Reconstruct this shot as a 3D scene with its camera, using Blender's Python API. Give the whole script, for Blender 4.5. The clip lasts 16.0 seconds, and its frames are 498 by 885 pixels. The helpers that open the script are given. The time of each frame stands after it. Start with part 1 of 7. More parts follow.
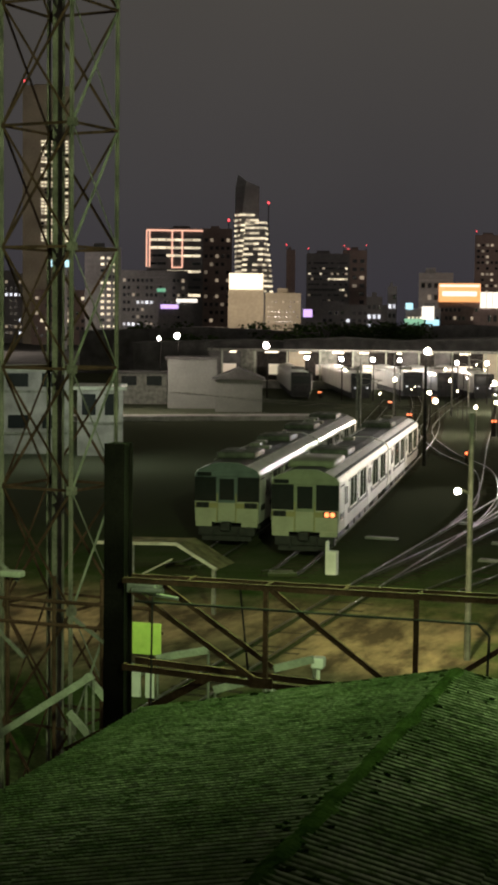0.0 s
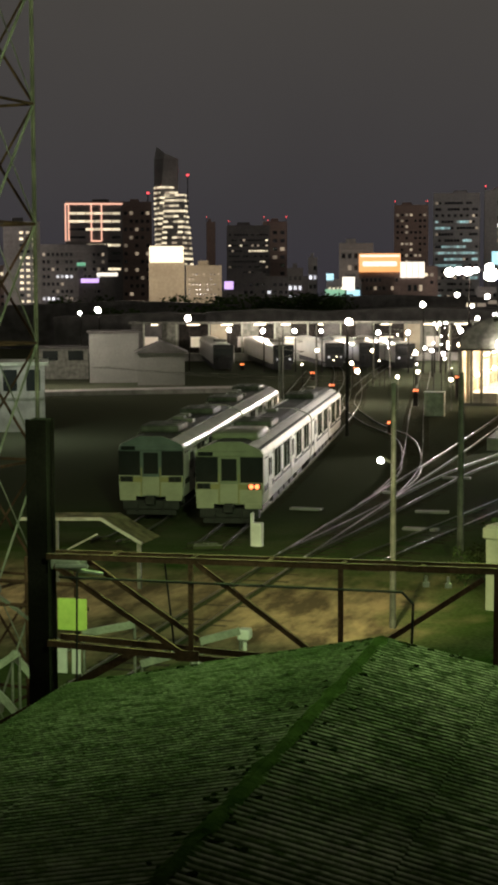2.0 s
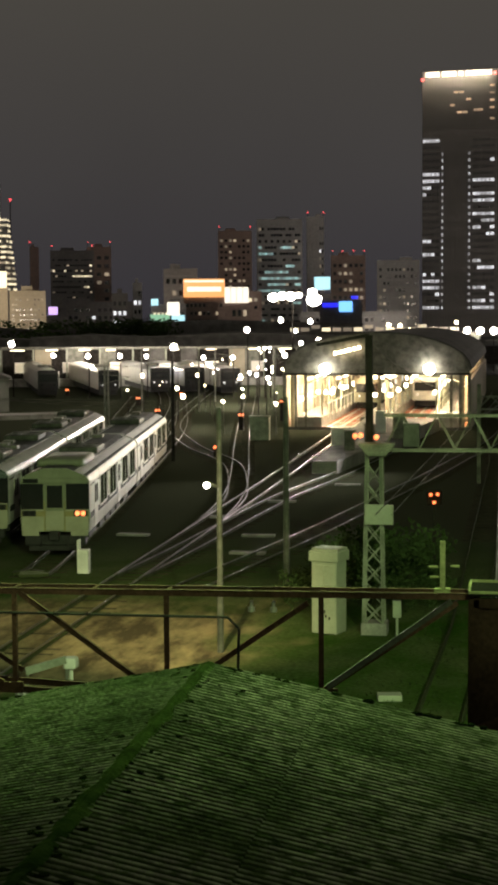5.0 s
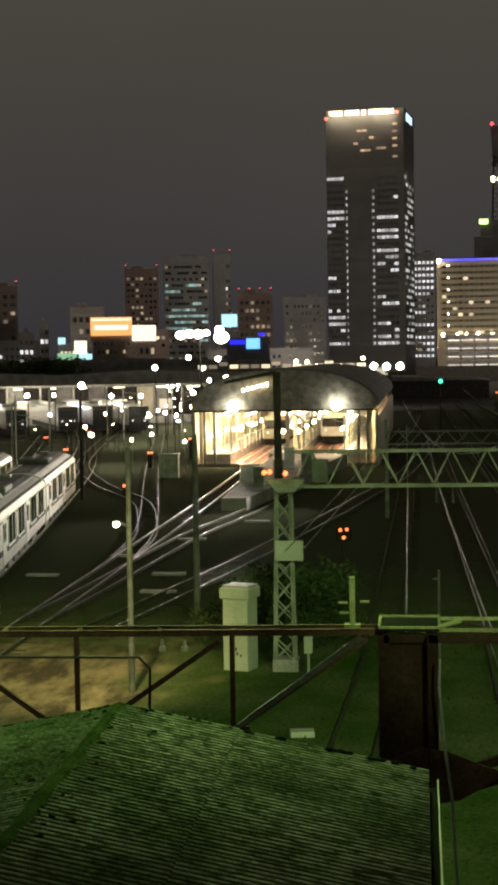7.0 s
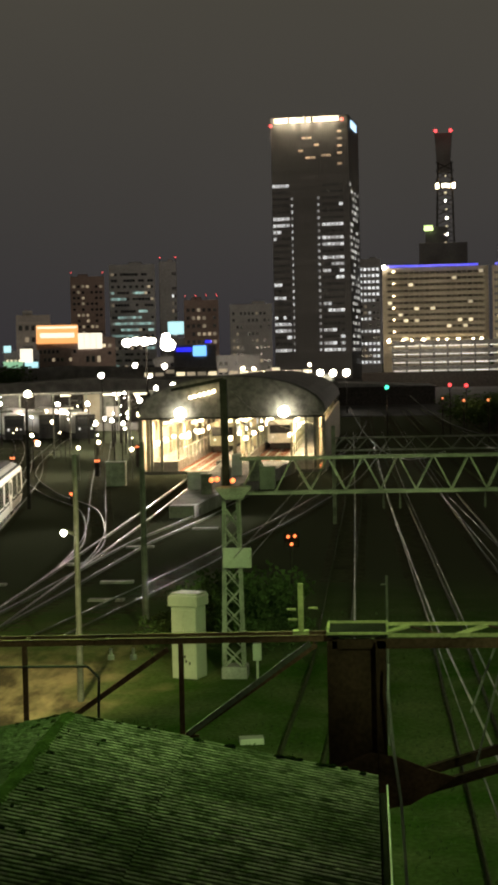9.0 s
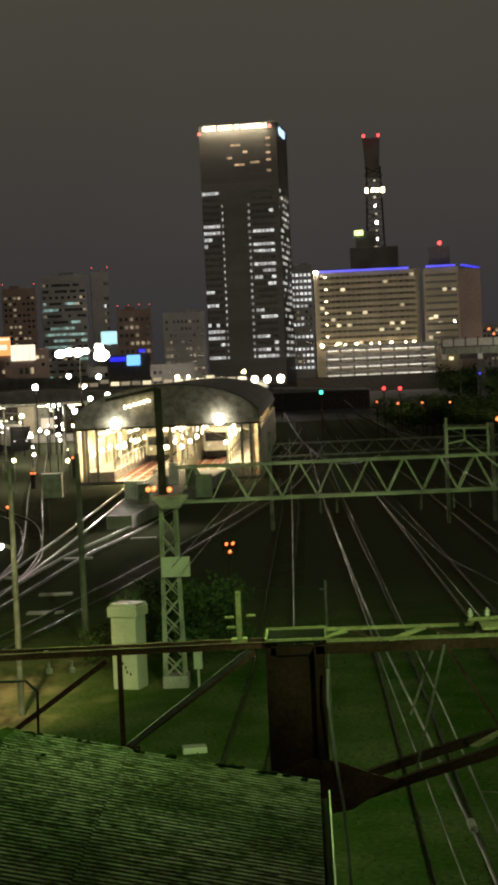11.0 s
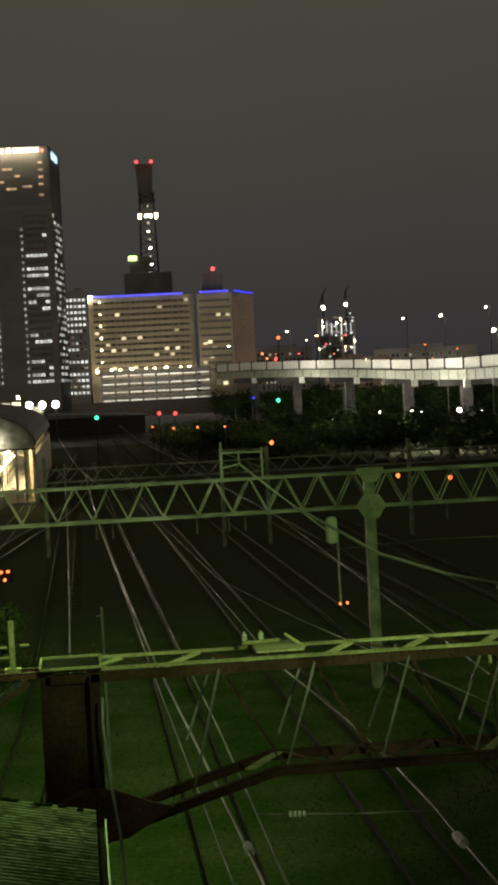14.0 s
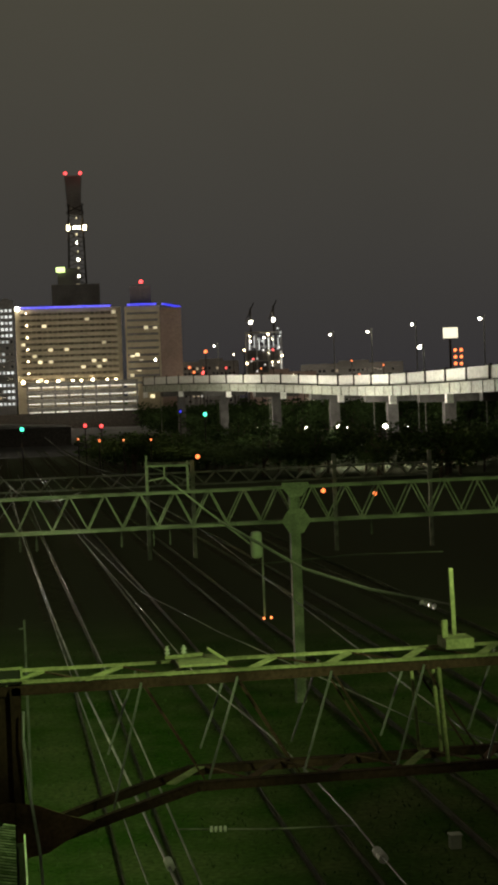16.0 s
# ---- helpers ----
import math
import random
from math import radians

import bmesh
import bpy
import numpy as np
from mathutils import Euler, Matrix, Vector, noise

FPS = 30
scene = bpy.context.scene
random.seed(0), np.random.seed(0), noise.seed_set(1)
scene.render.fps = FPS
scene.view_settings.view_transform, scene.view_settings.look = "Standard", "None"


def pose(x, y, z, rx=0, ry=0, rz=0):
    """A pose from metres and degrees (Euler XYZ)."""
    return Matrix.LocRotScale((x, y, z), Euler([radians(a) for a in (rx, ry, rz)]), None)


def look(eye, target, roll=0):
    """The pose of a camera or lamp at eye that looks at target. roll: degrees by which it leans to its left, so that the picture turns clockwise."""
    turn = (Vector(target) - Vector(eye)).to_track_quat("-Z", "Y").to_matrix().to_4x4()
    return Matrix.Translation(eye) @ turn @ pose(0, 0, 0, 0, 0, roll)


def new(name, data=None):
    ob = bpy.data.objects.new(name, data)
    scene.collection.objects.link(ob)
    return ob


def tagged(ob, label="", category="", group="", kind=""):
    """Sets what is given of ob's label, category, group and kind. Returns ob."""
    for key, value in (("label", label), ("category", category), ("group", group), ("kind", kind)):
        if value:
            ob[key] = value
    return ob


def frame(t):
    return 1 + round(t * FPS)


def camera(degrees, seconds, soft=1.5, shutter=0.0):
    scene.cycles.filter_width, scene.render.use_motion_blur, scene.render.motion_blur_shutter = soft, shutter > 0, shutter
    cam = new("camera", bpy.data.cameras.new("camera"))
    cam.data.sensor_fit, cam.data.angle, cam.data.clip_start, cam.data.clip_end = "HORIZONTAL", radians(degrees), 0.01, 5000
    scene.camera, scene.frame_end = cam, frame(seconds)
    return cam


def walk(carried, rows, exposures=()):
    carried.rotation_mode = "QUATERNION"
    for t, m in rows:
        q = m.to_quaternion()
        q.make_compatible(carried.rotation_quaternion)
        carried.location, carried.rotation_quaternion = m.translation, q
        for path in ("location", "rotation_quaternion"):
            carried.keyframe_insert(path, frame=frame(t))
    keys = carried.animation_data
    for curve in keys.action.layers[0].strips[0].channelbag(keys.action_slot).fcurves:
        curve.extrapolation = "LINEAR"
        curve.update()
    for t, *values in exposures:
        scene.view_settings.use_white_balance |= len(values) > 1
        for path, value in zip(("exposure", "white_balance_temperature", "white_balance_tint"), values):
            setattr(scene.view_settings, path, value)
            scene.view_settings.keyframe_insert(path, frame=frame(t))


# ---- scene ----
cam = camera(17.80, 16.0, soft=3.7)
EXPOSURES = [(0.0, 0.24, 6350, 17.0), (5.0, 0.20, 6550, 14.0), (8.0, 0.16, 6750, 11.0), (11.0, 0.11, 6850, 8.0), (16.0, 0.15, 6950, 5.0)]
PATH = [
    (0.0, -0.0000, -0.0000, 9.5000, 85.733, -0.617, 18.546),
    (0.5, 0.0095, 0.0031, 9.4994, 85.003, -0.282, 17.817),
    (1.0, 0.0095, 0.0073, 9.4999, 84.484, -0.134, 16.955),
    (1.5, 0.0129, 0.0141, 9.5004, 84.455, 0.094, 16.302),
    (2.0, 0.0105, 0.0178, 9.4987, 84.758, 0.213, 15.721),
    (2.5, 0.0142, 0.0190, 9.5022, 85.159, 0.180, 14.915),
    (3.0, 0.0250, 0.0172, 9.5060, 85.475, 0.422, 13.963),
    (3.5, 0.0229, 0.0181, 9.5056, 85.599, 0.677, 13.103),
    (4.0, 0.0209, 0.0265, 9.5060, 85.405, 0.703, 12.126),
    (4.5, 0.0270, 0.0392, 9.5053, 85.274, 0.780, 10.924),
    (5.0, 0.0281, 0.0480, 9.5059, 85.628, 0.354, 9.445),
    (7.5, 0.0386, 0.0141, 9.5213, 87.044, 1.032, 5.455),
    (8.0, 0.0363, 0.0122, 9.5217, 87.103, 0.980, 4.766),
    (10.5, 0.0506, 0.0160, 9.5249, 87.210, 2.174, 2.939),
    (11.0, 0.0608, 0.0231, 9.5275, 87.343, 2.578, 1.847),
    (11.5, 0.0627, 0.0275, 9.5295, 87.736, 2.770, 0.452),
    (12.0, 0.0698, 0.0263, 9.5335, 88.030, 3.074, -0.881),
    (12.5, 0.0768, 0.0232, 9.5338, 88.335, 2.790, -2.311),
    (13.0, 0.0806, 0.0238, 9.5354, 88.513, 2.681, -3.881),
    (13.5, 0.0868, 0.0252, 9.5358, 88.227, 2.979, -5.248),
    (14.0, 0.0920, 0.0273, 9.5369, 87.861, 2.884, -6.234),
    (14.5, 0.0929, 0.0292, 9.5359, 87.848, 2.597, -6.891),
    (15.0, 0.0934, 0.0329, 9.5353, 88.041, 2.622, -7.447),
    (15.5, 0.1008, 0.0318, 9.5356, 88.069, 2.666, -7.963),
    (16.0, 0.0999, 0.0289, 9.5396, 88.249, 2.104, -8.870),
]
walk(cam, [(t, pose(x, y, z, rx, ry, rz)) for t, x, y, z, rx, ry, rz in PATH], EXPOSURES)


# ---- world and large lights ----
world = bpy.data.worlds.new("night_sky")
scene.world = world
world.use_nodes = True
wn, wl = world.node_tree.nodes, world.node_tree.links
wbg = wn["Background"]
wco, wsep, wramp, wnoi, wmix = (wn.new(k) for k in ("ShaderNodeTexCoord", "ShaderNodeSeparateXYZ", "ShaderNodeValToRGB", "ShaderNodeTexNoise", "ShaderNodeMixRGB"))
wl.new(wco.outputs["Generated"], wsep.inputs[0])
wl.new(wsep.outputs["Z"], wramp.inputs[0])
wramp.color_ramp.elements[0].position, wramp.color_ramp.elements[0].color = 0.0, (0.031, 0.029, 0.034, 1)
wramp.color_ramp.elements[1].position, wramp.color_ramp.elements[1].color = 0.34, (0.068, 0.063, 0.047, 1)
wmid = wramp.color_ramp.elements.new(0.09)
wmid.color = (0.043, 0.0405, 0.039, 1)
wnoi.inputs["Scale"].default_value, wnoi.inputs["Detail"].default_value = 5.0, 3.0
wl.new(wco.outputs["Generated"], wnoi.inputs["Vector"])
wmix.blend_type, wmix.inputs[0].default_value = "OVERLAY", 0.10
wl.new(wramp.outputs[0], wmix.inputs[1])
wl.new(wnoi.outputs[0], wmix.inputs[2])
wl.new(wmix.outputs[0], wbg.inputs["Color"])
wbg.inputs["Strength"].default_value = 1.0


def lamp(name, kind, eye, target, watts, colour, size=0.3, cone=60, blend=0.8):
    data = bpy.data.lights.new(name, kind)
    data.energy, data.color = watts, colour
    if kind == "SPOT":
        data.spot_size, data.spot_blend = radians(cone), blend
    data.shadow_soft_size = size
    ob = new(name, data)
    ob.matrix_world = look(eye, target)
    return ob


GREENISH, WARM, COOL = (0.58, 1.0, 0.27), (1.0, 0.82, 0.55), (1.0, 0.95, 0.86)
# floodlights on the building the camera looks out of, aimed over the yard
lamp("yard_floodlight_beam", "SPOT", (7.0, -3.0, 17.0), (-7.0, 52.0, 0.0), 44000, (0.70, 1.0, 0.42), 0.35, 34, 1.0)
lamp("tower_floodlight_beam", "SPOT", (7.0, -3.0, 17.0), (-14.0, 30.0, 9.0), 30000, (0.70, 1.0, 0.42), 0.35, 36, 1.0)
# unseen spot without mast or fixture, added beyond the gantry to light the roof
lamp("roof_fill_beam", "SPOT", (-2.5, 25.0, 21.0), (-3.6, 14.2, 6.7), 25500, GREENISH, 0.5, 32, 1.0)
# unseen spot added at the right, greens the truss and far tracks
lamp("right_fill_beam", "SPOT", (24.0, 10.0, 15.0), (9.0, 66.0, 3.0), 11500, GREENISH, 0.35, 42, 1.0)
# lamps of the yard; the sand spots are unseen and have no posts
lamp("sand_lamp_beam", "SPOT", (-8.0, 36.0, 9.5), (-10.3, 48.5, 0.0), 8000, (1.0, 0.86, 0.40), 0.25, 46, 1.0)
lamp("sand_lamp_beam", "SPOT", (-21.0, 40.0, 9.0), (-21.5, 50.0, 0.0), 1900, (1.0, 0.78, 0.45), 0.25, 70, 1.0)
lamp("office_lamp_light", "POINT", (-45.0, 98.0, 7.0), (0, 0, 0), 1500, (0.9, 1.0, 0.8), 0.3)
lamp("flood_mast_beam", "SPOT", (-22.0, 168.0, 14.0), (-19.5, 82.0, 2.0), 32000, COOL, 0.6, 50, 0.9)
# unseen low spot added to whiten the train sides
lamp("train_side_fill_beam", "SPOT", (-2.0, 110.0, 4.4), (-20.5, 80.0, 2.6), 24000, COOL, 0.4, 44, 0.8)
# the point at (-66, 158) has no post; added to brighten the sheds
for lx, ly, lz, lw in ((-62.0, 226.0, 5.2, 3600), (-52.0, 224.0, 5.2, 3600), (-43.0, 222.0, 5.2, 3600), (-32.0, 222.0, 5.2, 3600), (-66.0, 158.0, 9.0, 5000), (-29.0, 178.0, 7.0, 5500), (-26.0, 210.0, 7.0, 6000), (-29.0, 140.0, 6.0, 2200)):
    lamp("yard_lamp_light", "POINT", (lx, ly, lz), (lx, ly, 0), lw, (1.0, 0.9, 0.72), 0.3)
for lx, ly, lz, lw in ((-17.0, 147.0, 4.6, 4500), (-7.0, 148.0, 4.6, 4500), (-12.5, 157.0, 4.8, 11000), (-12.0, 172.0, 4.8, 14000), (-12.0, 192.0, 4.8, 12000)):
    lamp("shed_lamp_light", "POINT", (lx, ly, lz), (lx, ly, 0), lw, (1.0, 0.78, 0.46), 0.4)
for lx in (-46.0, -38.5, -31.0, -23.5, -16.0):
    lamp("crown_lamp_light", "POINT", (lx, 894.0 + 0.12 * (-18 - lx), 144.0), (lx, 894, 0), 2600, WARM, 0.6)
for lx, ly, lz in ((35.0, 536.0, 20.0), (18.0, 541.0, 20.0)):
    lamp("hotel_light", "POINT", (lx, ly, lz), (lx, ly, 0), 11500, (1.0, 0.92, 0.77), 0.5)
# unseen points before the elevated road, added to whiten girder and barrier
ROAD_FILL = ((41.5, 256.0, 6.5), (47.0, 228.0, 6.0), (34.5, 292.0, 7.5), (46.5, 196.0, 6.5))
for lx, ly, lz in ROAD_FILL:
    lamp("road_fill_light", "POINT", (lx, ly, lz), (lx, ly, 0), 6000, (1.0, 0.95, 0.84), 0.4)
# unseen strong points before the city blocks, added to lift dark facades
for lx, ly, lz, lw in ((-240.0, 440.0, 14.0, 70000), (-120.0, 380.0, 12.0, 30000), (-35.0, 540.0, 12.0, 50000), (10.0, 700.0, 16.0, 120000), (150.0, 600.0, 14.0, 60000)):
    lamp("city_fill_light", "POINT", (lx, ly, lz), (lx, ly, 0), lw, (1.0, 0.86, 0.68), 2.0)
lamp("sign_light", "POINT", (-140.0, 408.0, 22.0), (0, 0, 0), 7000, WARM, 0.5)


# ---- materials ----
def mat(name, colour, rough=0.7, metal=0.0, vary=0.25, scale=3.0, fine=40.0, bump=0.15, second=None, per_piece=0.0, spec=0.3, streak=None):
    m = bpy.data.materials.new(name)
    m.use_nodes = True
    n, l = m.node_tree.nodes, m.node_tree.links
    b = n["Principled BSDF"]
    co = n.new("ShaderNodeTexCoord")
    big, small = n.new("ShaderNodeTexNoise"), n.new("ShaderNodeTexNoise")
    for t, s, d in ((big, scale, 4.0), (small, fine, 3.0)):
        t.inputs["Scale"].default_value, t.inputs["Detail"].default_value = s, d
        l.new(co.outputs["Object"], t.inputs["Vector"])
    ramp = n.new("ShaderNodeValToRGB")
    lo = [c * (1 - vary) for c in colour] if second is None else second
    hi = [min(1, c * (1 + 0.6 * vary)) for c in colour]
    ramp.color_ramp.elements[0].position, ramp.color_ramp.elements[0].color = 0.35, (*lo, 1)
    ramp.color_ramp.elements[1].position, ramp.color_ramp.elements[1].color = 0.65, (*hi, 1)
    l.new(big.outputs[0], ramp.inputs[0])
    mix = n.new("ShaderNodeMixRGB")
    mix.blend_type, mix.inputs[0].default_value = "OVERLAY", min(0.8, vary * 1.4)
    l.new(ramp.outputs[0], mix.inputs[1])
    l.new(small.outputs[0], mix.inputs[2])
    last = mix.outputs[0]
    if per_piece:
        info, hsv, rng = n.new("ShaderNodeObjectInfo"), n.new("ShaderNodeHueSaturation"), n.new("ShaderNodeMapRange")
        rng.inputs["To Min"].default_value, rng.inputs["To Max"].default_value = 1 - per_piece, 1 + per_piece
        l.new(info.outputs["Random"], rng.inputs[0])
        l.new(rng.outputs[0], hsv.inputs["Value"])
        l.new(last, hsv.inputs["Color"])
        last = hsv.outputs[0]
    if streak:
        mp, sn, sr, sm = n.new("ShaderNodeMapping"), n.new("ShaderNodeTexNoise"), n.new("ShaderNodeValToRGB"), n.new("ShaderNodeMixRGB")
        mp.inputs["Scale"].default_value = streak
        sn.inputs["Scale"].default_value, sn.inputs["Detail"].default_value = 1.0, 4.0
        sr.color_ramp.elements[0].position, sr.color_ramp.elements[0].color = 0.40, (0.34, 0.35, 0.32, 1)
        sr.color_ramp.elements[1].position, sr.color_ramp.elements[1].color = 0.66, (2.2, 2.25, 2.05, 1)
        sm.blend_type, sm.inputs[0].default_value = "MULTIPLY", 0.9
        l.new(co.outputs["Object"], mp.inputs[0]), l.new(mp.outputs[0], sn.inputs["Vector"]), l.new(sn.outputs[0], sr.inputs[0])
        l.new(last, sm.inputs[1]), l.new(sr.outputs[0], sm.inputs[2])
        last = sm.outputs[0]
    l.new(last, b.inputs["Base Color"])
    b.inputs["Roughness"].default_value, b.inputs["Metallic"].default_value = rough, metal
    b.inputs["Specular IOR Level"].default_value = spec
    if bump:
        bp = n.new("ShaderNodeBump")
        bp.inputs["Strength"].default_value, bp.inputs["Distance"].default_value = bump, 0.02
        l.new(small.outputs[0], bp.inputs["Height"])
        l.new(bp.outputs[0], b.inputs["Normal"])
    return m


def glow(name, colour, strength, vary=0.0, scale=0.6):
    m = bpy.data.materials.new(name)
    m.use_nodes = True
    n, l = m.node_tree.nodes, m.node_tree.links
    b = n["Principled BSDF"]
    b.inputs["Base Color"].default_value = (0.5, 0.5, 0.5, 1)
    b.inputs["Emission Color"].default_value = (*colour, 1)
    b.inputs["Emission Strength"].default_value = strength
    if vary:
        info, rng = n.new("ShaderNodeObjectInfo"), n.new("ShaderNodeMapRange")
        rng.inputs["To Min"].default_value, rng.inputs["To Max"].default_value = strength * (1 - vary), strength * (1 + vary)
        l.new(info.outputs["Random"], rng.inputs[0])
        l.new(rng.outputs[0], b.inputs["Emission Strength"])
    return m


def slate_material():
    """Corrugated slate: pale shine painted on crests, dark shade in troughs, broad moss patches."""
    m = mat("weathered_slate", (0.062, 0.090, 0.036), 0.75, 0, 0.5, 1.4, 26, 0.5, second=(0.03, 0.06, 0.014), per_piece=0.10, spec=0.12)
    n, l = m.node_tree.nodes, m.node_tree.links
    b = n["Principled BSDF"]
    old = b.inputs["Base Color"].links[0].from_socket
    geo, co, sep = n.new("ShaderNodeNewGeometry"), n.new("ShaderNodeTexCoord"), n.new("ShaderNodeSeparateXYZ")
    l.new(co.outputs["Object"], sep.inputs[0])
    crest, shine_breaks, moss, cut = (n.new(k) for k in ("ShaderNodeMapRange", "ShaderNodeTexNoise", "ShaderNodeTexNoise", "ShaderNodeMapRange"))
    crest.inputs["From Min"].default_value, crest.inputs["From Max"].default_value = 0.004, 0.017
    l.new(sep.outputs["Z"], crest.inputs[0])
    stretch = n.new("ShaderNodeMapping")
    stretch.inputs["Scale"].default_value = (0.5, 1.0, 1.0)
    shine_breaks.inputs["Scale"].default_value, shine_breaks.inputs["Detail"].default_value = 14.0, 4.0
    l.new(geo.outputs["Position"], stretch.inputs[0]), l.new(stretch.outputs[0], shine_breaks.inputs["Vector"])
    moss.inputs["Scale"].default_value, moss.inputs["Detail"].default_value = 0.9, 5.0
    l.new(geo.outputs["Position"], moss.inputs["Vector"])
    wr = n.new("ShaderNodeMapRange")
    wr.inputs["From Min"].default_value, wr.inputs["From Max"].default_value = 0.36, 0.56
    l.new(shine_breaks.outputs[0], wr.inputs[0])
    cut.inputs["From Min"].default_value, cut.inputs["From Max"].default_value = 0.38, 0.60
    cut.inputs["To Min"].default_value = 0.16
    l.new(moss.outputs[0], cut.inputs[0])
    a, c = n.new("ShaderNodeMath"), n.new("ShaderNodeMath")
    a.operation = c.operation = "MULTIPLY"
    l.new(crest.outputs[0], a.inputs[0]), l.new(wr.outputs[0], a.inputs[1])
    l.new(a.outputs[0], c.inputs[0]), l.new(cut.outputs[0], c.inputs[1])
    # west of the ridge the painted crest shine is cut to about half
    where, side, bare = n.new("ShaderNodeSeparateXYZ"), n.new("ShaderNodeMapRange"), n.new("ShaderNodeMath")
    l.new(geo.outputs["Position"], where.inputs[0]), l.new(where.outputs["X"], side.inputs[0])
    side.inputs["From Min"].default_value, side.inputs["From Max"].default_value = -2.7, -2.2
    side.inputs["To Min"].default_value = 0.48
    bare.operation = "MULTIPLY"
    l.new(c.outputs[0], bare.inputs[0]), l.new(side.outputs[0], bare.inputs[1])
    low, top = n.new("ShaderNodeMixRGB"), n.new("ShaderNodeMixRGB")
    trough_shade = n.new("ShaderNodeMapRange")
    trough_shade.inputs["From Min"].default_value, trough_shade.inputs["From Max"].default_value = 0.008, -0.014
    l.new(sep.outputs["Z"], trough_shade.inputs[0])
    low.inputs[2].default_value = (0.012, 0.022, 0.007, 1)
    l.new(trough_shade.outputs[0], low.inputs[0]), l.new(old, low.inputs[1])
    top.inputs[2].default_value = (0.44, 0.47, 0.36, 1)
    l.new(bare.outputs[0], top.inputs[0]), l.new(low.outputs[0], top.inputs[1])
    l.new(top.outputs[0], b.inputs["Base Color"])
    return m


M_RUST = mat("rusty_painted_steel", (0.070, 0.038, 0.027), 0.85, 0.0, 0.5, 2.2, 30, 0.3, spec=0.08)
M_DARKSTEEL = mat("dark_steel", (0.030, 0.026, 0.023), 0.8, 0.0, 0.4, 2.0, 30, 0.2, spec=0.1)
M_BLACKPOST = mat("black_tarred_steel", (0.010, 0.009, 0.008), 0.9, 0, 0.4, 2.0, 30, 0.3, spec=0.03)
M_TOWER = mat("weathered_tower_steel", (0.19, 0.175, 0.15), 0.75, 0.1, 0.45, 1.5, 30, 0.2, spec=0.1)
M_DULLGALV = mat("dull_galvanised_steel", (0.10, 0.105, 0.09), 0.6, 0.2, 0.4, 2.0, 30, 0.2, spec=0.15)
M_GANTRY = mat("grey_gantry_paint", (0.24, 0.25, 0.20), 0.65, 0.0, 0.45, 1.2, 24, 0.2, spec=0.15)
M_SHEDWALL = mat("ribbed_shed_wall", (0.22, 0.22, 0.20), 0.7, 0.0, 0.15, 0.3, 4, 0.1)
M_TOWERWALL = mat("dark_tower_wall", (0.10, 0.098, 0.096), 0.5, 0, 0.3, 0.06, 1.0, 0.1)
M_TRAINUPPER = mat("train_grey_green_paint", (0.20, 0.22, 0.15), 0.5, 0, 0.15, 1.5, 20, 0.05)
M_REDFLOOR = mat("worn_red_floor", (0.42, 0.16, 0.10), 0.8, 0, 0.3, 0.6, 7, 0.15)
# the rusty steel again, darkened for the near gantry's unlit faces
M_SHADERUST = mat("shaded_rusty_steel", (0.040, 0.023, 0.017), 0.9, 0.0, 0.5, 1.6, 24, 0.3, spec=0.04)
M_GALV = mat("galvanised_steel", (0.34, 0.35, 0.33), 0.5, 0.35, 0.3, 3.0, 40, 0.15)
M_LIGHTPAINT = mat("pale_steel_paint", (0.36, 0.38, 0.31), 0.55, 0.0, 0.3, 2.0, 30, 0.15)
M_OLDPAINT = mat("old_grey_paint", (0.20, 0.20, 0.17), 0.65, 0.1, 0.4, 2.0, 30, 0.2)
M_CABINET = mat("cabinet_paint", (0.38, 0.41, 0.32), 0.5, 0, 0.12, 1.5, 20, 0.08)
M_CONCRETE = mat("concrete", (0.30, 0.29, 0.27), 0.85, 0, 0.3, 0.8, 12, 0.3)
M_DARKCONC = mat("dark_concrete", (0.12, 0.115, 0.11), 0.85, 0, 0.35, 0.5, 8, 0.25)
M_RAIL = mat("rail_steel", (0.34, 0.32, 0.29), 0.28, 0.9, 0.2, 3.0, 30, 0.05)
M_SLEEPER = mat("sleeper_wood", (0.075, 0.066, 0.045), 0.9, 0, 0.4, 2.0, 20, 0.4, spec=0.0)
M_STAINLESS = mat("stainless_side", (0.62, 0.61, 0.58), 0.36, 0.6, 0.1, 1.0, 25, 0.05)
M_CARSIDE = mat("brushed_car_side", (0.70, 0.69, 0.65), 0.42, 0.15, 0.1, 1.0, 25, 0.05)
# green light put into the colour, mainly for the near gantry's upper faces
M_OLIVE = mat("olive_steel", (0.21, 0.22, 0.11), 0.8, 0, 0.45, 2.0, 30, 0.25, spec=0.08)
# cab paint darkened to carry the shade on the second train's front
M_SHADECAB = mat("shaded_cab_paint", (0.10, 0.13, 0.13), 0.4, 0, 0.2, 1.5, 20, 0.05)
M_TRAINWHITE = mat("train_cream_paint", (0.34, 0.34, 0.25), 0.42, 0, 0.12, 1.5, 20, 0.05)
M_TRAINBAND = mat("train_yellow_band", (0.27, 0.24, 0.11), 0.45, 0, 0.15, 2.0, 20, 0.05)
M_TRAINROOF = mat("train_roof_grey", (0.045, 0.05, 0.042), 0.75, 0, 0.35, 1.0, 14, 0.2)
M_TRAINDARK = mat("underframe_dark", (0.03, 0.03, 0.03), 0.7, 0.2, 0.3, 3, 30, 0.2)
M_RUBBER = mat("black_rubber", (0.02, 0.02, 0.02), 0.8, 0, 0.2, 3, 30, 0.1)
M_GLASS = mat("dark_glass", (0.018, 0.02, 0.022), 0.12, 0, 0.1, 2, 10, 0.0, spec=0.6)
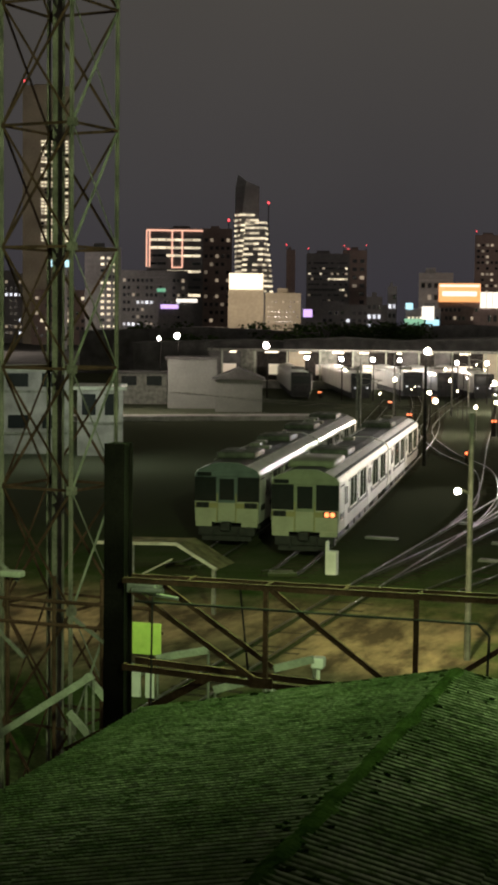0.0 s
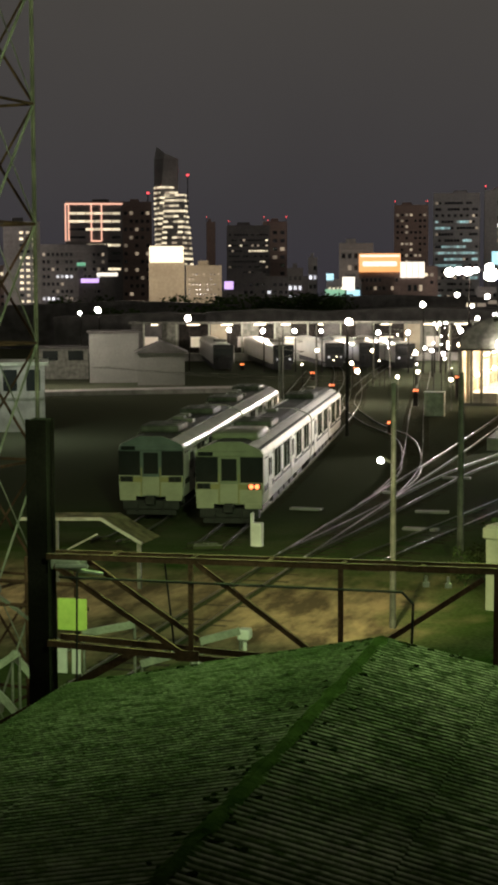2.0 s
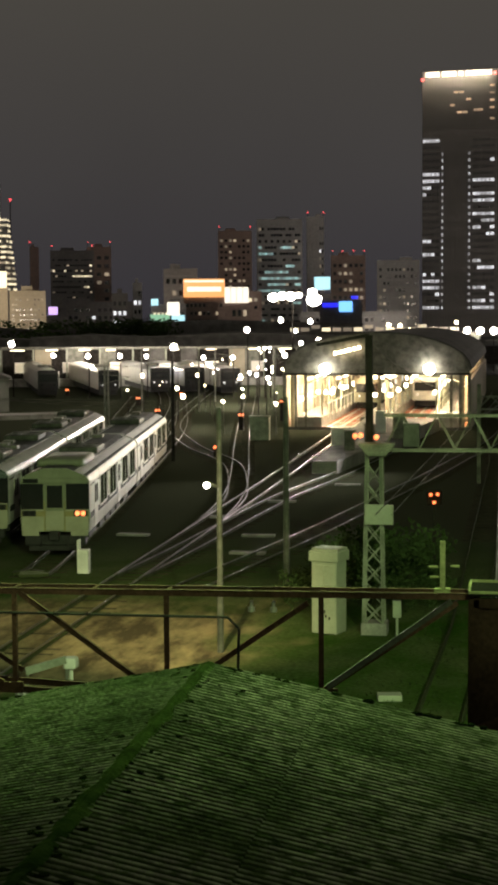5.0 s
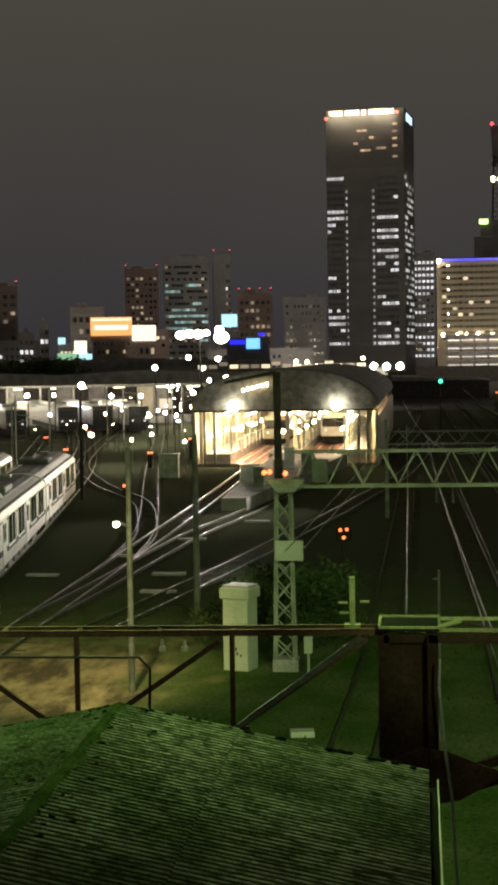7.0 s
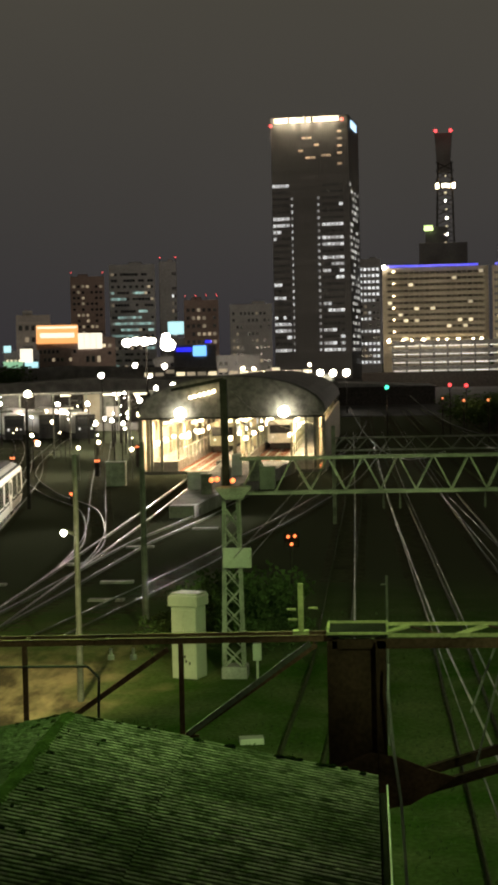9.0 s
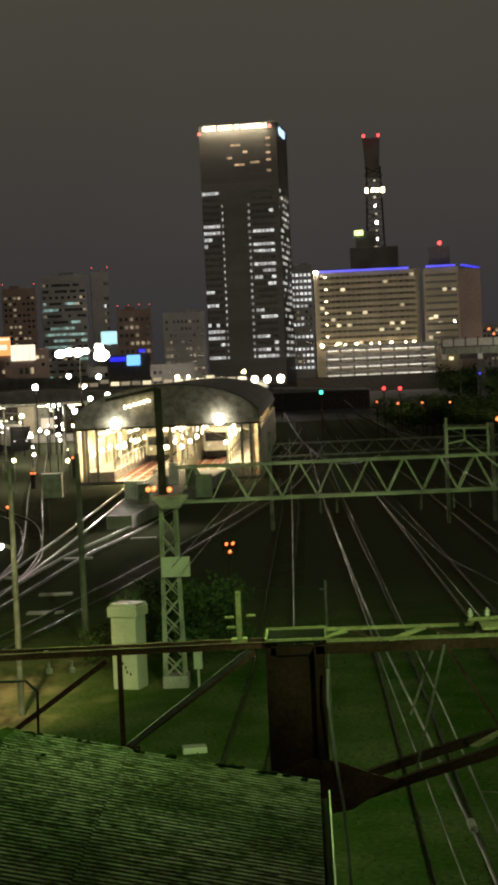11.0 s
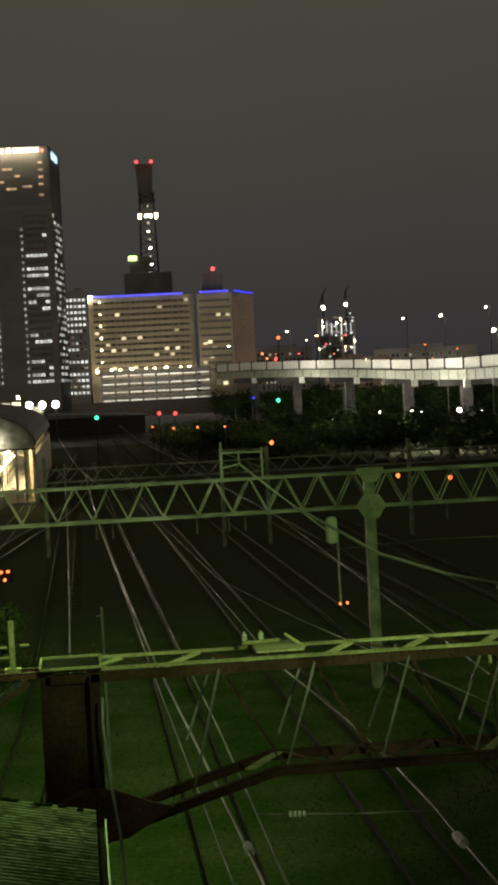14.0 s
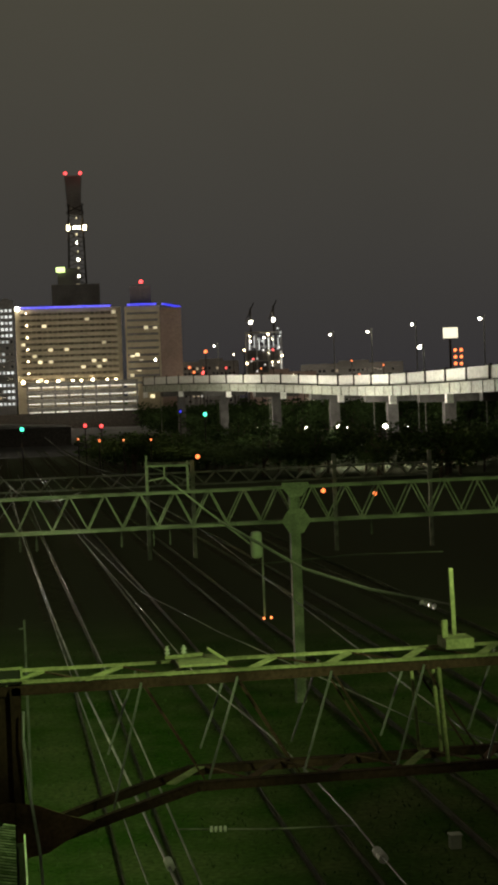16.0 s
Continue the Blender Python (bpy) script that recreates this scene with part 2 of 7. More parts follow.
M_WHITE = mat("white_paint", (0.74, 0.74, 0.70), 0.55, 0, 0.15, 2.0, 20, 0.1)
M_LEAF = mat("night_foliage", (0.048, 0.078, 0.026), 0.85, 0, 0.5, 1.5, 9, 0.2, per_piece=0.2, spec=0.05)
M_BARK = mat("bark", (0.09, 0.07, 0.05), 0.9, 0, 0.4, 4.0, 30, 0.5)
# streak lightens and darkens stretches of the wire, imitating glints
M_WIRE = mat("wire_metal", (0.15, 0.15, 0.13), 0.5, 0.4, 0.4, 0.8, 20, 0.0, streak=(0.3, 0.7, 0.3))
M_PORCELAIN = mat("porcelain", (0.62, 0.62, 0.56), 0.3, 0, 0.1, 8, 20, 0.0)
M_BEIGE = mat("beige_facade", (0.42, 0.37, 0.28), 0.8, 0, 0.2, 0.08, 1.2, 0.1)
M_GREYF = mat("grey_facade", (0.34, 0.34, 0.35), 0.75, 0, 0.25, 0.06, 1.0, 0.1)
M_DARKF = mat("dark_facade", (0.16, 0.155, 0.16), 0.6, 0, 0.3, 0.06, 1.0, 0.1)
M_BROWNF = mat("brown_facade", (0.28, 0.21, 0.19), 0.75, 0, 0.25, 0.06, 1.0, 0.1)
M_NIGHTPANE = mat("unlit_pane", (0.02, 0.022, 0.028), 0.2, 0, 0.2, 1, 5, 0.0, spec=0.5, per_piece=0.5)
G_WIN_WARM = glow("lit_office_warm", (1.0, 0.86, 0.55), 0.75, 0.5)
G_WIN_WHITE = glow("lit_office_white", (0.93, 0.96, 1.0), 0.75, 0.5)
G_WIN_TEAL = glow("lit_office_teal", (0.45, 0.85, 0.82), 0.30, 0.8)
G_WIN_DIM = glow("lit_office_dim", (1.0, 0.78, 0.5), 0.22, 0.6)
G_WHITE = glow("white_lamp_glass", (1.0, 0.93, 0.78), 34.0)
G_WARM = glow("warm_lamp_glass", (1.0, 0.80, 0.48), 16.0)
G_ORANGE = glow("orange_lamp_glass", (1.0, 0.19, 0.05), 2.4)
G_RED = glow("red_lamp_glass", (1.0, 0.06, 0.07), 2.5)
G_GREEN = glow("green_lamp_glass", (0.05, 1.0, 0.55), 2.5)
G_BLUE = glow("blue_neon", (0.004, 0.010, 1.0), 1.0)
G_NEON = glow("salmon_neon", (1.0, 0.52, 0.34), 1.0)
G_SIGN_ORANGE = glow("orange_sign_face", (1.0, 0.42, 0.10), 0.95)
G_SIGN_WHITE = glow("white_sign_face", (1.0, 0.92, 0.74), 1.1)
G_SIGN_CYAN = glow("cyan_screen", (0.45, 0.9, 1.0), 0.9)
G_SIGN_GREEN = glow("green_screen", (0.25, 0.9, 0.5), 0.4)
G_SIGN_PINK = glow("violet_sign", (0.75, 0.5, 1.0), 1.0)
G_SHED = glow("shed_lamp_tube", (1.0, 0.86, 0.58), 3.5)


def ground_material():
    m = mat("yard_ground", (0.074, 0.097, 0.038), 0.95, 0, 0.5, 0.35, 7.0, 0.6, second=(0.036, 0.086, 0.014), spec=0.0)
    n, l = m.node_tree.nodes, m.node_tree.links
    b = n["Principled BSDF"]
    old = b.inputs["Base Color"].links[0].from_socket
    co, sep, noi = n.new("ShaderNodeTexCoord"), n.new("ShaderNodeSeparateXYZ"), n.new("ShaderNodeTexNoise")
    noi.inputs["Scale"].default_value, noi.inputs["Detail"].default_value = 0.35, 5.0
    l.new(co.outputs["Object"], noi.inputs["Vector"])
    warp = n.new("ShaderNodeVectorMath")
    warp.operation = "MULTIPLY_ADD"
    warp.inputs[1].default_value = (9, 9, 0)
    l.new(noi.outputs["Color"], warp.inputs[0])
    l.new(co.outputs["Object"], warp.inputs[2])
    l.new(warp.outputs[0], sep.inputs[0])

    def band(sock, lo, hi, soft):
        a, c, mul = n.new("ShaderNodeMapRange"), n.new("ShaderNodeMapRange"), n.new("ShaderNodeMath")
        a.inputs["From Min"].default_value, a.inputs["From Max"].default_value = lo - soft, lo + soft
        c.inputs["From Min"].default_value, c.inputs["From Max"].default_value = hi + soft, hi - soft
        l.new(sock, a.inputs[0]), l.new(sock, c.inputs[0])
        mul.operation = "MULTIPLY"
        l.new(a.outputs[0], mul.inputs[0]), l.new(c.outputs[0], mul.inputs[1])
        return mul.outputs[0]
    far, ballast = band(sep.outputs["Y"], 66.0, 2600.0, 9.0), n.new("ShaderNodeMixRGB")
    ballast.inputs[2].default_value = (0.062, 0.069, 0.044, 1)
    l.new(far, ballast.inputs[0]), l.new(old, ballast.inputs[1])
    old = ballast.outputs[0]
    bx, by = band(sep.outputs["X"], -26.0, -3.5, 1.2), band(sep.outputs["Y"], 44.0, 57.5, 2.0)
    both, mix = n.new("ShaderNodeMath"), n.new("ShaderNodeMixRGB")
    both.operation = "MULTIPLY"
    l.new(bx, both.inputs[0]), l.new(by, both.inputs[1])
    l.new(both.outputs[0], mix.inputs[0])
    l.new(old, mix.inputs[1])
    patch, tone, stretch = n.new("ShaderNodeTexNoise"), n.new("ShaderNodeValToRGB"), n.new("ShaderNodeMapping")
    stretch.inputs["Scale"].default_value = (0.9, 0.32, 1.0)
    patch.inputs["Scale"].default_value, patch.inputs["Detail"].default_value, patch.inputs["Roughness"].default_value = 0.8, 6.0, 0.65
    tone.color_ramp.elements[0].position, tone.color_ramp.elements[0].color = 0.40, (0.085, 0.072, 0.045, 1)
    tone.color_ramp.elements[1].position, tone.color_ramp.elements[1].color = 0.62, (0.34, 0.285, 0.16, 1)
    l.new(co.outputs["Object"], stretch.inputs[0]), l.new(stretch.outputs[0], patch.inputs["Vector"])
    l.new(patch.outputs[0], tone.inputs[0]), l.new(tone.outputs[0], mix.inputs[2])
    l.new(mix.outputs[0], b.inputs["Base Color"])
    return m


M_GROUND = ground_material()
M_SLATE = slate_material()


# ---- building blocks ----
def box(bm, c, s, rz=0.0, bevel=0.0):
    m = Matrix.Translation(c) @ Matrix.Rotation(radians(rz), 4, "Z") @ Matrix.Diagonal((*s, 1))
    r = bmesh.ops.create_cube(bm, size=1.0, matrix=m)
    if bevel:
        edges = {e for v in r["verts"] for e in v.link_edges}
        bmesh.ops.bevel(bm, geom=list(edges), offset=bevel, segments=2, affect="EDGES", profile=0.5)


def beam(bm, p, q, w, h, up=(0, 0, 1)):
    p, q = Vector(p), Vector(q)
    d = q - p
    y = d.normalized()
    u = Vector(up)
    if abs(y.dot(u)) > 0.98:
        u = Vector((0, 1, 0))
    x = y.cross(u).normalized()
    z = x.cross(y)
    m = Matrix((x, y, z)).transposed().to_4x4()
    m.translation = (p + q) / 2
    bmesh.ops.create_cube(bm, size=1.0, matrix=m @ Matrix.Diagonal((w, d.length, h, 1)))


def angle(bm, p, q, w, t=0.012, up=(0, 0, 1)):
    """An L-shaped steel angle."""
    p, q, u = Vector(p), Vector(q), Vector(up)
    y = (q - p).normalized()
    if abs(y.dot(u)) > 0.98:
        u = Vector((0, 1, 0))
    x = y.cross(u).normalized()
    z = x.cross(y)
    beam(bm, p, q, w, t, z)
    o = x * (w / 2 - t / 2) - z * (w / 2)
    beam(bm, p + o, q + o, t, w, z)


def rod(bm, p, q, r1, r2=None, n=8):
    p, q = Vector(p), Vector(q)
    d = q - p
    m = d.to_track_quat("Z", "Y").to_matrix().to_4x4()
    m.translation = (p + q) / 2
    bmesh.ops.create_cone(bm, cap_ends=True, segments=n, radius1=r1, radius2=r1 if r2 is None else r2, depth=d.length, matrix=m)


def ball(bm, c, r, sub=2, scale=(1, 1, 1)):
    bmesh.ops.create_icosphere(bm, subdivisions=sub, radius=r, matrix=Matrix.Translation(c) @ Matrix.Diagonal((*scale, 1)))


def mesh(name, bm, material, smooth=False):
    me = bpy.data.meshes.new(name)
    bm.to_mesh(me)
    bm.free()
    if material:
        me.materials.append(material)
    if smooth:
        for p in me.polygons:
            p.use_smooth = True
    return me


def part(name, bm, material, parent, label="", smooth=False):
    ob = new(name, mesh(name, bm, material, smooth))
    ob.parent = parent
    return tagged(ob, label)


def piece(name, me, parent, m=None):
    """A repeat on shared mesh data."""
    ob = new(name, me)
    ob.parent = parent
    if m is not None:
        ob.matrix_basis = m
    return ob


def thing(name, m, label, category, group="", kind=""):
    ob = new(name)
    ob.matrix_world = m
    ob.empty_display_size = 0.2
    return tagged(ob, label, category, group, kind)


def solo(name, bm, material, label, category, group="", kind="", m=None, smooth=False):
    ob = new(name, mesh(name, bm, material, smooth))
    if m is not None:
        ob.matrix_world = m
    return tagged(ob, label, category, group, kind)


B = bmesh.new
rnd = random.Random(7)


# ---- ground ----
def ground():
    bm = B()
    bmesh.ops.create_grid(bm, x_segments=60, y_segments=60, size=2500, matrix=Matrix.Translation((0, 1500, 0)))
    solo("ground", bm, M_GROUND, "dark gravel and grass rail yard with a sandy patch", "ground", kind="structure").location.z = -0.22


ground()
M_ASPHALT = mat("old_asphalt", (0.045, 0.044, 0.043), 0.9, 0, 0.35, 0.05, 1.5, 0.2, spec=0.05)
bm = B(); box(bm, (0, 1350, -0.2), (1800, 2140, 0.06))
solo("city_pavement", bm, M_ASPHALT, "dark asphalt of the streets beyond the yard", "pavement", kind="structure")


# ---- the corrugated roof below the window ----
RIDGE_X, RIDGE_Z, ROOF_END = -2.40, 6.70, 12.55
PITCH = 0.076


def sheet_mesh(name, length, waves=10, seg=6, amp=0.0175, thick=0.006):
    """A corrugated sheet: x runs down the slope from 0 to length, y across the waves."""
    n = waves * seg
    rows = [0.0, length * 0.5, length]
    top, verts, faces = [], [], []
    for x in rows:
        for i in range(n + 1):
            y = i * PITCH / seg
            verts.append((x, y, amp * math.cos(2 * math.pi * i / seg)))
    k = len(verts)
    verts += [(x, y, z - thick) for x, y, z in verts]
    w = n + 1
    for r in range(2):
        for i in range(n):
            a = r * w + i
            faces.append((a, a + w, a + w + 1, a + 1))
            faces.append((a + k, a + 1 + k, a + w + 1 + k, a + w + k))
    for i in range(n):
        a = 2 * w + i
        faces.append((a, a + k, a + k + 1, a + 1))
        faces.append((i, i + 1, i + 1 + k, i + k))
    me = bpy.data.meshes.new(name)
    me.from_pydata(verts, [], faces)
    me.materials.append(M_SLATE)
    return me


def shed_roof():
    roof = thing("shed_roof", pose(RIDGE_X, 0, RIDGE_Z), "mossy corrugated slate gable roof of a low shed", "roof", kind="structure")
    cols = 14
    wide = 10 * PITCH
    for side, slope, rows in ((1, 11.6, (0.0, 0.86, 2.52)), (-1, 11.3, (0.0, 1.42, 2.82))):
        turn = Matrix.Rotation(radians(slope), 4, "Y") if side > 0 else Matrix.Rotation(radians(180), 4, "Z") @ Matrix.Rotation(radians(slope), 4, "Y")
        for r in range(len(rows) - 1):
            me = sheet_mesh("slate_sheet", rows[r + 1] - rows[r] + (0.12 if r < len(rows) - 2 else 0.0))
            for c in range(cols):
                lift = 0.010 * (len(rows) - r) + rnd.uniform(-0.0006, 0.0006)
                y = ROOF_END - (c + 1) * wide if side > 0 else ROOF_END - c * wide
                m = Matrix.Translation((0, y, 0)) @ turn @ Matrix.Translation((rows[r], 0, lift)) @ Matrix.Rotation(radians(rnd.uniform(-0.03, 0.03)), 4, "Y")
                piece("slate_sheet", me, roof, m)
    # low mossy ridge: many small uneven cushions that hide the joint
    r = random.Random(4)
    m_moss = mat("mossy_ridge", (0.021, 0.033, 0.011), 0.95, 0, 0.55, 4, 26, 0.8, second=(0.011, 0.019, 0.006), per_piece=0.3, spec=0.0)
    # one soft overgrown ridge roll along the joint
    verts, faces, across = [], [], 9
    for i in range(261):
        y = ROOF_END - 10.4 * i / 260
        for j in range(across):
            u = 2 * j / (across - 1) - 1
            n1 = noise.noise(Vector((u * 1.5, y * 5.0, 3.0)))
            half = 0.06 + 0.05 * noise.noise(Vector((u * 2.0, y * 3.2, 9.0)))
            verts.append((half * u, y, 0.046 + 0.008 * n1 + 0.010 * (1 - u * u) - 0.24 * half * abs(u)))
    for i in range(260):
        for j in range(across - 1):
            a = i * across + j
            faces.append((a, a + 1, a + 1 + across, a + across))
    me = bpy.data.meshes.new("ridge_roll")
    me.from_pydata(verts, [], faces)
    me.materials.append(m_moss)
    piece("ridge_roll", me, roof)
    lumps = []
    for k in range(4):
        bm = B()
        ball(bm, (0, 0, 0), 1.0, 2)
        for v in bm.verts:
            v.co *= 1 + 0.35 * noise.noise(v.co * 1.7 + Vector((k * 7, 0, 0)))
        lumps.append(mesh("moss_cushion", bm, m_moss, True))
    for i in range(220):
        y = ROOF_END - 0.03 - 10.4 * r.random()
        d = r.gauss(0, 0.12)
        w = r.uniform(0.010, 0.030)
        piece("moss_cushion", lumps[i % 4], roof, Matrix.Translation((d, y, 0.040 - 0.20 * abs(d))) @ Matrix.Rotation(r.uniform(0, 6.28), 4, "Z") @ Matrix.Diagonal((w, w * 1.5, r.uniform(0.006, 0.014), 1)))
    for i in range(50):
        x = r.uniform(-2.7, 2.4)
        piece("moss_cushion", lumps[i % 4], roof, Matrix.Translation((x, ROOF_END - r.uniform(0.0, 0.06), 0.035 - 0.203 * abs(x))) @ Matrix.Diagonal((r.uniform(0.02, 0.06), 0.03, r.uniform(0.010, 0.022), 1)))
    # gable wall and side walls under the roof
    bm = B()
    v = [bm.verts.new(p) for p in ((-2.6, 12.3, -7.0), (2.25, 12.3, -7.0), (2.25, 12.3, -0.56), (0, 12.3, -0.1), (-2.6, 12.3, -0.64))]
    f = bm.faces.new(v)
    r = bmesh.ops.extrude_face_region(bm, geom=[f])
    bmesh.ops.translate(bm, vec=(0, -0.15, 0), verts=[g for g in r["geom"] if isinstance(g, bmesh.types.BMVert)])
    bmesh.ops.recalc_face_normals(bm, faces=bm.faces)
    part("gable_wall", bm, M_DARKCONC, roof)
    bm = B()
    box(bm, (2.2, 6.9, -3.85), (0.12, 10.5, 6.6))
    part("side_wall", bm, M_DARKCONC, roof)
    bm = B()
    box(bm, (-2.55, 6.9, -3.95), (0.12, 10.5, 6.4))
    part("side_wall", bm, M_DARKCONC, roof)
    # gutter along the right eave
    bm = B()
    beam(bm, (2.48, 1.8, -0.62), (2.48, 12.55, -0.62), 0.10, 0.012)
    beam(bm, (2.445, 1.8, -0.58), (2.445, 12.55, -0.58), 0.008, 0.09)
    part("gutter", bm, M_BLACKPOST, roof, "dark metal gutter along the eave")
    bm = B()
    beam(bm, (2.545, 1.8, -0.585), (2.545, 12.60, -0.585), 0.014, 0.05)
    part("gutter_lip", bm, M_GALV, roof, "pale worn gutter lip")


shed_roof()


# ---- trains ----
def body_section(w, zf, zs, zr):
    h = w / 2
    return [(-h + 0.06, zf), (h - 0.06, zf), (h, zf + 0.5), (h, zs), (h - 0.10, zs + 0.18), (h - 0.42, zs + 0.34), (0.5, zr), (-0.5, zr), (-h + 0.42, zs + 0.34), (-h + 0.10, zs + 0.18), (-h, zs), (-h, zf + 0.5)]


def loft(bm, sec, ys, squeeze=None):
    loops = []
    for i, y in enumerate(ys):
        k = squeeze[i] if squeeze else 1.0
        loops.append([bm.verts.new((x * k, y, z)) for x, z in sec])
    n = len(sec)
    for a, b in zip(loops, loops[1:]):
        for i in range(n):
            bm.faces.new((a[i], a[(i + 1) % n], b[(i + 1) % n], b[i]))
    bm.faces.new(list(reversed(loops[0])))
    bm.faces.new(loops[-1])
    bmesh.ops.recalc_face_normals(bm, faces=bm.faces)


def roof_shell(bm, w, zs, zr, y0, y1, inset):
    h = w / 2
    ze = zs + 0.34 + 0.19 * (inset - 0.42) / 0.53 if inset > 0.42 else zs + 0.18 + 0.16 * (inset - 0.10) / 0.32
    prof = [(-h + inset, ze - 0.005), (-h + inset + 0.04, ze + 0.03), (-0.5, zr + 0.015), (0.5, zr + 0.015), (h - inset - 0.04, ze + 0.03), (h - inset, ze - 0.005)]
    prof2 = [(x * 0.98, z - 0.02) for x, z in reversed(prof)]
    loft(bm, prof + prof2, (y0, y1))


def train(name, m, label, marker, upper):
    """Two 20 m cars; y runs back from the cab front."""
    W, ZF, ZS, ZR, L = 2.9, 0.95, 3.02, 3.55, 19.6
    tr = thing(name, m, label, "train", "stabled trains in the yard")
    sec = body_section(W, ZF, ZS, ZR)
    gw = B(); box(gw, (0, 0, 0), (0.03, 2.35, 1.24), bevel=0.012)
    me_win = mesh("side_window", gw, M_GLASS)
    gd = B(); box(gd, (0, 0, 0), (0.03, 1.15, 1.95), bevel=0.01)
    me_door = mesh("door", gd, M_CARSIDE)
    gf = B()
    for dy, dz, sy, sz in ((0, 0.65, 2.63, 0.08), (0, -0.65, 2.63, 0.08), (-1.245, 0, 0.11, 1.22), (1.245, 0, 0.11, 1.22), (0.1, 0, 0.05, 1.22)):
        box(gf, (0, dy, dz), (0.05, sy, sz))
    me_frame = mesh("window_frame", gf, M_CARSIDE)
    gj = B(); box(gj, (0, 0, 0), (0.016, 0.42, 1.5)); me_joint = mesh("panel_joint", gj, mat("maroon_trim", (0.07, 0.03, 0.025), 0.6, 0, 0.2, 2, 20, 0.05))
    gp = B(); box(gp, (0, 0, 0), (0.03, 0.36, 0.75), bevel=0.01)
    me_pane = mesh("door_pane", gp, M_GLASS)
    gb = B(); box(gb, (0, 0, 0), (2.3, 2.4, 0.30)); box(gb, (0, -0.65, -0.16), (0.3, 0.9, 0.25)); 
    for sx in (-1, 1):
        box(gb, (sx * 1.0, 0, 0.05), (0.16, 2.9, 0.22))
    me_bogie = mesh("bogie", gb, M_TRAINDARK)
    gh = B(); rod(gh, (-0.72, 0, 0), (0.72, 0, 0), 0.06); rod(gh, (-0.62, 0, 0), (-0.50, 0, 0), 0.42, n=18); rod(gh, (0.50, 0, 0), (0.62, 0, 0), 0.42, n=18)
    me_axle = mesh("wheelset", gh, M_TRAINDARK)
    ga = B(); box(ga, (0, 0, 0), (1.75, 2.7, 0.30), bevel=0.09)
    for sx in (-0.42, 0.42):
        rod(ga, (sx, -0.6, 0.14), (sx, -0.6, 0.18), 0.30, n=16); rod(ga, (sx, 0.6, 0.14), (sx, 0.6, 0.18), 0.30, n=16)
    me_ac = mesh("roof_unit", ga, M_DULLGALV)
    gv = B(); box(gv, (0, 0, 0), (0.55, 0.8, 0.18), bevel=0.04)
    me_vent = mesh("roof_vent", gv, M_OLDPAINT)
    for c in range(2):
        y0 = c * (L + 0.55)
        bm = B()
        if c == 0:
            loft(bm, sec, (y0, y0 + 0.18, y0 + L), (0.965, 1.0, 1.0))
        else:
            loft(bm, sec, (y0, y0 + L))
        body = part("car_body", bm, M_CARSIDE, tr, "bright stainless steel car body")
        bm = B(); roof_shell(bm, W, ZS, ZR, y0 + 0.10, y0 + L, 0.13 if marker else 0.60)
        part("car_roof", bm, M_TRAINROOF, tr, "dull grey car roof")
        bm = B()
        for sx in (-1, 1):
            box(bm, (sx * (W / 2 + 0.004), y0 + L / 2, 1.60), (0.02, L - 0.3, 0.24))
            box(bm, (sx * (W / 2 + 0.004), y0 + L / 2, 2.86), (0.02, L - 0.3, 0.05))
        part("belt_line", bm, M_TRAINDARK, tr, "dark belt line along the side")
        for sx in (-1, 1):
            x = sx * (W / 2 + 0.006)
            for k in range(2):
                yd = y0 + (1.9, 10.75)[k]
                d = piece("door", me_door, tr, pose(x, yd, 1.98))
                for dy in (-0.29, 0.29):
                    piece("door_pane", me_pane, d, pose(sx * 0.006, dy, 0.38))
            for k in range(4):
                yw = y0 + (4.5, 8.1, 13.4, 17.0)[k]
                wn = piece("side_window", me_win, tr, pose(x, yw, 2.32))
                piece("window_frame", me_frame, wn)
                piece("panel_joint", me_joint, tr, pose(x - sx * 0.002, yw + 1.56, 2.2))
        for yb in (y0 + 3.0, y0 + L - 3.0):
            bg = piece("bogie", me_bogie, tr, pose(0, yb, 0.62))
            for dy in (-1.05, 1.05):
                piece("wheelset", me_axle, bg, pose(0, dy, -0.19))
        bm = B()
        for k in range(4):
            box(bm, (0, y0 + 6.4 + k * 2.2, 0.68), (2.3, 1.7 - 0.2 * (k % 2), 0.55), bevel=0.03)
        part("underfloor_case", bm, M_TRAINDARK, tr)
        for yu in ((8.6,) if marker else (3.4, 14.2)):
            piece("roof_unit", me_ac, tr, pose(0, y0 + yu, ZR + 0.15))
        for yv in (8.0, 9.6, 11.2, 17.4):
            piece("roof_vent", me_vent, tr, pose(0.35 * (-1) ** int(yv), y0 + yv, ZR + 0.08))
        bm = B()
        for sx in (-0.95, 0.95):
            rod(bm, (sx, y0 + 2.0, ZR - 0.06), (sx, y0 + L - 0.6, ZR - 0.06), 0.025, n=6)
        part("roof_conduit", bm, M_LIGHTPAINT, tr)
    if marker:
        bm = B(); box(bm, (0, 3.4, ZR + 0.08), (2.0, 3.8, 0.34), bevel=0.15)
        part("roof_fairing", bm, M_TRAINUPPER, tr, "low rounded green-grey roof housing", True)
    bm = B(); box(bm, (0, L + 0.27, 2.1), (2.3, 0.62, 2.4), bevel=0.05)
    part("gangway_bellows", bm, M_RUBBER, tr)
    # cab front
    bm = B(); loft(bm, sec, (-0.012, 0.02), (0.967, 0.972))
    part("front_cap", bm, upper, tr, "grey-green cab end")
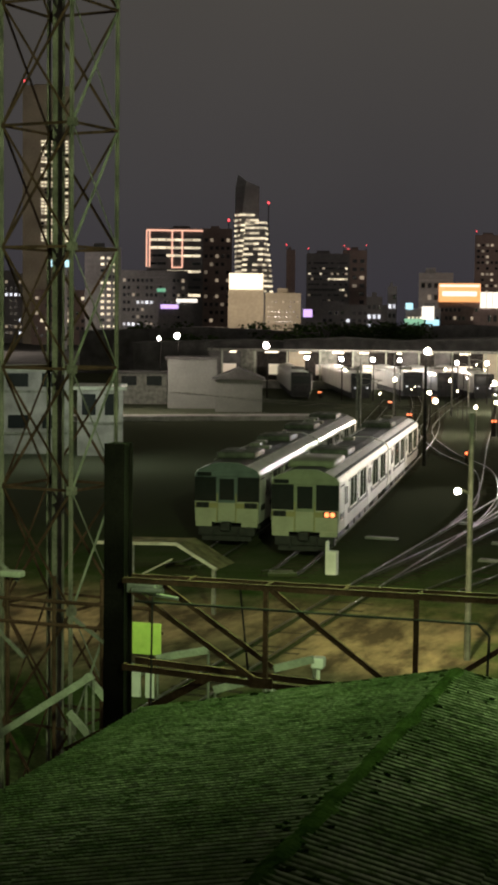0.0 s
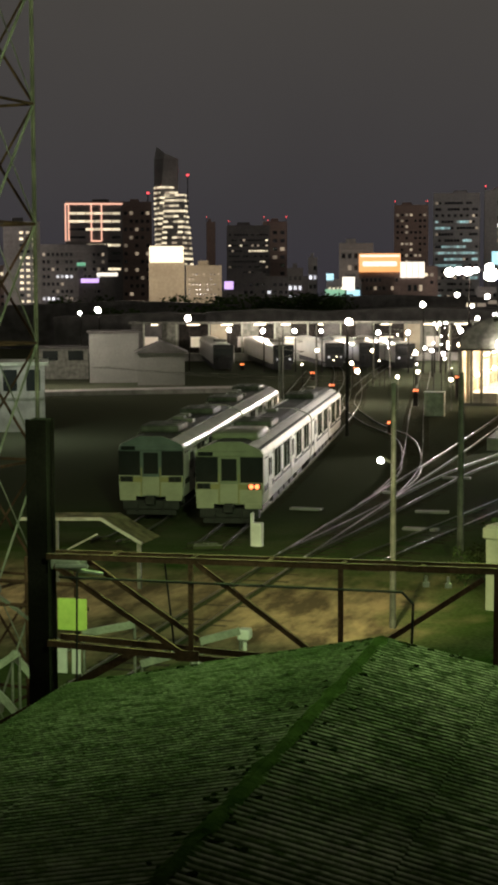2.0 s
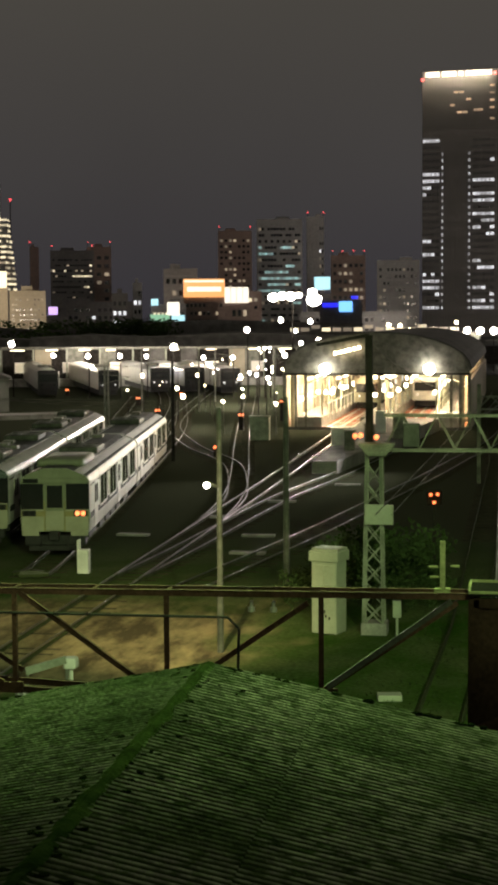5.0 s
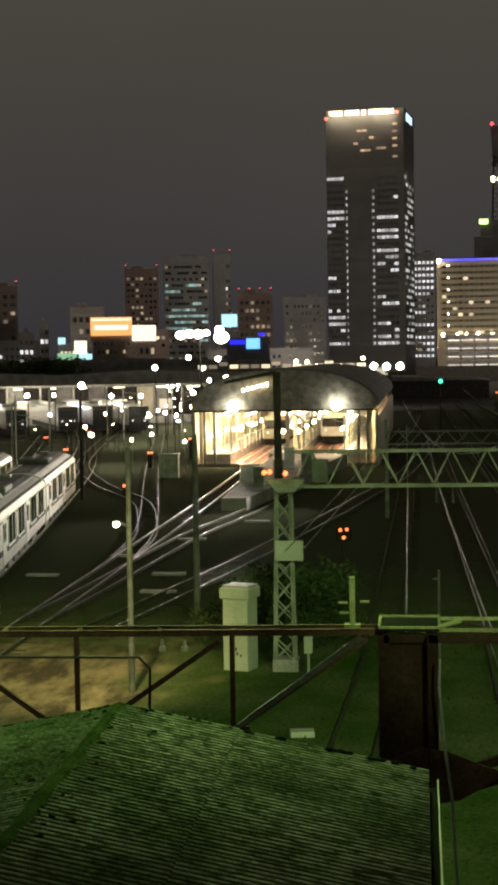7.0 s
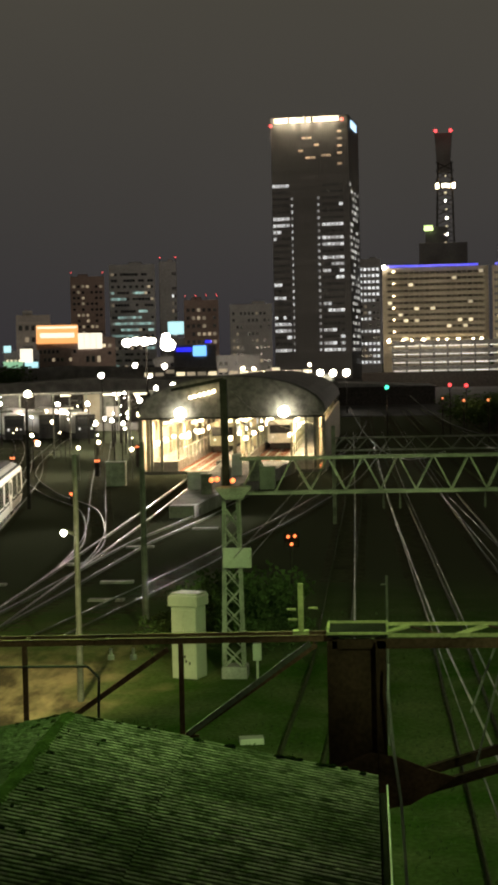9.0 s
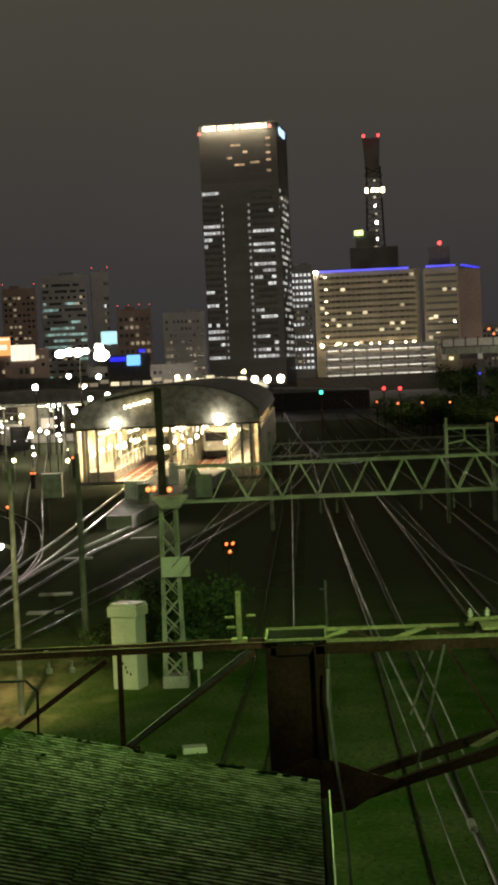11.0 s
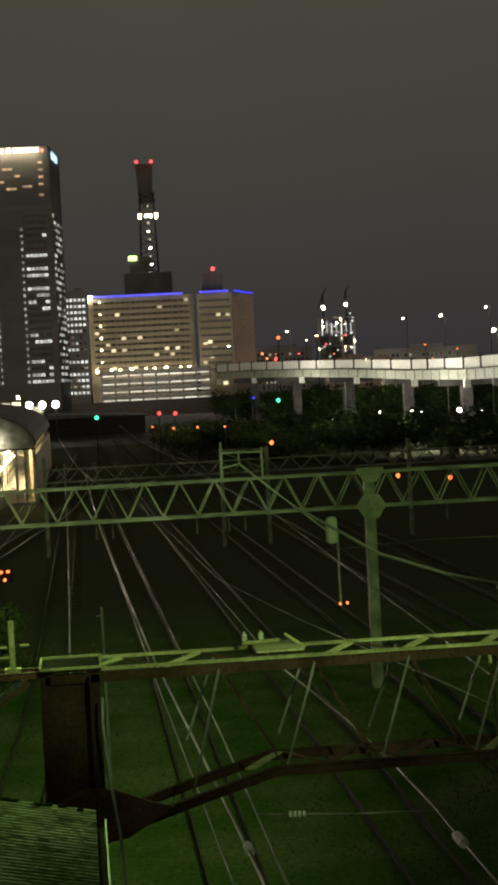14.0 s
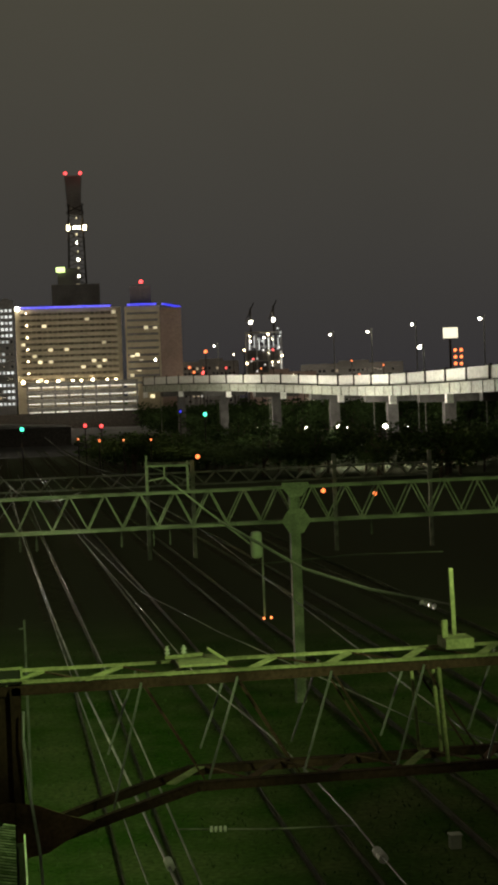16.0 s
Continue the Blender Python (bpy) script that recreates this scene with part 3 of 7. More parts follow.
    bm = B(); box(bm, (0, -0.03, 1.42), (2.78, 0.10, 0.92), bevel=0.05); box(bm, (-1.0, -0.05, 0.90), (0.72, 0.12, 0.22), bevel=0.03); box(bm, (1.0, -0.05, 0.90), (0.72, 0.12, 0.22), bevel=0.03)
    part("front_panel", bm, M_TRAINWHITE, tr, "cream painted lower cab front")
    bm = B(); box(bm, (0, -0.03, 3.04), (2.70, 0.10, 0.24), bevel=0.05)
    part("front_header", bm, upper, tr, "panel over the cab windows")
    for x, w in ((-0.93, 0.96), (0.93, 0.96)):
        bm = B(); box(bm, (x, -0.03, 2.40), (w, 0.08, 1.06), bevel=0.03)
        part("cab_window", bm, M_GLASS, tr, "dark cab window")
    bm = B(); box(bm, (0, -0.05, 1.96), (0.84, 0.07, 1.95), bevel=0.03)
    gang = part("front_door", bm, upper, tr, "front gangway door")
    bm = B(); box(bm, (0, -0.09, 2.40), (0.64, 0.04, 0.92), bevel=0.02)
    part("door_pane", bm, M_GLASS, gang)
    bm = B(); box(bm, (0, -0.088, 1.42), (0.74, 0.02, 0.80), bevel=0.01)
    part("door_panel", bm, M_TRAINWHITE, gang, "cream lower door panel")
    for x in (-0.41, 0.41):
        bm = B(); box(bm, (x, -0.10, 1.60), (0.05, 0.03, 1.25))
        part("door_edge", bm, M_TRAINBAND, gang, "dull yellow door edge")
    for x in (-0.43, 0.43):
        bm = B(); box(bm, (x, -0.04, 2.36), (0.07, 0.09, 1.05))
        part("window_pillar", bm, upper, tr)
    bm = B(); box(bm, (0, -0.085, 1.70), (2.74, 0.02, 0.22))
    part("front_band", bm, M_TRAINBAND, tr, "dull yellow band across the front")
    bm = B(); box(bm, (-0.98, -0.10, 3.05), (0.62, 0.02, 0.17), bevel=0.008)
    part("destination_box", bm, M_GLASS, tr, "unlit destination box")
    for x in (-1.05, 1.05):
        bm = B(); box(bm, (x, -0.10, 1.72), (0.56, 0.05, 0.24), bevel=0.02)
        case = part("lamp_case", bm, M_TRAINDARK, tr)
        for dx in (-0.12, 0.12):
            bm = B(); rod(bm, (x + dx, -0.12, 1.72), (x + dx, -0.15, 1.72), 0.10, n=14)
            part("marker_lamp", bm, G_ORANGE if marker and x > 0 else M_GLASS, case, "glowing orange marker lamp" if marker and x > 0 else "unlit lamp")
    bm = B(); box(bm, (0, 0.15, 0.60), (2.5, 0.5, 0.42), bevel=0.06); box(bm, (0, -0.02, 0.28), (2.2, 0.08, 0.22), bevel=0.03)
    part("skirt", bm, M_TRAINDARK, tr, "dark front skirt")
    bm = B(); box(bm, (0, -0.2, 0.82), (0.42, 0.5, 0.34), bevel=0.04); rod(bm, (0.55, -0.1, 0.75), (0.55, -0.3, 0.35), 0.035); rod(bm, (-0.55, -0.1, 0.75), (-0.55, -0.3, 0.35), 0.035)
    part("coupler", bm, M_TRAINDARK, tr)
    return tr


train("train", pose(-18.45, 62.5, 0.0, 0, 0, 7.9), "parked two-car train with bright stainless sides and cream front", True, M_TRAINUPPER)
train("train", pose(-22.45, 64.2, 0.0, 0, 0, 8.8), "parked two-car train with shining roof edge, cab darkened as in shade", False, M_SHADECAB)
# ---- city ----
LIT = {"warm": G_WIN_WARM, "white": G_WIN_WHITE, "teal": G_WIN_TEAL, "dim": G_WIN_DIM}


def building(name, cx, cy, w, d, h, yaw, material, label, floors=0, cols=0, lit=0.3, tone="warm", seed=1, lo=0.1, hi=0.95, wide=0.58, tall=0.42, runs=True, sky_lights=0, x0=-0.46, x1=0.46):
    """A house block that faces the yard: body, parapet, roof box, floor ledges and a pane for each window."""
    r = random.Random(seed)
    ob = thing(name, pose(cx, cy, -0.2, 0, 0, yaw), label, "building", "city skyline")
    bm = B()
    box(bm, (0, d / 2, h / 2), (w, d, h))
    part("wall", bm, material, ob)
    bm = B()
    for x, y, sx, sy in ((0, 0.2, w, 0.4), (0, d - 0.2, w, 0.4), (-w / 2 + 0.2, d / 2, 0.4, d - 0.8), (w / 2 - 0.2, d / 2, 0.4, d - 0.8)):
        box(bm, (x, y, h + 0.5), (sx, sy, 1.0))
    box(bm, (w * r.uniform(-0.2, 0.2), d * 0.5, h + 1.2), (w * 0.3, d * 0.4, 2.4))
    part("roof", bm, material, ob)
    if floors:
        fh = h * (hi - lo) / floors
        span = w * (x1 - x0)
        cw = span / cols
        gl = B(); box(gl, (0, 0, 0), (cw * wide, 0.24, fh * tall))
        base = mesh("pane", gl, None)
        meshes = {}
        for key, mm in (("off", M_NIGHTPANE), (tone, LIT[tone]), ("dim", LIT["dim"])):
            meshes[key] = base.copy()
            meshes[key].materials.append(mm)
        lg = B(); box(lg, (0, 0, 0), (span, 0.24, fh * 0.16)); ledge = mesh("floor_ledge", lg, material)
        for f in range(floors + 1):
            piece("floor_ledge", ledge, ob, pose(w * (x0 + x1) / 2, -0.10, h * lo + f * fh))
        for f in range(floors):
            p = lit * r.choice((0.2, 0.6, 1.2, 1.7)) if runs else lit
            state = r.random() < p
            for c in range(cols):
                if r.random() < (0.35 if runs else 1.0):
                    state = r.random() < p
                key = tone if state else ("dim" if r.random() < 0.08 else "off")
                if key == "off" and r.random() < 0.35:
                    continue
                piece("pane", meshes[key], ob, pose(w * x0 + (c + 0.5) * cw, -0.03, h * lo + (f + 0.55) * fh))
    for k in range(sky_lights):
        bm = B(); x = w * (k / max(1, sky_lights - 1) - 0.5) * 0.92
        rod(bm, (x, 0.3, h + 1.0), (x, 0.3, h + 2.6), 0.12, n=6)
        mast = part("roof_mast", bm, M_DARKSTEEL, ob)
        bm = B(); ball(bm, (x, 0.3, h + 2.9), h * 0.003 + 0.15, 1)
        part("warning_light", bm, G_RED, mast, "red aircraft warning light")
    return ob


building("office_tower", -304.5, 630.2, 20.5, 18, 110, 25.8, M_BEIGE, "tall beige tower with warm lit upper floors", 30, 8, 0.8, "warm", 3, 0.40, 0.80, wide=0.8, tall=0.6, x0=-0.12, x1=0.46, sky_lights=1)
building("office_block", -209.7, 475.8, 11.8, 12, 33, 23.8, M_DARKF, "dark block with a strip of lit stair windows", 14, 3, 0.9, "warm", 4, x0=-0.1, x1=0.42)
building("office_block", -209.5, 519.2, 24, 14, 27, 22.0, M_DARKF, "dark low office block with few lit windows", 9, 14, 0.10, "white", 5)
neon = building("office_block", -253.4, 652.4, 24.6, 18, 50, 21.2, M_DARKF, "dark office outlined with salmon neon tubes", 8, 6, 0.45, "warm", 6, 0.4, 0.95, wide=0.95, tall=0.3)
bm = B()
for x in (-12.3, -11.0, -1.2, 3.2):
    box(bm, (x, -0.5, 42), (0.6, 0.4, 16))
box(bm, (0, -0.5, 50), (24.6, 0.4, 0.7)); box(bm, (1.0, -0.5, 34.0), (4.4, 0.4, 0.6))
part("neon_tube", bm, G_NEON, neon, "glowing salmon neon outline")
building("office_block", -253, 706, 14, 15, 53, 19.7, M_BROWNF, "brown apartment block with scattered dim windows", 12, 5, 0.15, "dim", 7, runs=False)
building("office_block", -176.3, 625.5, 17.5, 18, 37.5, 16.4, M_DARKF, "dark office slab with lit lower floors", 13, 14, 0.14, "warm", 8, 0.2, 0.95, wide=0.8, tall=0.3, sky_lights=2)
building("apartment_tower", -185.6 - 5.5, 622.0, 3.6, 16, 39, 16.6, M_BROWNF, "narrow brown tower wing beside the slab", 0, 0, sky_lights=1)
building("apartment_tower", -166.0, 629.0, 9.8, 16, 39, 15.0, M_BROWNF, "brown tower with dim violet lower windows", 10, 3, 0.10, "dim", 9, sky_lights=2)
lit_house = building("lit_hall", -144, 426.3, 10, 14, 18.5, 18.7, M_BEIGE, "beige hall below a bright billboard")
bm = B(); box(bm, (0, -0.3, 21.6), (9.6, 0.5, 4.6), bevel=0.1)
part("billboard", bm, glow("cream_sign_face", (1.0, 0.80, 0.50), 1.1), lit_house, "bright warm white billboard")
building("hall_annex", -134.0, 429.4, 10, 12, 17.5, 17.4, M_BEIGE, "low beige annex with small windows", 5, 9, 0.02, "dim", 11, 0.55, 0.95, wide=0.4, tall=0.3)
building("shop_block", -121.5, 485, 5, 8, 17.6, 14.1, M_DARKF, "small dark block with white lit floors", 5, 3, 0.8, "white", 12)
building("shop_block", -120.8, 505.8, 3, 8, 21.3, 13.4, M_GREYF, "narrow grey block with lit windows", 6, 2, 0.5, "white", 13)
building("shop_block", -96.8, 459.9, 10, 10, 24.2, 11.9, M_GREYF, "pale grey office with striped floors", 6, 5, 0.1, "white", 14)
scr = building("shop_block", -93.9, 429.9, 9.6, 8, 13.5, 12.3, M_DARKF, "shop block with glowing street screens", 4, 8, 0.35, "warm", 15)
for x, z, w, h, g, t in ((1.3, 13.2, 3.4, 3.6, G_SIGN_WHITE, "bright white screen"), (2.6, 9.4, 3.6, 4.0, G_SIGN_CYAN, "cyan street screen"), (-2.4, 9.8, 5.4, 3.6, G_SIGN_GREEN, "green lit shop front"), (-3.8, 15.0, 2.0, 1.8, G_SIGN_CYAN, "blue sign")):
    bm = B(); box(bm, (x, -0.5, z), (w, 0.4, h), bevel=0.08)
    part("screen", bm, g, scr, t)
sb = building("sign_block", -86.2, 441.6, 11.6, 10, 16.0, 11.0, M_BROWNF, "brown block under a long orange sign", 6, 9, 0.05, "dim", 16)
bm = B(); box(bm, (0, -0.4, 19.0), (11.6, 0.5, 5.2), bevel=0.1)
sg = part("billboard", bm, G_SIGN_ORANGE, sb, "long glowing orange billboard")
bm = B(); box(bm, (0, -0.68, 18.7), (9.5, 0.05, 1.3)); box(bm, (0, -0.68, 20.9), (11.0, 0.05, 0.5))
part("sign_bar", bm, G_SIGN_WHITE, sg, "pale bars on the billboard")
ws = building("sign_block", -77.2, 443.3, 6.8, 10, 14.5, 9.9, M_BROWNF, "block under a pale lit sign", 3, 4, 0.05, "dim", 17)
for i in range(4):
    bm = B(); box(bm, (-2.55 + 1.7 * i, -0.4, 17.0), (1.6, 0.4, 4.4), bevel=0.05)
    part("sign_panel", bm, G_SIGN_WHITE, ws, "pale yellow lit panel")
building("apartment_tower", -138, 788, 16.9, 15, 53.7, 9.9, M_BROWNF, "brown apartment tower with orange lit windows", 16, 7, 0.25, "dim", 18, runs=False, sky_lights=2)
building("glass_tower", -101.5, 692.9, 20, 20, 53, 8.1, M_GREYF, "grey glass office tower with teal lit floors", 17, 14, 0.42, "teal", 19, 0.1, 0.96, wide=0.9, tall=0.4)
building("glass_tower", -86.0, 696, 7.5, 18, 54, 8.1, M_GREYF, "grey tower core with red warning lights", 14, 2, 0.15, "white", 20, x0=0.2, x1=0.48, sky_lights=2)
building("apartment_tower", -71.7, 696, 15.1, 15, 37, 5.9, M_BROWNF, "brown block with a row of red roof lights", 9, 6, 0.12, "dim", 21, sky_lights=4)
building("office_block", -48.6, 678, 18, 14, 34, 4.3, M_GREYF, "grey low office with dim windows", 10, 10, 0.06, "white", 22)
building("office_block", 2.7, 950, 13.4, 15, 69, -0.2, M_GREYF, "grey office with white striped windows", 16, 5, 0.5, "white", 23)
for i, (cx, cy, w, h) in enumerate(((-330, 640, 40, 30), (-285, 610, 30, 22), (-236, 560, 20, 24), (-150, 560, 30, 16), (-110, 600, 30, 20), (-60, 600, 40, 12), (100, 800, 40, 26), (125, 700, 30, 18), (170, 760, 50, 22))):
    building("low_block", cx, cy, w, 14, h, math.degrees(math.atan2(-cx, cy)), (M_DARKF, M_BROWNF, M_GREYF)[i % 3], "low dark city block with scattered lights", max(3, int(h / 3.2)), int(w / 2.2), 0.12, ("white", "warm", "dim")[i % 3], 40 + i, runs=False)


def spiral_tower():
    """Two tapering wings round one core, whose storeys turn as they rise."""
    ob = thing("spiral_tower", pose(-285.4, 853.5, 0, 0, 0, 18.5), "twisting glass tower with cream lit storeys", "tower", "city skyline")
    r = random.Random(5)
    for name, ox, oy, rad, top, start, lo, hi, lean in (("left_wing", -3.6, 12, 9.2, 90.0, 20.0, 30.0, 71.0, 0.012), ("right_wing", 3.4, 6, 10.6, 65.0, -6.0, 26.0, 66.0, -0.01)):
        n = int(top / 2.9)
        rings = []
        bm = B()
        for k in range(n + 1):
            z = top * k / n
            a = radians(start + 2.0 * k)
            q = rad * (1.0 - 0.26 * k / n)
            if k == n and ox < 0:
                q *= 0.8
            rings.append([(ox + lean * z + q * math.cos(a + radians(90 * j)), oy + q * math.sin(a + radians(90 * j)), z - (9.0 if k == n and ox < 0 and j in (0, 3) else 0.0) + (4.0 if k == n and ox < 0 and j == 1 else 0.0)) for j in range(4)])
        loops = [[bm.verts.new(p) for p in ring] for ring in rings]
        for p, q in zip(loops, loops[1:]):
            for j in range(4):
                bm.faces.new((p[j], p[(j + 1) % 4], q[(j + 1) % 4], q[j]))
        bm.faces.new(loops[-1])
        wing = part(name, bm, M_GREYF, ob)
        for ring in rings:
            z = ring[0][2]
            if not lo < z < hi:
                continue
            for j in range(4):
                p, q = Vector(ring[j]), Vector(ring[(j + 1) % 4])
                mid = (p + q) / 2
                out = Vector((mid.x - (ring[0][0] + ring[2][0]) / 2, mid.y - (ring[0][1] + ring[2][1]) / 2, 0)).normalized()
                if out.y > 0.25:
                    continue
                for s in range(4):
                    if r.random() < 0.16:
                        continue
                    a, b = p.lerp(q, s / 4 + 0.008), p.lerp(q, (s + 1) / 4 - 0.008)
                    bm = B()
                    beam(bm, a + out * 0.12 + Vector((0, 0, 1.3)), b + out * 0.12 + Vector((0, 0, 1.3)), 0.3, 1.1)
                    part("pane", bm, G_WIN_WARM if r.random() < 0.8 else G_WIN_DIM, wing)
    for x, z in ((9.5, 78.0), (-13, 68)):
        bm = B(); rod(bm, (x, 9, 0), (x, 9, z), 0.3, n=6)
        ms = part("mast", bm, M_DARKSTEEL, ob)
        bm = B(); ball(bm, (x, 9, z), 0.8, 1)
        part("warning_light", bm, G_RED, ms)


spiral_tower()


def big_tower():
    ob = thing("corner_tower", pose(-29.5, 899, 0, 0, 0, -7.0), "very tall dark office tower with a glowing crown", "tower", "city skyline")
    w, d, h = 44.0, 44.0, 147.0
    bm = B(); box(bm, (0, d / 2, h / 2), (w, d, h))
    part("wall", bm, M_TOWERWALL, ob)
    fb = B(); box(fb, (0, 0, 0), (0.34, 0.8, h)); fin = mesh("facade_fin", fb, M_GREYF)
    for i in range(46):
        piece("facade_fin", fin, ob, pose(-w / 2 + (i + 0.5) * w / 46, -0.15, h / 2))
    r = random.Random(12)
    fh = 3.7
    gw = B(); box(gw, (0, 0, 0), (2.1, 0.3, 1.7)); base = mesh("pane", gw, G_WIN_WHITE)
    gd = B(); box(gd, (0, 0, 0), (2.1, 0.3, 1.7)); off = mesh("pane", gd, M_NIGHTPANE)
    gs = B(); box(gs, (0, 0, 0), (1.0, 0.3, 1.5)); stair = mesh("stair_pane", gs, glow("stair_light", (0.93, 0.96, 1.0), 0.45, 0.6))
    gt = B(); box(gt, (0, 0, 0), (0.3, 2.6, 1.7)); flank = mesh("pane", gt, glow("lit_office_flank", (0.95, 0.95, 0.92), 0.35, 0.7))
    for f in range(4, 30):
        z = f * fh + 1.5
        for block, p in (((-20.6, -18.2, -15.8, -13.4), 0.42 if f < 27 else 0.2), ((7.6, 10.0, 12.4, 14.8, 17.2), 0.45)):
            p = p * r.choice((0.05, 0.2, 0.7, 1.3, 1.9))
            go = r.random() < p
            for x in block:
                if r.random() < 0.3:
                    go = r.random() < p
                piece("pane", base if go else off, ob, pose(x, -0.2, z))
        if f < 28:
            for x in (-10.4, 4.4):
                piece("stair_pane", stair, ob, pose(x, -0.2, z))
        for k in range(9):
            if r.random() < 0.5:
                piece("pane", flank, ob, pose(w / 2 + 0.05, 4 + 4 * k, z))
    for k in range(28):
        bm = B() if k == 0 else None
        if bm:
            box(bm, (0, 0, 0), (0.8, 0.4, 2.6)); crown = mesh("crown_light", bm, glow("crown_lamp", (1.0, 0.84, 0.54), 2.4, 0.5))
        if k not in (6, 13, 16):
            piece("crown_light", crown, ob, pose(-19.5 + k * 1.32, -0.6, h - 1.9))
    gq = B(); box(gq, (0, 0, 0), (2.6, 0.3, 1.2)); high = mesh("pane", gq, glow("lit_office_amber", (1.0, 0.62, 0.34), 0.45, 0.6))
    for x, z in ((-1, 124), (2, 124), (8, 125), (10.6, 125), (-3, 135), (0, 135), (4, 131), (17, 138), (17, 134), (17, 130), (17, 126), (17, 120), (-5, 128)):
        piece("pane", high, ob, pose(x, -0.5, z))
    for x, z, g in ((-21.8, h - 4.5, G_RED), (18.5, h - 2.5, G_RED)):
        bm = B(); box(bm, (x, -0.5, z), (1.5, 0.8, 1.6), bevel=0.3)
        part("warning_light", bm, g, ob, "red aircraft warning light")
    bm = B(); box(bm, (w / 2 + 0.4, 20, h - 4), (0.5, 22, 4.0))
    part("roof_sign", bm, glow("roof_sign_face", (0.45, 0.7, 1.0), 1.6), ob, "pale blue lit roof sign")


big_tower()


def mast_tower():
    ob = thing("mast_tower", pose(51, 998, 0, 0, 0, -2.9), "dark tower under construction with a lit shaft", "tower", "city skyline")
    bm = B()
    box(bm, (-2, 12, 41), (30, 22, 82), bevel=0.5); box(bm, (-6, 10, 46), (14, 16, 92))
    part("wall", bm, M_DARKF, ob)
    bm = B()
    for x in (-6, 5):
        for y in (4, 15):
            beam(bm, (x, y, 80), (x * 0.75, y, 132), 1.0, 1.0)
    for k in range(9):
        z = 82 + 5.6 * k
        beam(bm, (-6, 4, z), (5, 4, z + 5), 0.5, 0.5); beam(bm, (5, 4, z), (-6, 4, z + 5), 0.5, 0.5)
    part("lattice", bm, M_DARKSTEEL, ob)
    bm = B(); box(bm, (-1, 9, 138), (8, 8, 24), bevel=0.6)
    for v in bm.verts:
        if v.co.z > 140:
            v.co.x = (v.co.x + 1) * 1.35 - 1
    part("tower_head", bm, M_DARKF, ob)
    for x in (-5.6, 3.6):
        bm = B(); ball(bm, (x, 2.5, 151), 1.15, 2)
        part("warning_light", bm, G_RED, ob, "red aircraft warning light")
    for k in range(12):
        bm = B(); ball(bm, (rnd.uniform(-0.6, 0.6), 2.0, 66 + 5.2 * k), 0.6 if k % 3 else 0.9, 1)
        part("work_lamp", bm, G_WIN_WARM if k % 2 else G_WHITE, ob)
    for x, sz in ((-6, 4.2), (-1.6, 2.4), (1.8, 2.8), (6, 4.4)):
        bm = B(); box(bm, (x * 0.85, 1.5, 117), (1.8, 0.8, sz * 0.75), bevel=0.4)
        part("work_lamp", bm, G_WARM, ob, "bright warm work floodlight")
    bm = B(); box(bm, (-11, 0.5, 91), (5.5, 0.8, 3.2), bevel=0.4)
    part("work_lamp", bm, glow("yellow_green_lamp", (0.7, 1.0, 0.35), 2.0), ob, "yellow-green work light")


mast_tower()


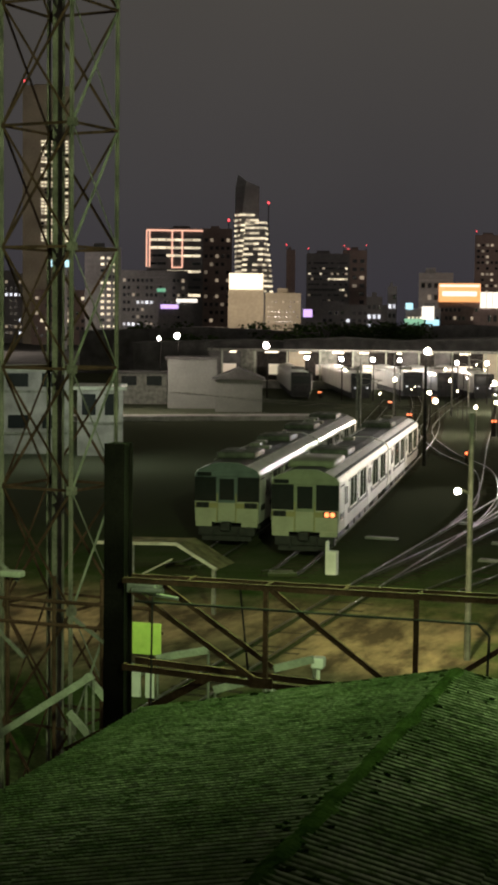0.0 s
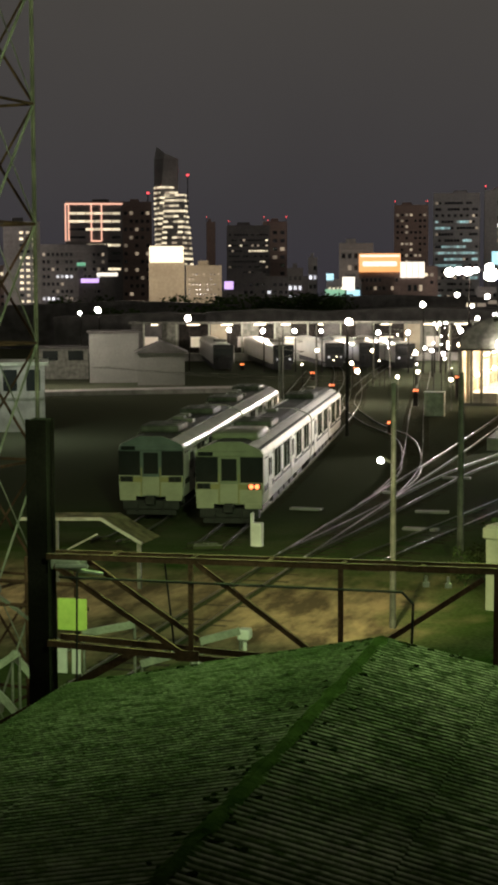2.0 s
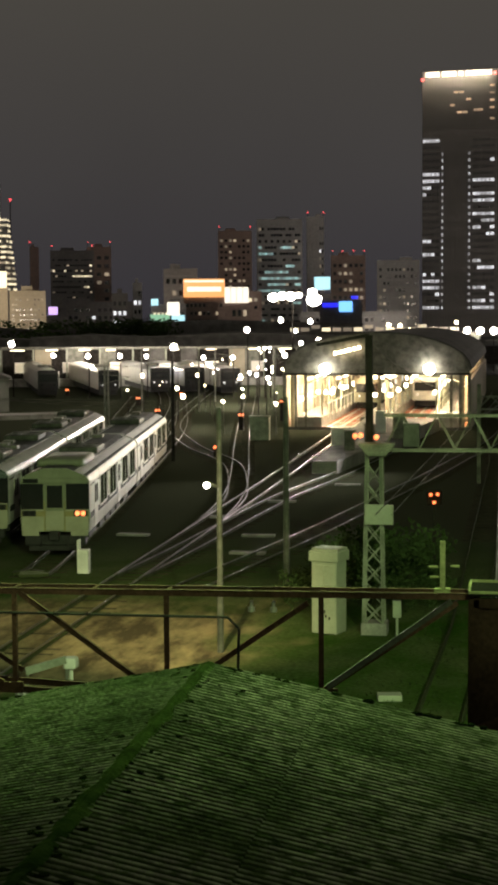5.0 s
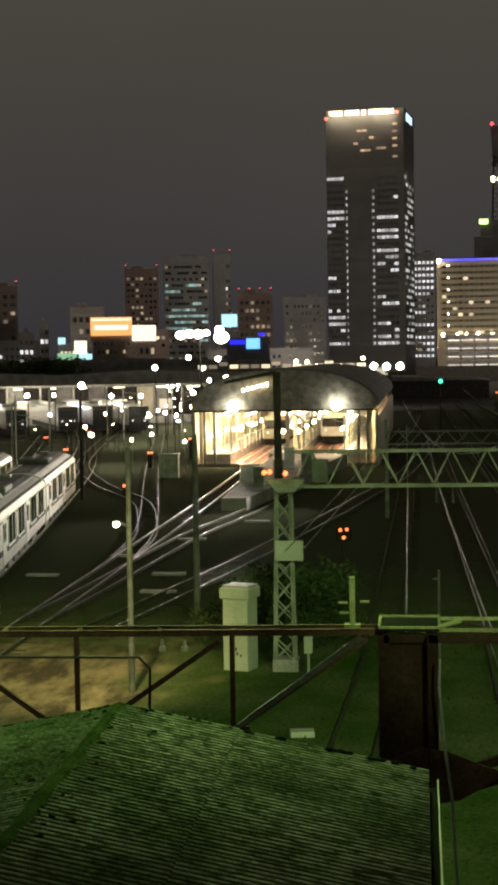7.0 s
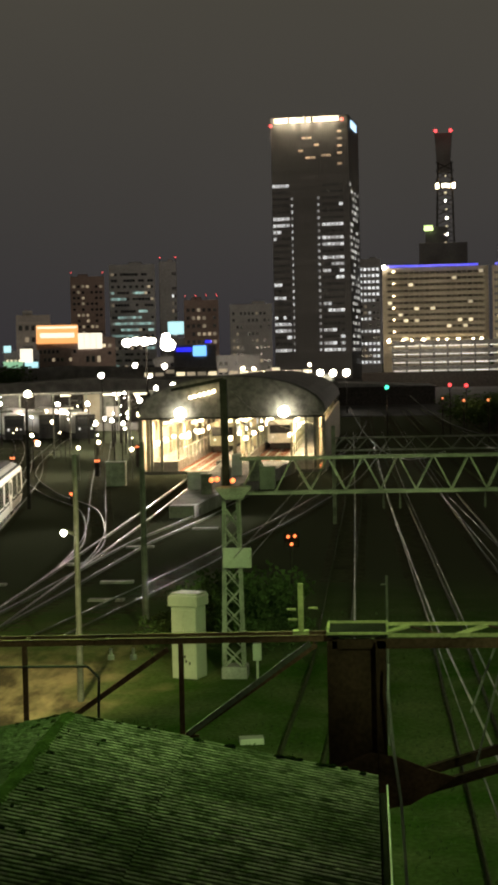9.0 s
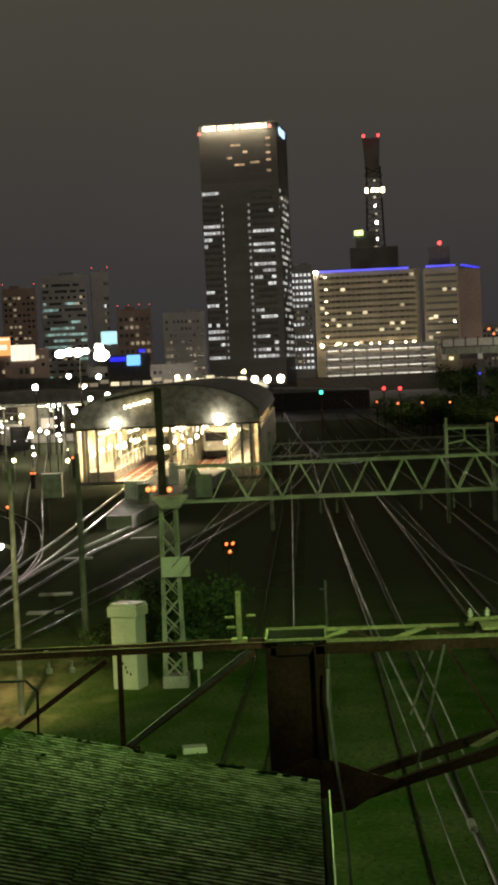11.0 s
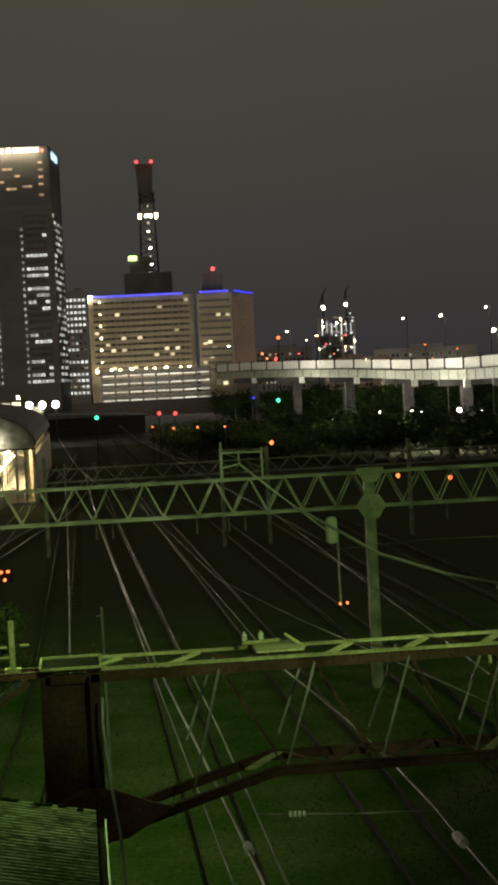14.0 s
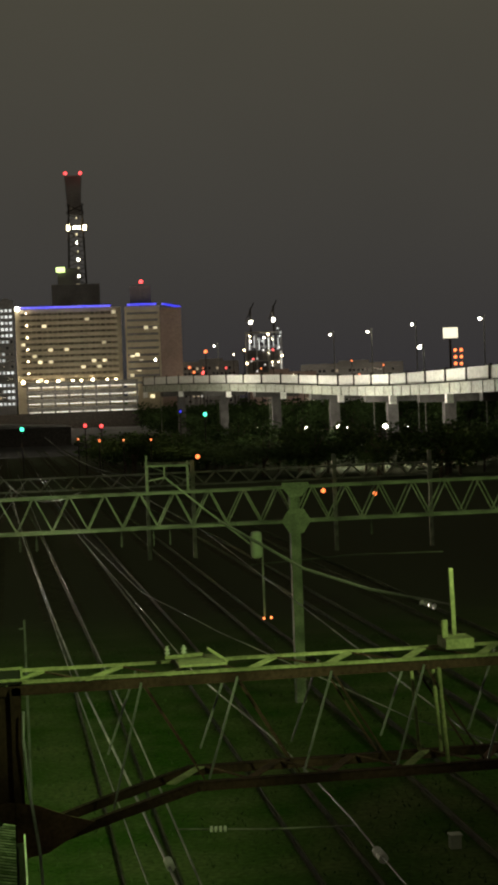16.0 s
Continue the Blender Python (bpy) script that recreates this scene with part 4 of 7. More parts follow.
def hotel():
    ob = thing("long_hotel", pose(26.2, 599, 0, 0, 0, -2.5), "long beige slab building with a blue neon roof line", "building", "city skyline")
    w, h, n = 39.4, 44.0, 13
    bm = B(); box(bm, (0, 8, h / 2), (w, 16, h))
    part("wall", bm, M_BEIGE, ob)
    z0, fh = 14.0, (h - 15.0) / n
    gb = B(); box(gb, (0, -0.7, 0), (w * 0.93, 1.4, 0.9)); slab = mesh("balcony", gb, M_BEIGE)
    gg = B(); box(gg, (0, -0.06, 0), (w * 0.92, 0.15, fh * 0.40)); glass = mesh("window_band", gg, mat("shaded_window_band", (0.15, 0.13, 0.10), 0.5, 0, 0.5, 0.5, 3.0, 0.0))
    gp = B(); box(gp, (0, -0.6, (h - 14.0) / 2 - 0.5), (0.16, 1.3, h - 15.5)); divider = mesh("balcony_divider", gp, M_BEIGE)
    for k in range(19):
        piece("balcony_divider", divider, ob, pose(-17.8 + 1.98 * k, 0, 14.0))
    gl = B(); ball(gl, (0, 0, 0), 0.32, 1); spark = mesh("corridor_lamp", gl, G_WARM)
    gm = B(); box(gm, (0, 0, 0), (1.6, 0.2, 1.2)); room = mesh("pane", gm, G_WIN_WARM)
    r = random.Random(3)
    for f in range(n):
        z = z0 + f * fh
        piece("balcony", slab, ob, pose(0, 0, z))
        piece("window_band", glass, ob, pose(0, 0, z + fh * 0.55))
        for k in range(18):
            if r.random() < (0.09 if f < 6 else 0.03):
                piece("pane", room, ob, pose(-17 + 2 * k, -0.2, z + fh * 0.6))
        if f % 2 == 0:
            piece("corridor_lamp", spark, ob, pose(-15.4, -1.3, z + 1.6))
    for k in range(9):
        piece("corridor_lamp", spark, ob, pose(-17.5 + 4.3 * k + (1.1 if k % 3 == 1 else 0), -2.2, z0 + 2.8, 0, 0, 0) @ Matrix.Scale(1.6 if k % 3 else 2.3, 4))
    bm = B(); box(bm, (-1, -0.4, h + 0.5), (w * 0.86, 0.5, 0.75))
    part("neon_line", bm, G_BLUE, ob, "blue neon line along the roof edge")
    bm = B(); ball(bm, (-w / 2 + 0.8, -0.6, h + 0.3), 0.75, 2)
    part("roof_lamp", bm, G_WHITE, ob)
    wing = thing("hotel_wing", pose(57.8, 597, 0, 0, 0, -5.5), "beige and brown wing with a blue neon roof line", "building", "city skyline")
    bm = B(); box(bm, (-4, 8, 22), (13, 16, 44)); part("wall", bm, M_BEIGE, wing)
    bm = B(); box(bm, (6.6, 10, 21.6), (8, 20, 43.2)); part("side_wall", bm, M_BROWNF, wing)
    for f in range(11):
        bm = B(); box(bm, (-4, -0.2, 14 + f * 2.6), (12, 0.9, 0.9)); part("balcony", bm, M_BEIGE, wing)
        bm = B(); box(bm, (-4, -0.03, 15.3 + f * 2.6), (11.6, 0.1, 0.9)); part("window_band", bm, M_DARKF, wing)
    for k in range(10):
        piece("pane", room, wing, pose(r.uniform(-9, 1), -0.5, r.uniform(10, 40)))
    bm = B(); box(bm, (-4, -0.4, 44.6), (11, 0.5, 0.75)); part("neon_line", bm, G_BLUE, wing)
    bm = B(); beam(bm, (3.5, 0.2, 44.6), (10.6, 4, 43.4), 0.5, 0.7); part("neon_line", bm, G_BLUE, wing)
    bm = B(); box(bm, (-4.5, 9, 48), (8, 6, 8)); part("stair_head", bm, M_DARKF, wing)
    bm = B(); ball(bm, (-4, 5, 53.5), 0.9, 1); part("warning_light", bm, G_RED, wing)
    deck = thing("parking_deck", pose(28.5, 559, 0, 0, 0, -2.9), "open parking deck with white lit storeys", "building", "city skyline")
    gs = B(); box(gs, (0, 0, 0), (4.2, 0.3, 0.26)); strip = mesh("strip_lamp", gs, glow("deck_strip_lamp", (1.0, 0.95, 0.86), 1.4, 0.4))
    for f in range(4):
        bm = B(); box(bm, (0, 7, 6.4 + 2.9 * f), (39, 14, 0.5)); box(bm, (0, 0.1, 7.1 + 2.9 * f), (39, 0.3, 0.9))
        part("deck_floor", bm, M_DARKCONC, deck)
        for k in range(8):
            piece("strip_lamp", strip, deck, pose(-17 + 4.8 * k, 2.5, 5.65 + 2.9 * f))
    # added dark sheet, keeps the foot of the deck as dark as unlit
    bm = B(); box(bm, (0, -0.4, 2.6), (60, 0.4, 5.6))
    part("dark_cover", bm, M_DARKSTEEL, deck, "added dark cover over the lit wall below the deck")
    for k in range(9):
        bm = B(); box(bm, (-19 + 4.75 * k, 0.6, 7.5), (0.5, 0.5, 15))
        part("column", bm, M_DARKCONC, deck)


hotel()
# ---- near gantry over the roof ----
GY = 14.0


def near_gantry():
    g = thing("near_gantry", pose(0, GY, 0), "rusty lattice catenary gantry close below the window", "gantry")
    bm = B()
    box(bm, (-6.0, 0.0, 3.9), (0.17, 0.17, 8.9), bevel=0.015)
    for s in (-1, 1):
        box(bm, (-6.0, s * 0.095, 3.9), (0.21, 0.016, 8.9))
    part("post", bm, M_BLACKPOST, g, "thick black steel post")
    # left span: two chords, uprights and slanting members, front and back face
    for y in (-0.22, 0.0):
        bm = B(); angle(bm, (-5.85, y, 7.09), (-0.30, y, 7.14), 0.048)
        part("top_chord", bm, M_RUST, g)
    for y in (-0.22, 0.10):
        bm = B(); angle(bm, (-5.85, y, 6.26), (-2.6, y, 6.13), 0.05)
        part("bottom_chord", bm, M_RUST, g)
    for x in (-4.43, -3.02, -1.63):
        bm = B(); beam(bm, (x, -0.22, 6.2), (x, -0.22, 7.1), 0.042, 0.042)
        part("upright", bm, M_RUST, g)
    for x0, z0, x1, z1, mm, y in ((-5.76, 7.0, -4.53, 6.25, M_RUST, -0.24), (-5.66, 7.02, -4.48, 6.27, M_RUST, 0.20), (-4.36, 7.08, -3.16, 6.24, M_RUST, -0.24), (-2.86, 6.28, -1.75, 7.05, M_RUST, -0.24), (-1.60, 6.28, -0.45, 7.08, M_RUST, -0.24), (-1.58, 6.31, -0.50, 7.10, M_DULLGALV, -0.29)):
        bm = B(); angle(bm, (x0, y, z0), (x1, y, z1), 0.040)
        part("slanting_member", bm, mm, g)
    for x in (-5.2, -4.43, -3.7, -3.02, -2.3, -1.63, -0.9):
        bm = B(); beam(bm, (x, -0.2, 7.10), (x, 0.0, 7.11), 0.04, 0.012)
        part("cross_tie", bm, M_RUST, g)
    # gussets
    for x, w, h in ((-1.58, 0.20, 0.16), (-4.46, 0.22, 0.10)):
        bm = B(); box(bm, (x, -0.25, 6.20), (w, 0.03, h))
        part("gusset_plate", bm, M_RUST, g, "brown gusset plate")
    bm = B(); rod(bm, (-5.7, -0.30, 6.89), (-2.45, -0.30, 6.90), 0.012, n=6); rod(bm, (-2.45, -0.30, 6.90), (-2.35, -0.30, 6.80), 0.012, n=6); rod(bm, (-2.35, -0.30, 6.80), (-2.37, -0.30, 6.1), 0.012, n=6)
    part("cable", bm, M_RUBBER, g, "black cable bending down")
    for x in (-2.27, -2.07):
        bm = B(); rod(bm, (x, -0.1, 6.92), (x, -0.1, 6.96), 0.03); rod(bm, (x, -0.1, 6.96), (x, -0.1, 7.02), 0.014)
        part("insulator", bm, M_PORCELAIN, g, "small white insulator")
    # right span: deeper box girder with lattice on all faces
    for y in (-0.30, 0.30):
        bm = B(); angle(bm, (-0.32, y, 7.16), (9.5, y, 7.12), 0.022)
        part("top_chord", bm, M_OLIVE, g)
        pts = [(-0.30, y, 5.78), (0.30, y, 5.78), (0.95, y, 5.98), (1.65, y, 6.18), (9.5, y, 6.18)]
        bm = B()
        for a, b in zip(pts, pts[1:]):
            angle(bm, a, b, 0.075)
        part("bottom_chord", bm, M_SHADERUST, g)
    # thin dark sheet imitates the shadow band below the top chord
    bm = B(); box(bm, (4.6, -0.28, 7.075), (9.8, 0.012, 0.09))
    part("shade_band", bm, M_SHADERUST, g, "dark brown strip standing in for shade under the chord")
    n = 13
    for k in range(n):
        x = 0.02 + 0.70 * k
        # olive bars imitate lit steel, rust bars unlit; all are one steel
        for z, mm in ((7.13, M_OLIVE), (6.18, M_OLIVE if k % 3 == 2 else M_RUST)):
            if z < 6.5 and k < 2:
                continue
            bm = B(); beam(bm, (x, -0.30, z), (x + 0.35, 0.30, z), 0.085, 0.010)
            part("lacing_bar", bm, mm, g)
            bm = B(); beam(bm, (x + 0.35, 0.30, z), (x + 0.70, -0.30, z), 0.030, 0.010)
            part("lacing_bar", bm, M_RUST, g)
        if k < 10:
            xx = 1.20 + 0.84 * k
            for y, mm in ((-0.30, M_DULLGALV), (0.30, M_DULLGALV)):
                zb = (6.0 if k == 0 else 6.20) if y < 0 else 6.34
                bm = B(); beam(bm, (xx, y, 7.08), (xx - 0.28, y, zb), 0.018, 0.018)
                part("slanting_member", bm, mm, g)
                bm = B(); beam(bm, (xx, y, 7.08), (xx + 0.52, y, 6.2), 0.016, 0.016)
                part("slanting_member", bm, M_SHADERUST, g)
    bm = B(); box(bm, (-0.08, -0.02, 7.15), (0.52, 0.62, 0.02))
    part("end_plate", bm, M_BLACKPOST, g, "dark end plate with pale edges")
    bm = B()
    for s in (-0.31, 0.31):
        box(bm, (-0.08, s, 7.165), (0.52, 0.02, 0.03))
    for s in (-0.34, 0.18):
        box(bm, (s, 0, 7.166), (0.02, 0.60, 0.03))
    part("end_plate_edge", bm, M_OLIVE, g)
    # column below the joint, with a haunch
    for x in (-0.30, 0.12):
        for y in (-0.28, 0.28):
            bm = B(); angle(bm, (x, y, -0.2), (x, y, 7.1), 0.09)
            part("column_leg", bm, M_SHADERUST, g)
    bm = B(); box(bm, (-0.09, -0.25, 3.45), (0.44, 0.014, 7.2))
    part("column_web", bm, M_SHADERUST, g, "brown steel web plate of the column")
    bm = B()
    v = [bm.verts.new(p) for p in ((-0.45, -0.36, 5.94), (0.0, -0.36, 6.14), (0.25, -0.36, 6.10), (0.55, -0.36, 5.98), (0.75, -0.36, 5.92), (0.35, -0.36, 5.68), (0.0, -0.36, 5.62), (-0.3, -0.36, 5.76))]
    f = bm.faces.new(v)
    r = bmesh.ops.extrude_face_region(bm, geom=[f])
    bmesh.ops.translate(bm, vec=(0, 0.02, 0), verts=[q for q in r["geom"] if isinstance(q, bmesh.types.BMVert)])
    bmesh.ops.recalc_face_normals(bm, faces=bm.faces)
    part("haunch_plate", bm, M_RUST, g, "broad brown haunch plate")
    bm = B(); rod(bm, (0.18, -0.42, 6.92), (0.17, -0.42, 6.68), 0.012, n=6); rod(bm, (0.17, -0.42, 6.68), (0.21, -0.42, 6.19), 0.015, n=6); rod(bm, (0.21, -0.42, 6.19), (0.27, -0.42, 5.73), 0.013, n=6); rod(bm, (0.27, -0.42, 5.73), (0.33, -0.42, 4.6), 0.013, n=6)
    part("conduit", bm, M_GALV, g, "pale thin conduit pipe")
    # brackets on the beam
    bm = B(); box(bm, (-0.58, 0, 7.34), (0.05, 0.05, 0.46), bevel=0.008); box(bm, (-0.58, 0, 7.135), (0.14, 0.12, 0.03))
    br = part("bracket_post", bm, M_OLIVE, g, "pale green-lit bracket post")
    for x, z in ((-0.66, 7.34), (-0.47, 7.35), (-0.65, 7.25)):
        bm = B(); rod(bm, (x - 0.04, -0.02, z), (x + 0.04, -0.02, z), 0.012)
        part("peg", bm, M_OLIVE, br)
    bm = B(); beam(bm, (1.45, 0.1, 7.22), (1.80, 0.1, 7.23), 0.03, 0.03); box(bm, (1.75, 0.0, 7.19), (0.42, 0.5, 0.02)); beam(bm, (1.82, 0, 7.30), (2.0, 0, 7.17), 0.06, 0.02)
    bs = part("insulator_base", bm, M_OLIVE, g, "pale steel insulator base")
    for x in (1.47, 1.62):
        bm = B()
        rod(bm, (x, 0.1, 7.22), (x, 0.1, 7.32), 0.012)
        for k in range(2):
            rod(bm, (x, 0.1, 7.25 + 0.03 * k), (x, 0.1, 7.265 + 0.03 * k), 0.026)
        part("insulator", bm, M_GANTRY, bs)
    bm = B(); beam(bm, (4.12, 0.1, 7.15), (4.10, 0.1, 7.88), 0.036, 0.036); box(bm, (4.10, 0.0, 7.22), (0.26, 0.3, 0.09)); rod(bm, (4.0, 0, 7.2), (4.0, 0, 7.42), 0.03)
    part("bracket_post", bm, M_OLIVE, g, "upright steel post on the beam")
    for x, y in ((3.84, -0.34), (3.90, 0.1), (3.72, 0.2)):
        bm = B(); rod(bm, (x, y, 7.05), (x + 0.06, y, 6.2), 0.018, n=6)
        part("hanger_rod", bm, M_OLIVE, g)
    bm = B(); box(bm, (-5.66, -0.15, 7.0), (0.3, 0.2, 0.10), bevel=0.02); rod(bm, (-5.75, -0.25, 6.98), (-5.42, -0.28, 7.0), 0.022); rod(bm, (-5.6, -0.2, 6.95), (-5.3, -0.2, 6.92), 0.018)
    part("clamp", bm, M_GALV, g, "galvanised clamps at the post")
    bm = B(); rod(bm, (-5.52, -0.3, 6.95), (-5.54, -0.3, 5.6), 0.010, n=6)
    part("hanging_wire", bm, M_RUBBER, g)
    bm = B(); rod(bm, (-4.85, 0.25, 7.05), (-4.75, 0.25, 6.15), 0.010, n=6)
    part("hanging_wire", bm, M_RUBBER, g)


near_gantry()


# ---- second gantry across the main tracks ----
def lattice_mast(parent, x, y, z1, w0, w1, material, bay=0.62):
    legs = []
    for sx in (-1, 1):
        for sy in (-1, 1):
            bm = B(); angle(bm, (x + sx * w0 / 2, y + sy * w0 / 2, -0.22), (x + sx * w1 / 2, y + sy * w1 / 2, z1), 0.09, 0.015)
            part("leg", bm, material, parent)
    z, k = 0.1, 0
    while z + bay < z1:
        a = w0 + (w1 - w0) * z / z1
        s = 1 if k % 2 else -1
        for sy in (-1, 1):
            bm = B(); beam(bm, (x - s * a / 2, y + sy * a / 2, z), (x + s * a / 2, y + sy * a / 2, z + bay), 0.05, 0.014, (0, 1, 0))
            part("lacing_bar", bm, material, parent)
            bm = B(); beam(bm, (x + s * a / 2, y + sy * a / 2, z), (x - s * a / 2, y + sy * a / 2, z + bay), 0.04, 0.012, (0, 1, 0))
            part("lacing_bar", bm, material, parent)
        for sx in (-1, 1):
            bm = B(); beam(bm, (x + sx * a / 2, y - s * a / 2, z), (x + sx * a / 2, y + s * a / 2, z + bay), 0.05, 0.014, (1, 0, 0))
            part("lacing_bar", bm, material, parent)
        z += bay
        k += 1


def truss(parent, x0, x1, zb, zt, y, dy, bay, material, chord=0.10, web=0.055):
    for yy in (y - dy / 2, y + dy / 2):
        for z in (zb, zt):
            bm = B(); angle(bm, (x0, yy, z), (x1, yy, z), chord)
            part("chord", bm, material, parent)
        n = int((x1 - x0) / bay)
        for k in range(n):
            xa = x0 + k * bay
            bm = B(); beam(bm, (xa, yy, zb), (xa + bay / 2, yy, zt), web, web, (0, 1, 0))
            part("slanting_member", bm, material, parent)
            bm = B(); beam(bm, (xa + bay / 2, yy, zt), (xa + bay, yy, zb), web, web, (0, 1, 0))
            part("slanting_member", bm, material, parent)
    n = int((x1 - x0) / bay)
    for k in range(n + 1):
        bm = B(); beam(bm, (x0 + k * bay, y - dy / 2, zt), (x0 + k * bay, y + dy / 2, zt), 0.05, 0.02)
        part("cross_tie", bm, material, parent)


def second_gantry():
    g = thing("track_gantry", pose(0, 49, 0), "pale lattice catenary gantry over the main tracks", "gantry")
    lattice_mast(g, -4.22, 0, 5.6, 0.62, 0.42, M_GANTRY)
    bm = B(); box(bm, (-4.2, 0, -0.1), (0.8, 0.8, 0.5), bevel=0.03)
    part("footing", bm, M_CONCRETE, g, "concrete footing")
    truss(g, -3.9, 18.9, 5.55, 6.62, 0, 0.5, 1.08, M_GANTRY, 0.075, 0.04)
    bm = B(); beam(bm, (-4.35, 0, 5.4), (-4.38, 0, 9.05), 0.22, 0.22); beam(bm, (-4.38, 0, 9.05), (-6.0, 0, 8.75), 0.10, 0.10)
    part("upper_pole", bm, M_DARKSTEEL, g, "dark pole above the lattice mast")
    bm = B(); box(bm, (-4.1, -0.3, 5.55), (1.15, 0.5, 0.42), bevel=0.06)
    for v in bm.verts:
        if v.co.z < 5.5:
            v.co.x = -4.1 + (v.co.x + 4.1) * 0.55
    part("mast_head", bm, M_GANTRY, g, "flared steel head of the mast")
    bm = B(); box(bm, (-4.03, -0.42, 3.55), (0.88, 0.12, 0.62), bevel=0.02)
    part("equipment_box", bm, M_CABINET, g, "pale box strapped to the mast")
    bm = B(); box(bm, (-3.05, -0.3, 6.0), (0.5, 0.4, 0.72), bevel=0.03)
    part("relay_box", bm, M_DULLGALV, g, "pale relay box beside the mast")
    bm = B(); beam(bm, (9.04, 0, -0.2), (9.04, 0, 6.6), 0.26, 0.26)
    for s in (-1, 1):
        box(bm, (9.04 + s * 0.14, 0, 3.1), (0.03, 0.34, 6.6))
    part("column", bm, M_GANTRY, g, "pale H-section steel column")
    for z, w in ((6.62, 0.85), (5.50, 0.95)):
        bm = B()
        hx = w / 2
        v = [bm.verts.new((9.04 + a, -0.32, z + b)) for a, b in (((-hx, 0.12), (hx, 0.12), (hx, -0.02), (hx * 0.45, -0.34), (-hx * 0.45, -0.34), (-hx, -0.02)) if z > 6 else ((-hx, 0.05), (-hx * 0.5, 0.40), (hx * 0.5, 0.40), (hx, 0.05), (hx * 0.45, -0.36), (-hx * 0.45, -0.36)))]
        f = bm.faces.new(v)
        r = bmesh.ops.extrude_face_region(bm, geom=[f])
        bmesh.ops.translate(bm, vec=(0, 0.02, 0), verts=[q for q in r["geom"] if isinstance(q, bmesh.types.BMVert)])
        bmesh.ops.recalc_face_normals(bm, faces=bm.faces)
        part("gusset_plate", bm, M_GANTRY, g, "pale gusset plate at the column")
    # small open frame standing on the top chord
    bm = B()
    for x in (4.45, 5.72):
        beam(bm, (x, 0, 6.62), (x, 0, 7.55 + (0.2 if x < 5 else 0)), 0.07, 0.07)
    beam(bm, (4.45, 0, 7.42), (5.72, 0, 7.40), 0.06, 0.06); beam(bm, (5.0, 0, 7.40), (5.0, 0, 7.05), 0.05, 0.05); beam(bm, (4.45, 0, 6.95), (5.0, 0, 7.05), 0.05, 0.05)
    part("top_frame", bm, M_GANTRY, g, "small open steel frame on the truss")
    bm = B(); rod(bm, (5.0, -0.3, 7.05), (6.1, -0.3, 6.1), 0.028, n=6); rod(bm, (6.1, -0.3, 6.1), (7.6, -0.3, 4.85), 0.028, n=6)
    part("feeder_cable", bm, M_LIGHTPAINT, g, "pale feeder cable slanting to the signal")
    for x in (0.5, 1.0, 3.6, 4.6, 5.1, 11.5):
        bm = B(); rod(bm, (x, 0, 5.55), (x, 0, 4.95), 0.014)
        for k in range(4):
            rod(bm, (x, 0, 5.0 + 0.08 * k), (x, 0, 5.03 + 0.08 * k), 0.045)
        part("insulator", bm, M_DULLGALV, g)
    bm = B(); box(bm, (7.75, -0.3, 4.85), (0.36, 0.3, 0.85), bevel=0.12)
    part("signal_back", bm, M_CABINET, g, "rounded pale signal housing")
    bm = B(); beam(bm, (7.95, -0.2, 4.9), (7.95, -0.2, 2.6), 0.06, 0.06)
    part("signal_stem", bm, M_OLDPAINT, g)
    bm = B(); ball(bm, (7.9, -0.36, 2.55), 0.05, 1)
    part("signal_lamp", bm, G_ORANGE, g, "glowing orange signal lamp")
    bm = B(); ball(bm, (8.13, -0.36, 2.57), 0.05, 1)
    part("signal_lamp", bm, G_ORANGE, g, "glowing orange signal lamp")
    for x, z in ((-4.75, 5.98), (-4.58, 6.0), (-4.1, 5.95)):
        bm = B(); ball(bm, (x, -0.6, z), 0.09, 1)
        part("signal_lamp", bm, G_ORANGE, g, "small orange signal lamp")


second_gantry()
g3 = thing("far_gantry", pose(0, 95, 0), "slim far catenary gantry over the tracks", "gantry")
truss(g3, -2.0, 26.0, 4.25, 5.0, 0, 0.4, 1.4, M_OLDPAINT, 0.08, 0.05)
for x in (-2.0, 8.55, 11.3, 20.0, 26.0):
    bm = B(); beam(bm, (x, 0, -0.2), (x, 0, 5.7), 0.22, 0.22)
    part("column", bm, M_OLDPAINT, g3)
bm = B(); beam(bm, (8.4, 0, 5.6), (11.4, 0, 5.5), 0.14, 0.14); beam(bm, (8.55, 0, 5.5), (11.3, 0, 4.3), 0.07, 0.07)
part("portal_bar", bm, M_OLDPAINT, g3)
for x, z in ((11.6, 5.9), (19.2, 3.5), (22.4, 3.2)):
    bm = B(); ball(bm, (x, -0.4, z), 0.15, 1)
    part("signal_lamp", bm, G_ORANGE, g3, "orange signal lamp")


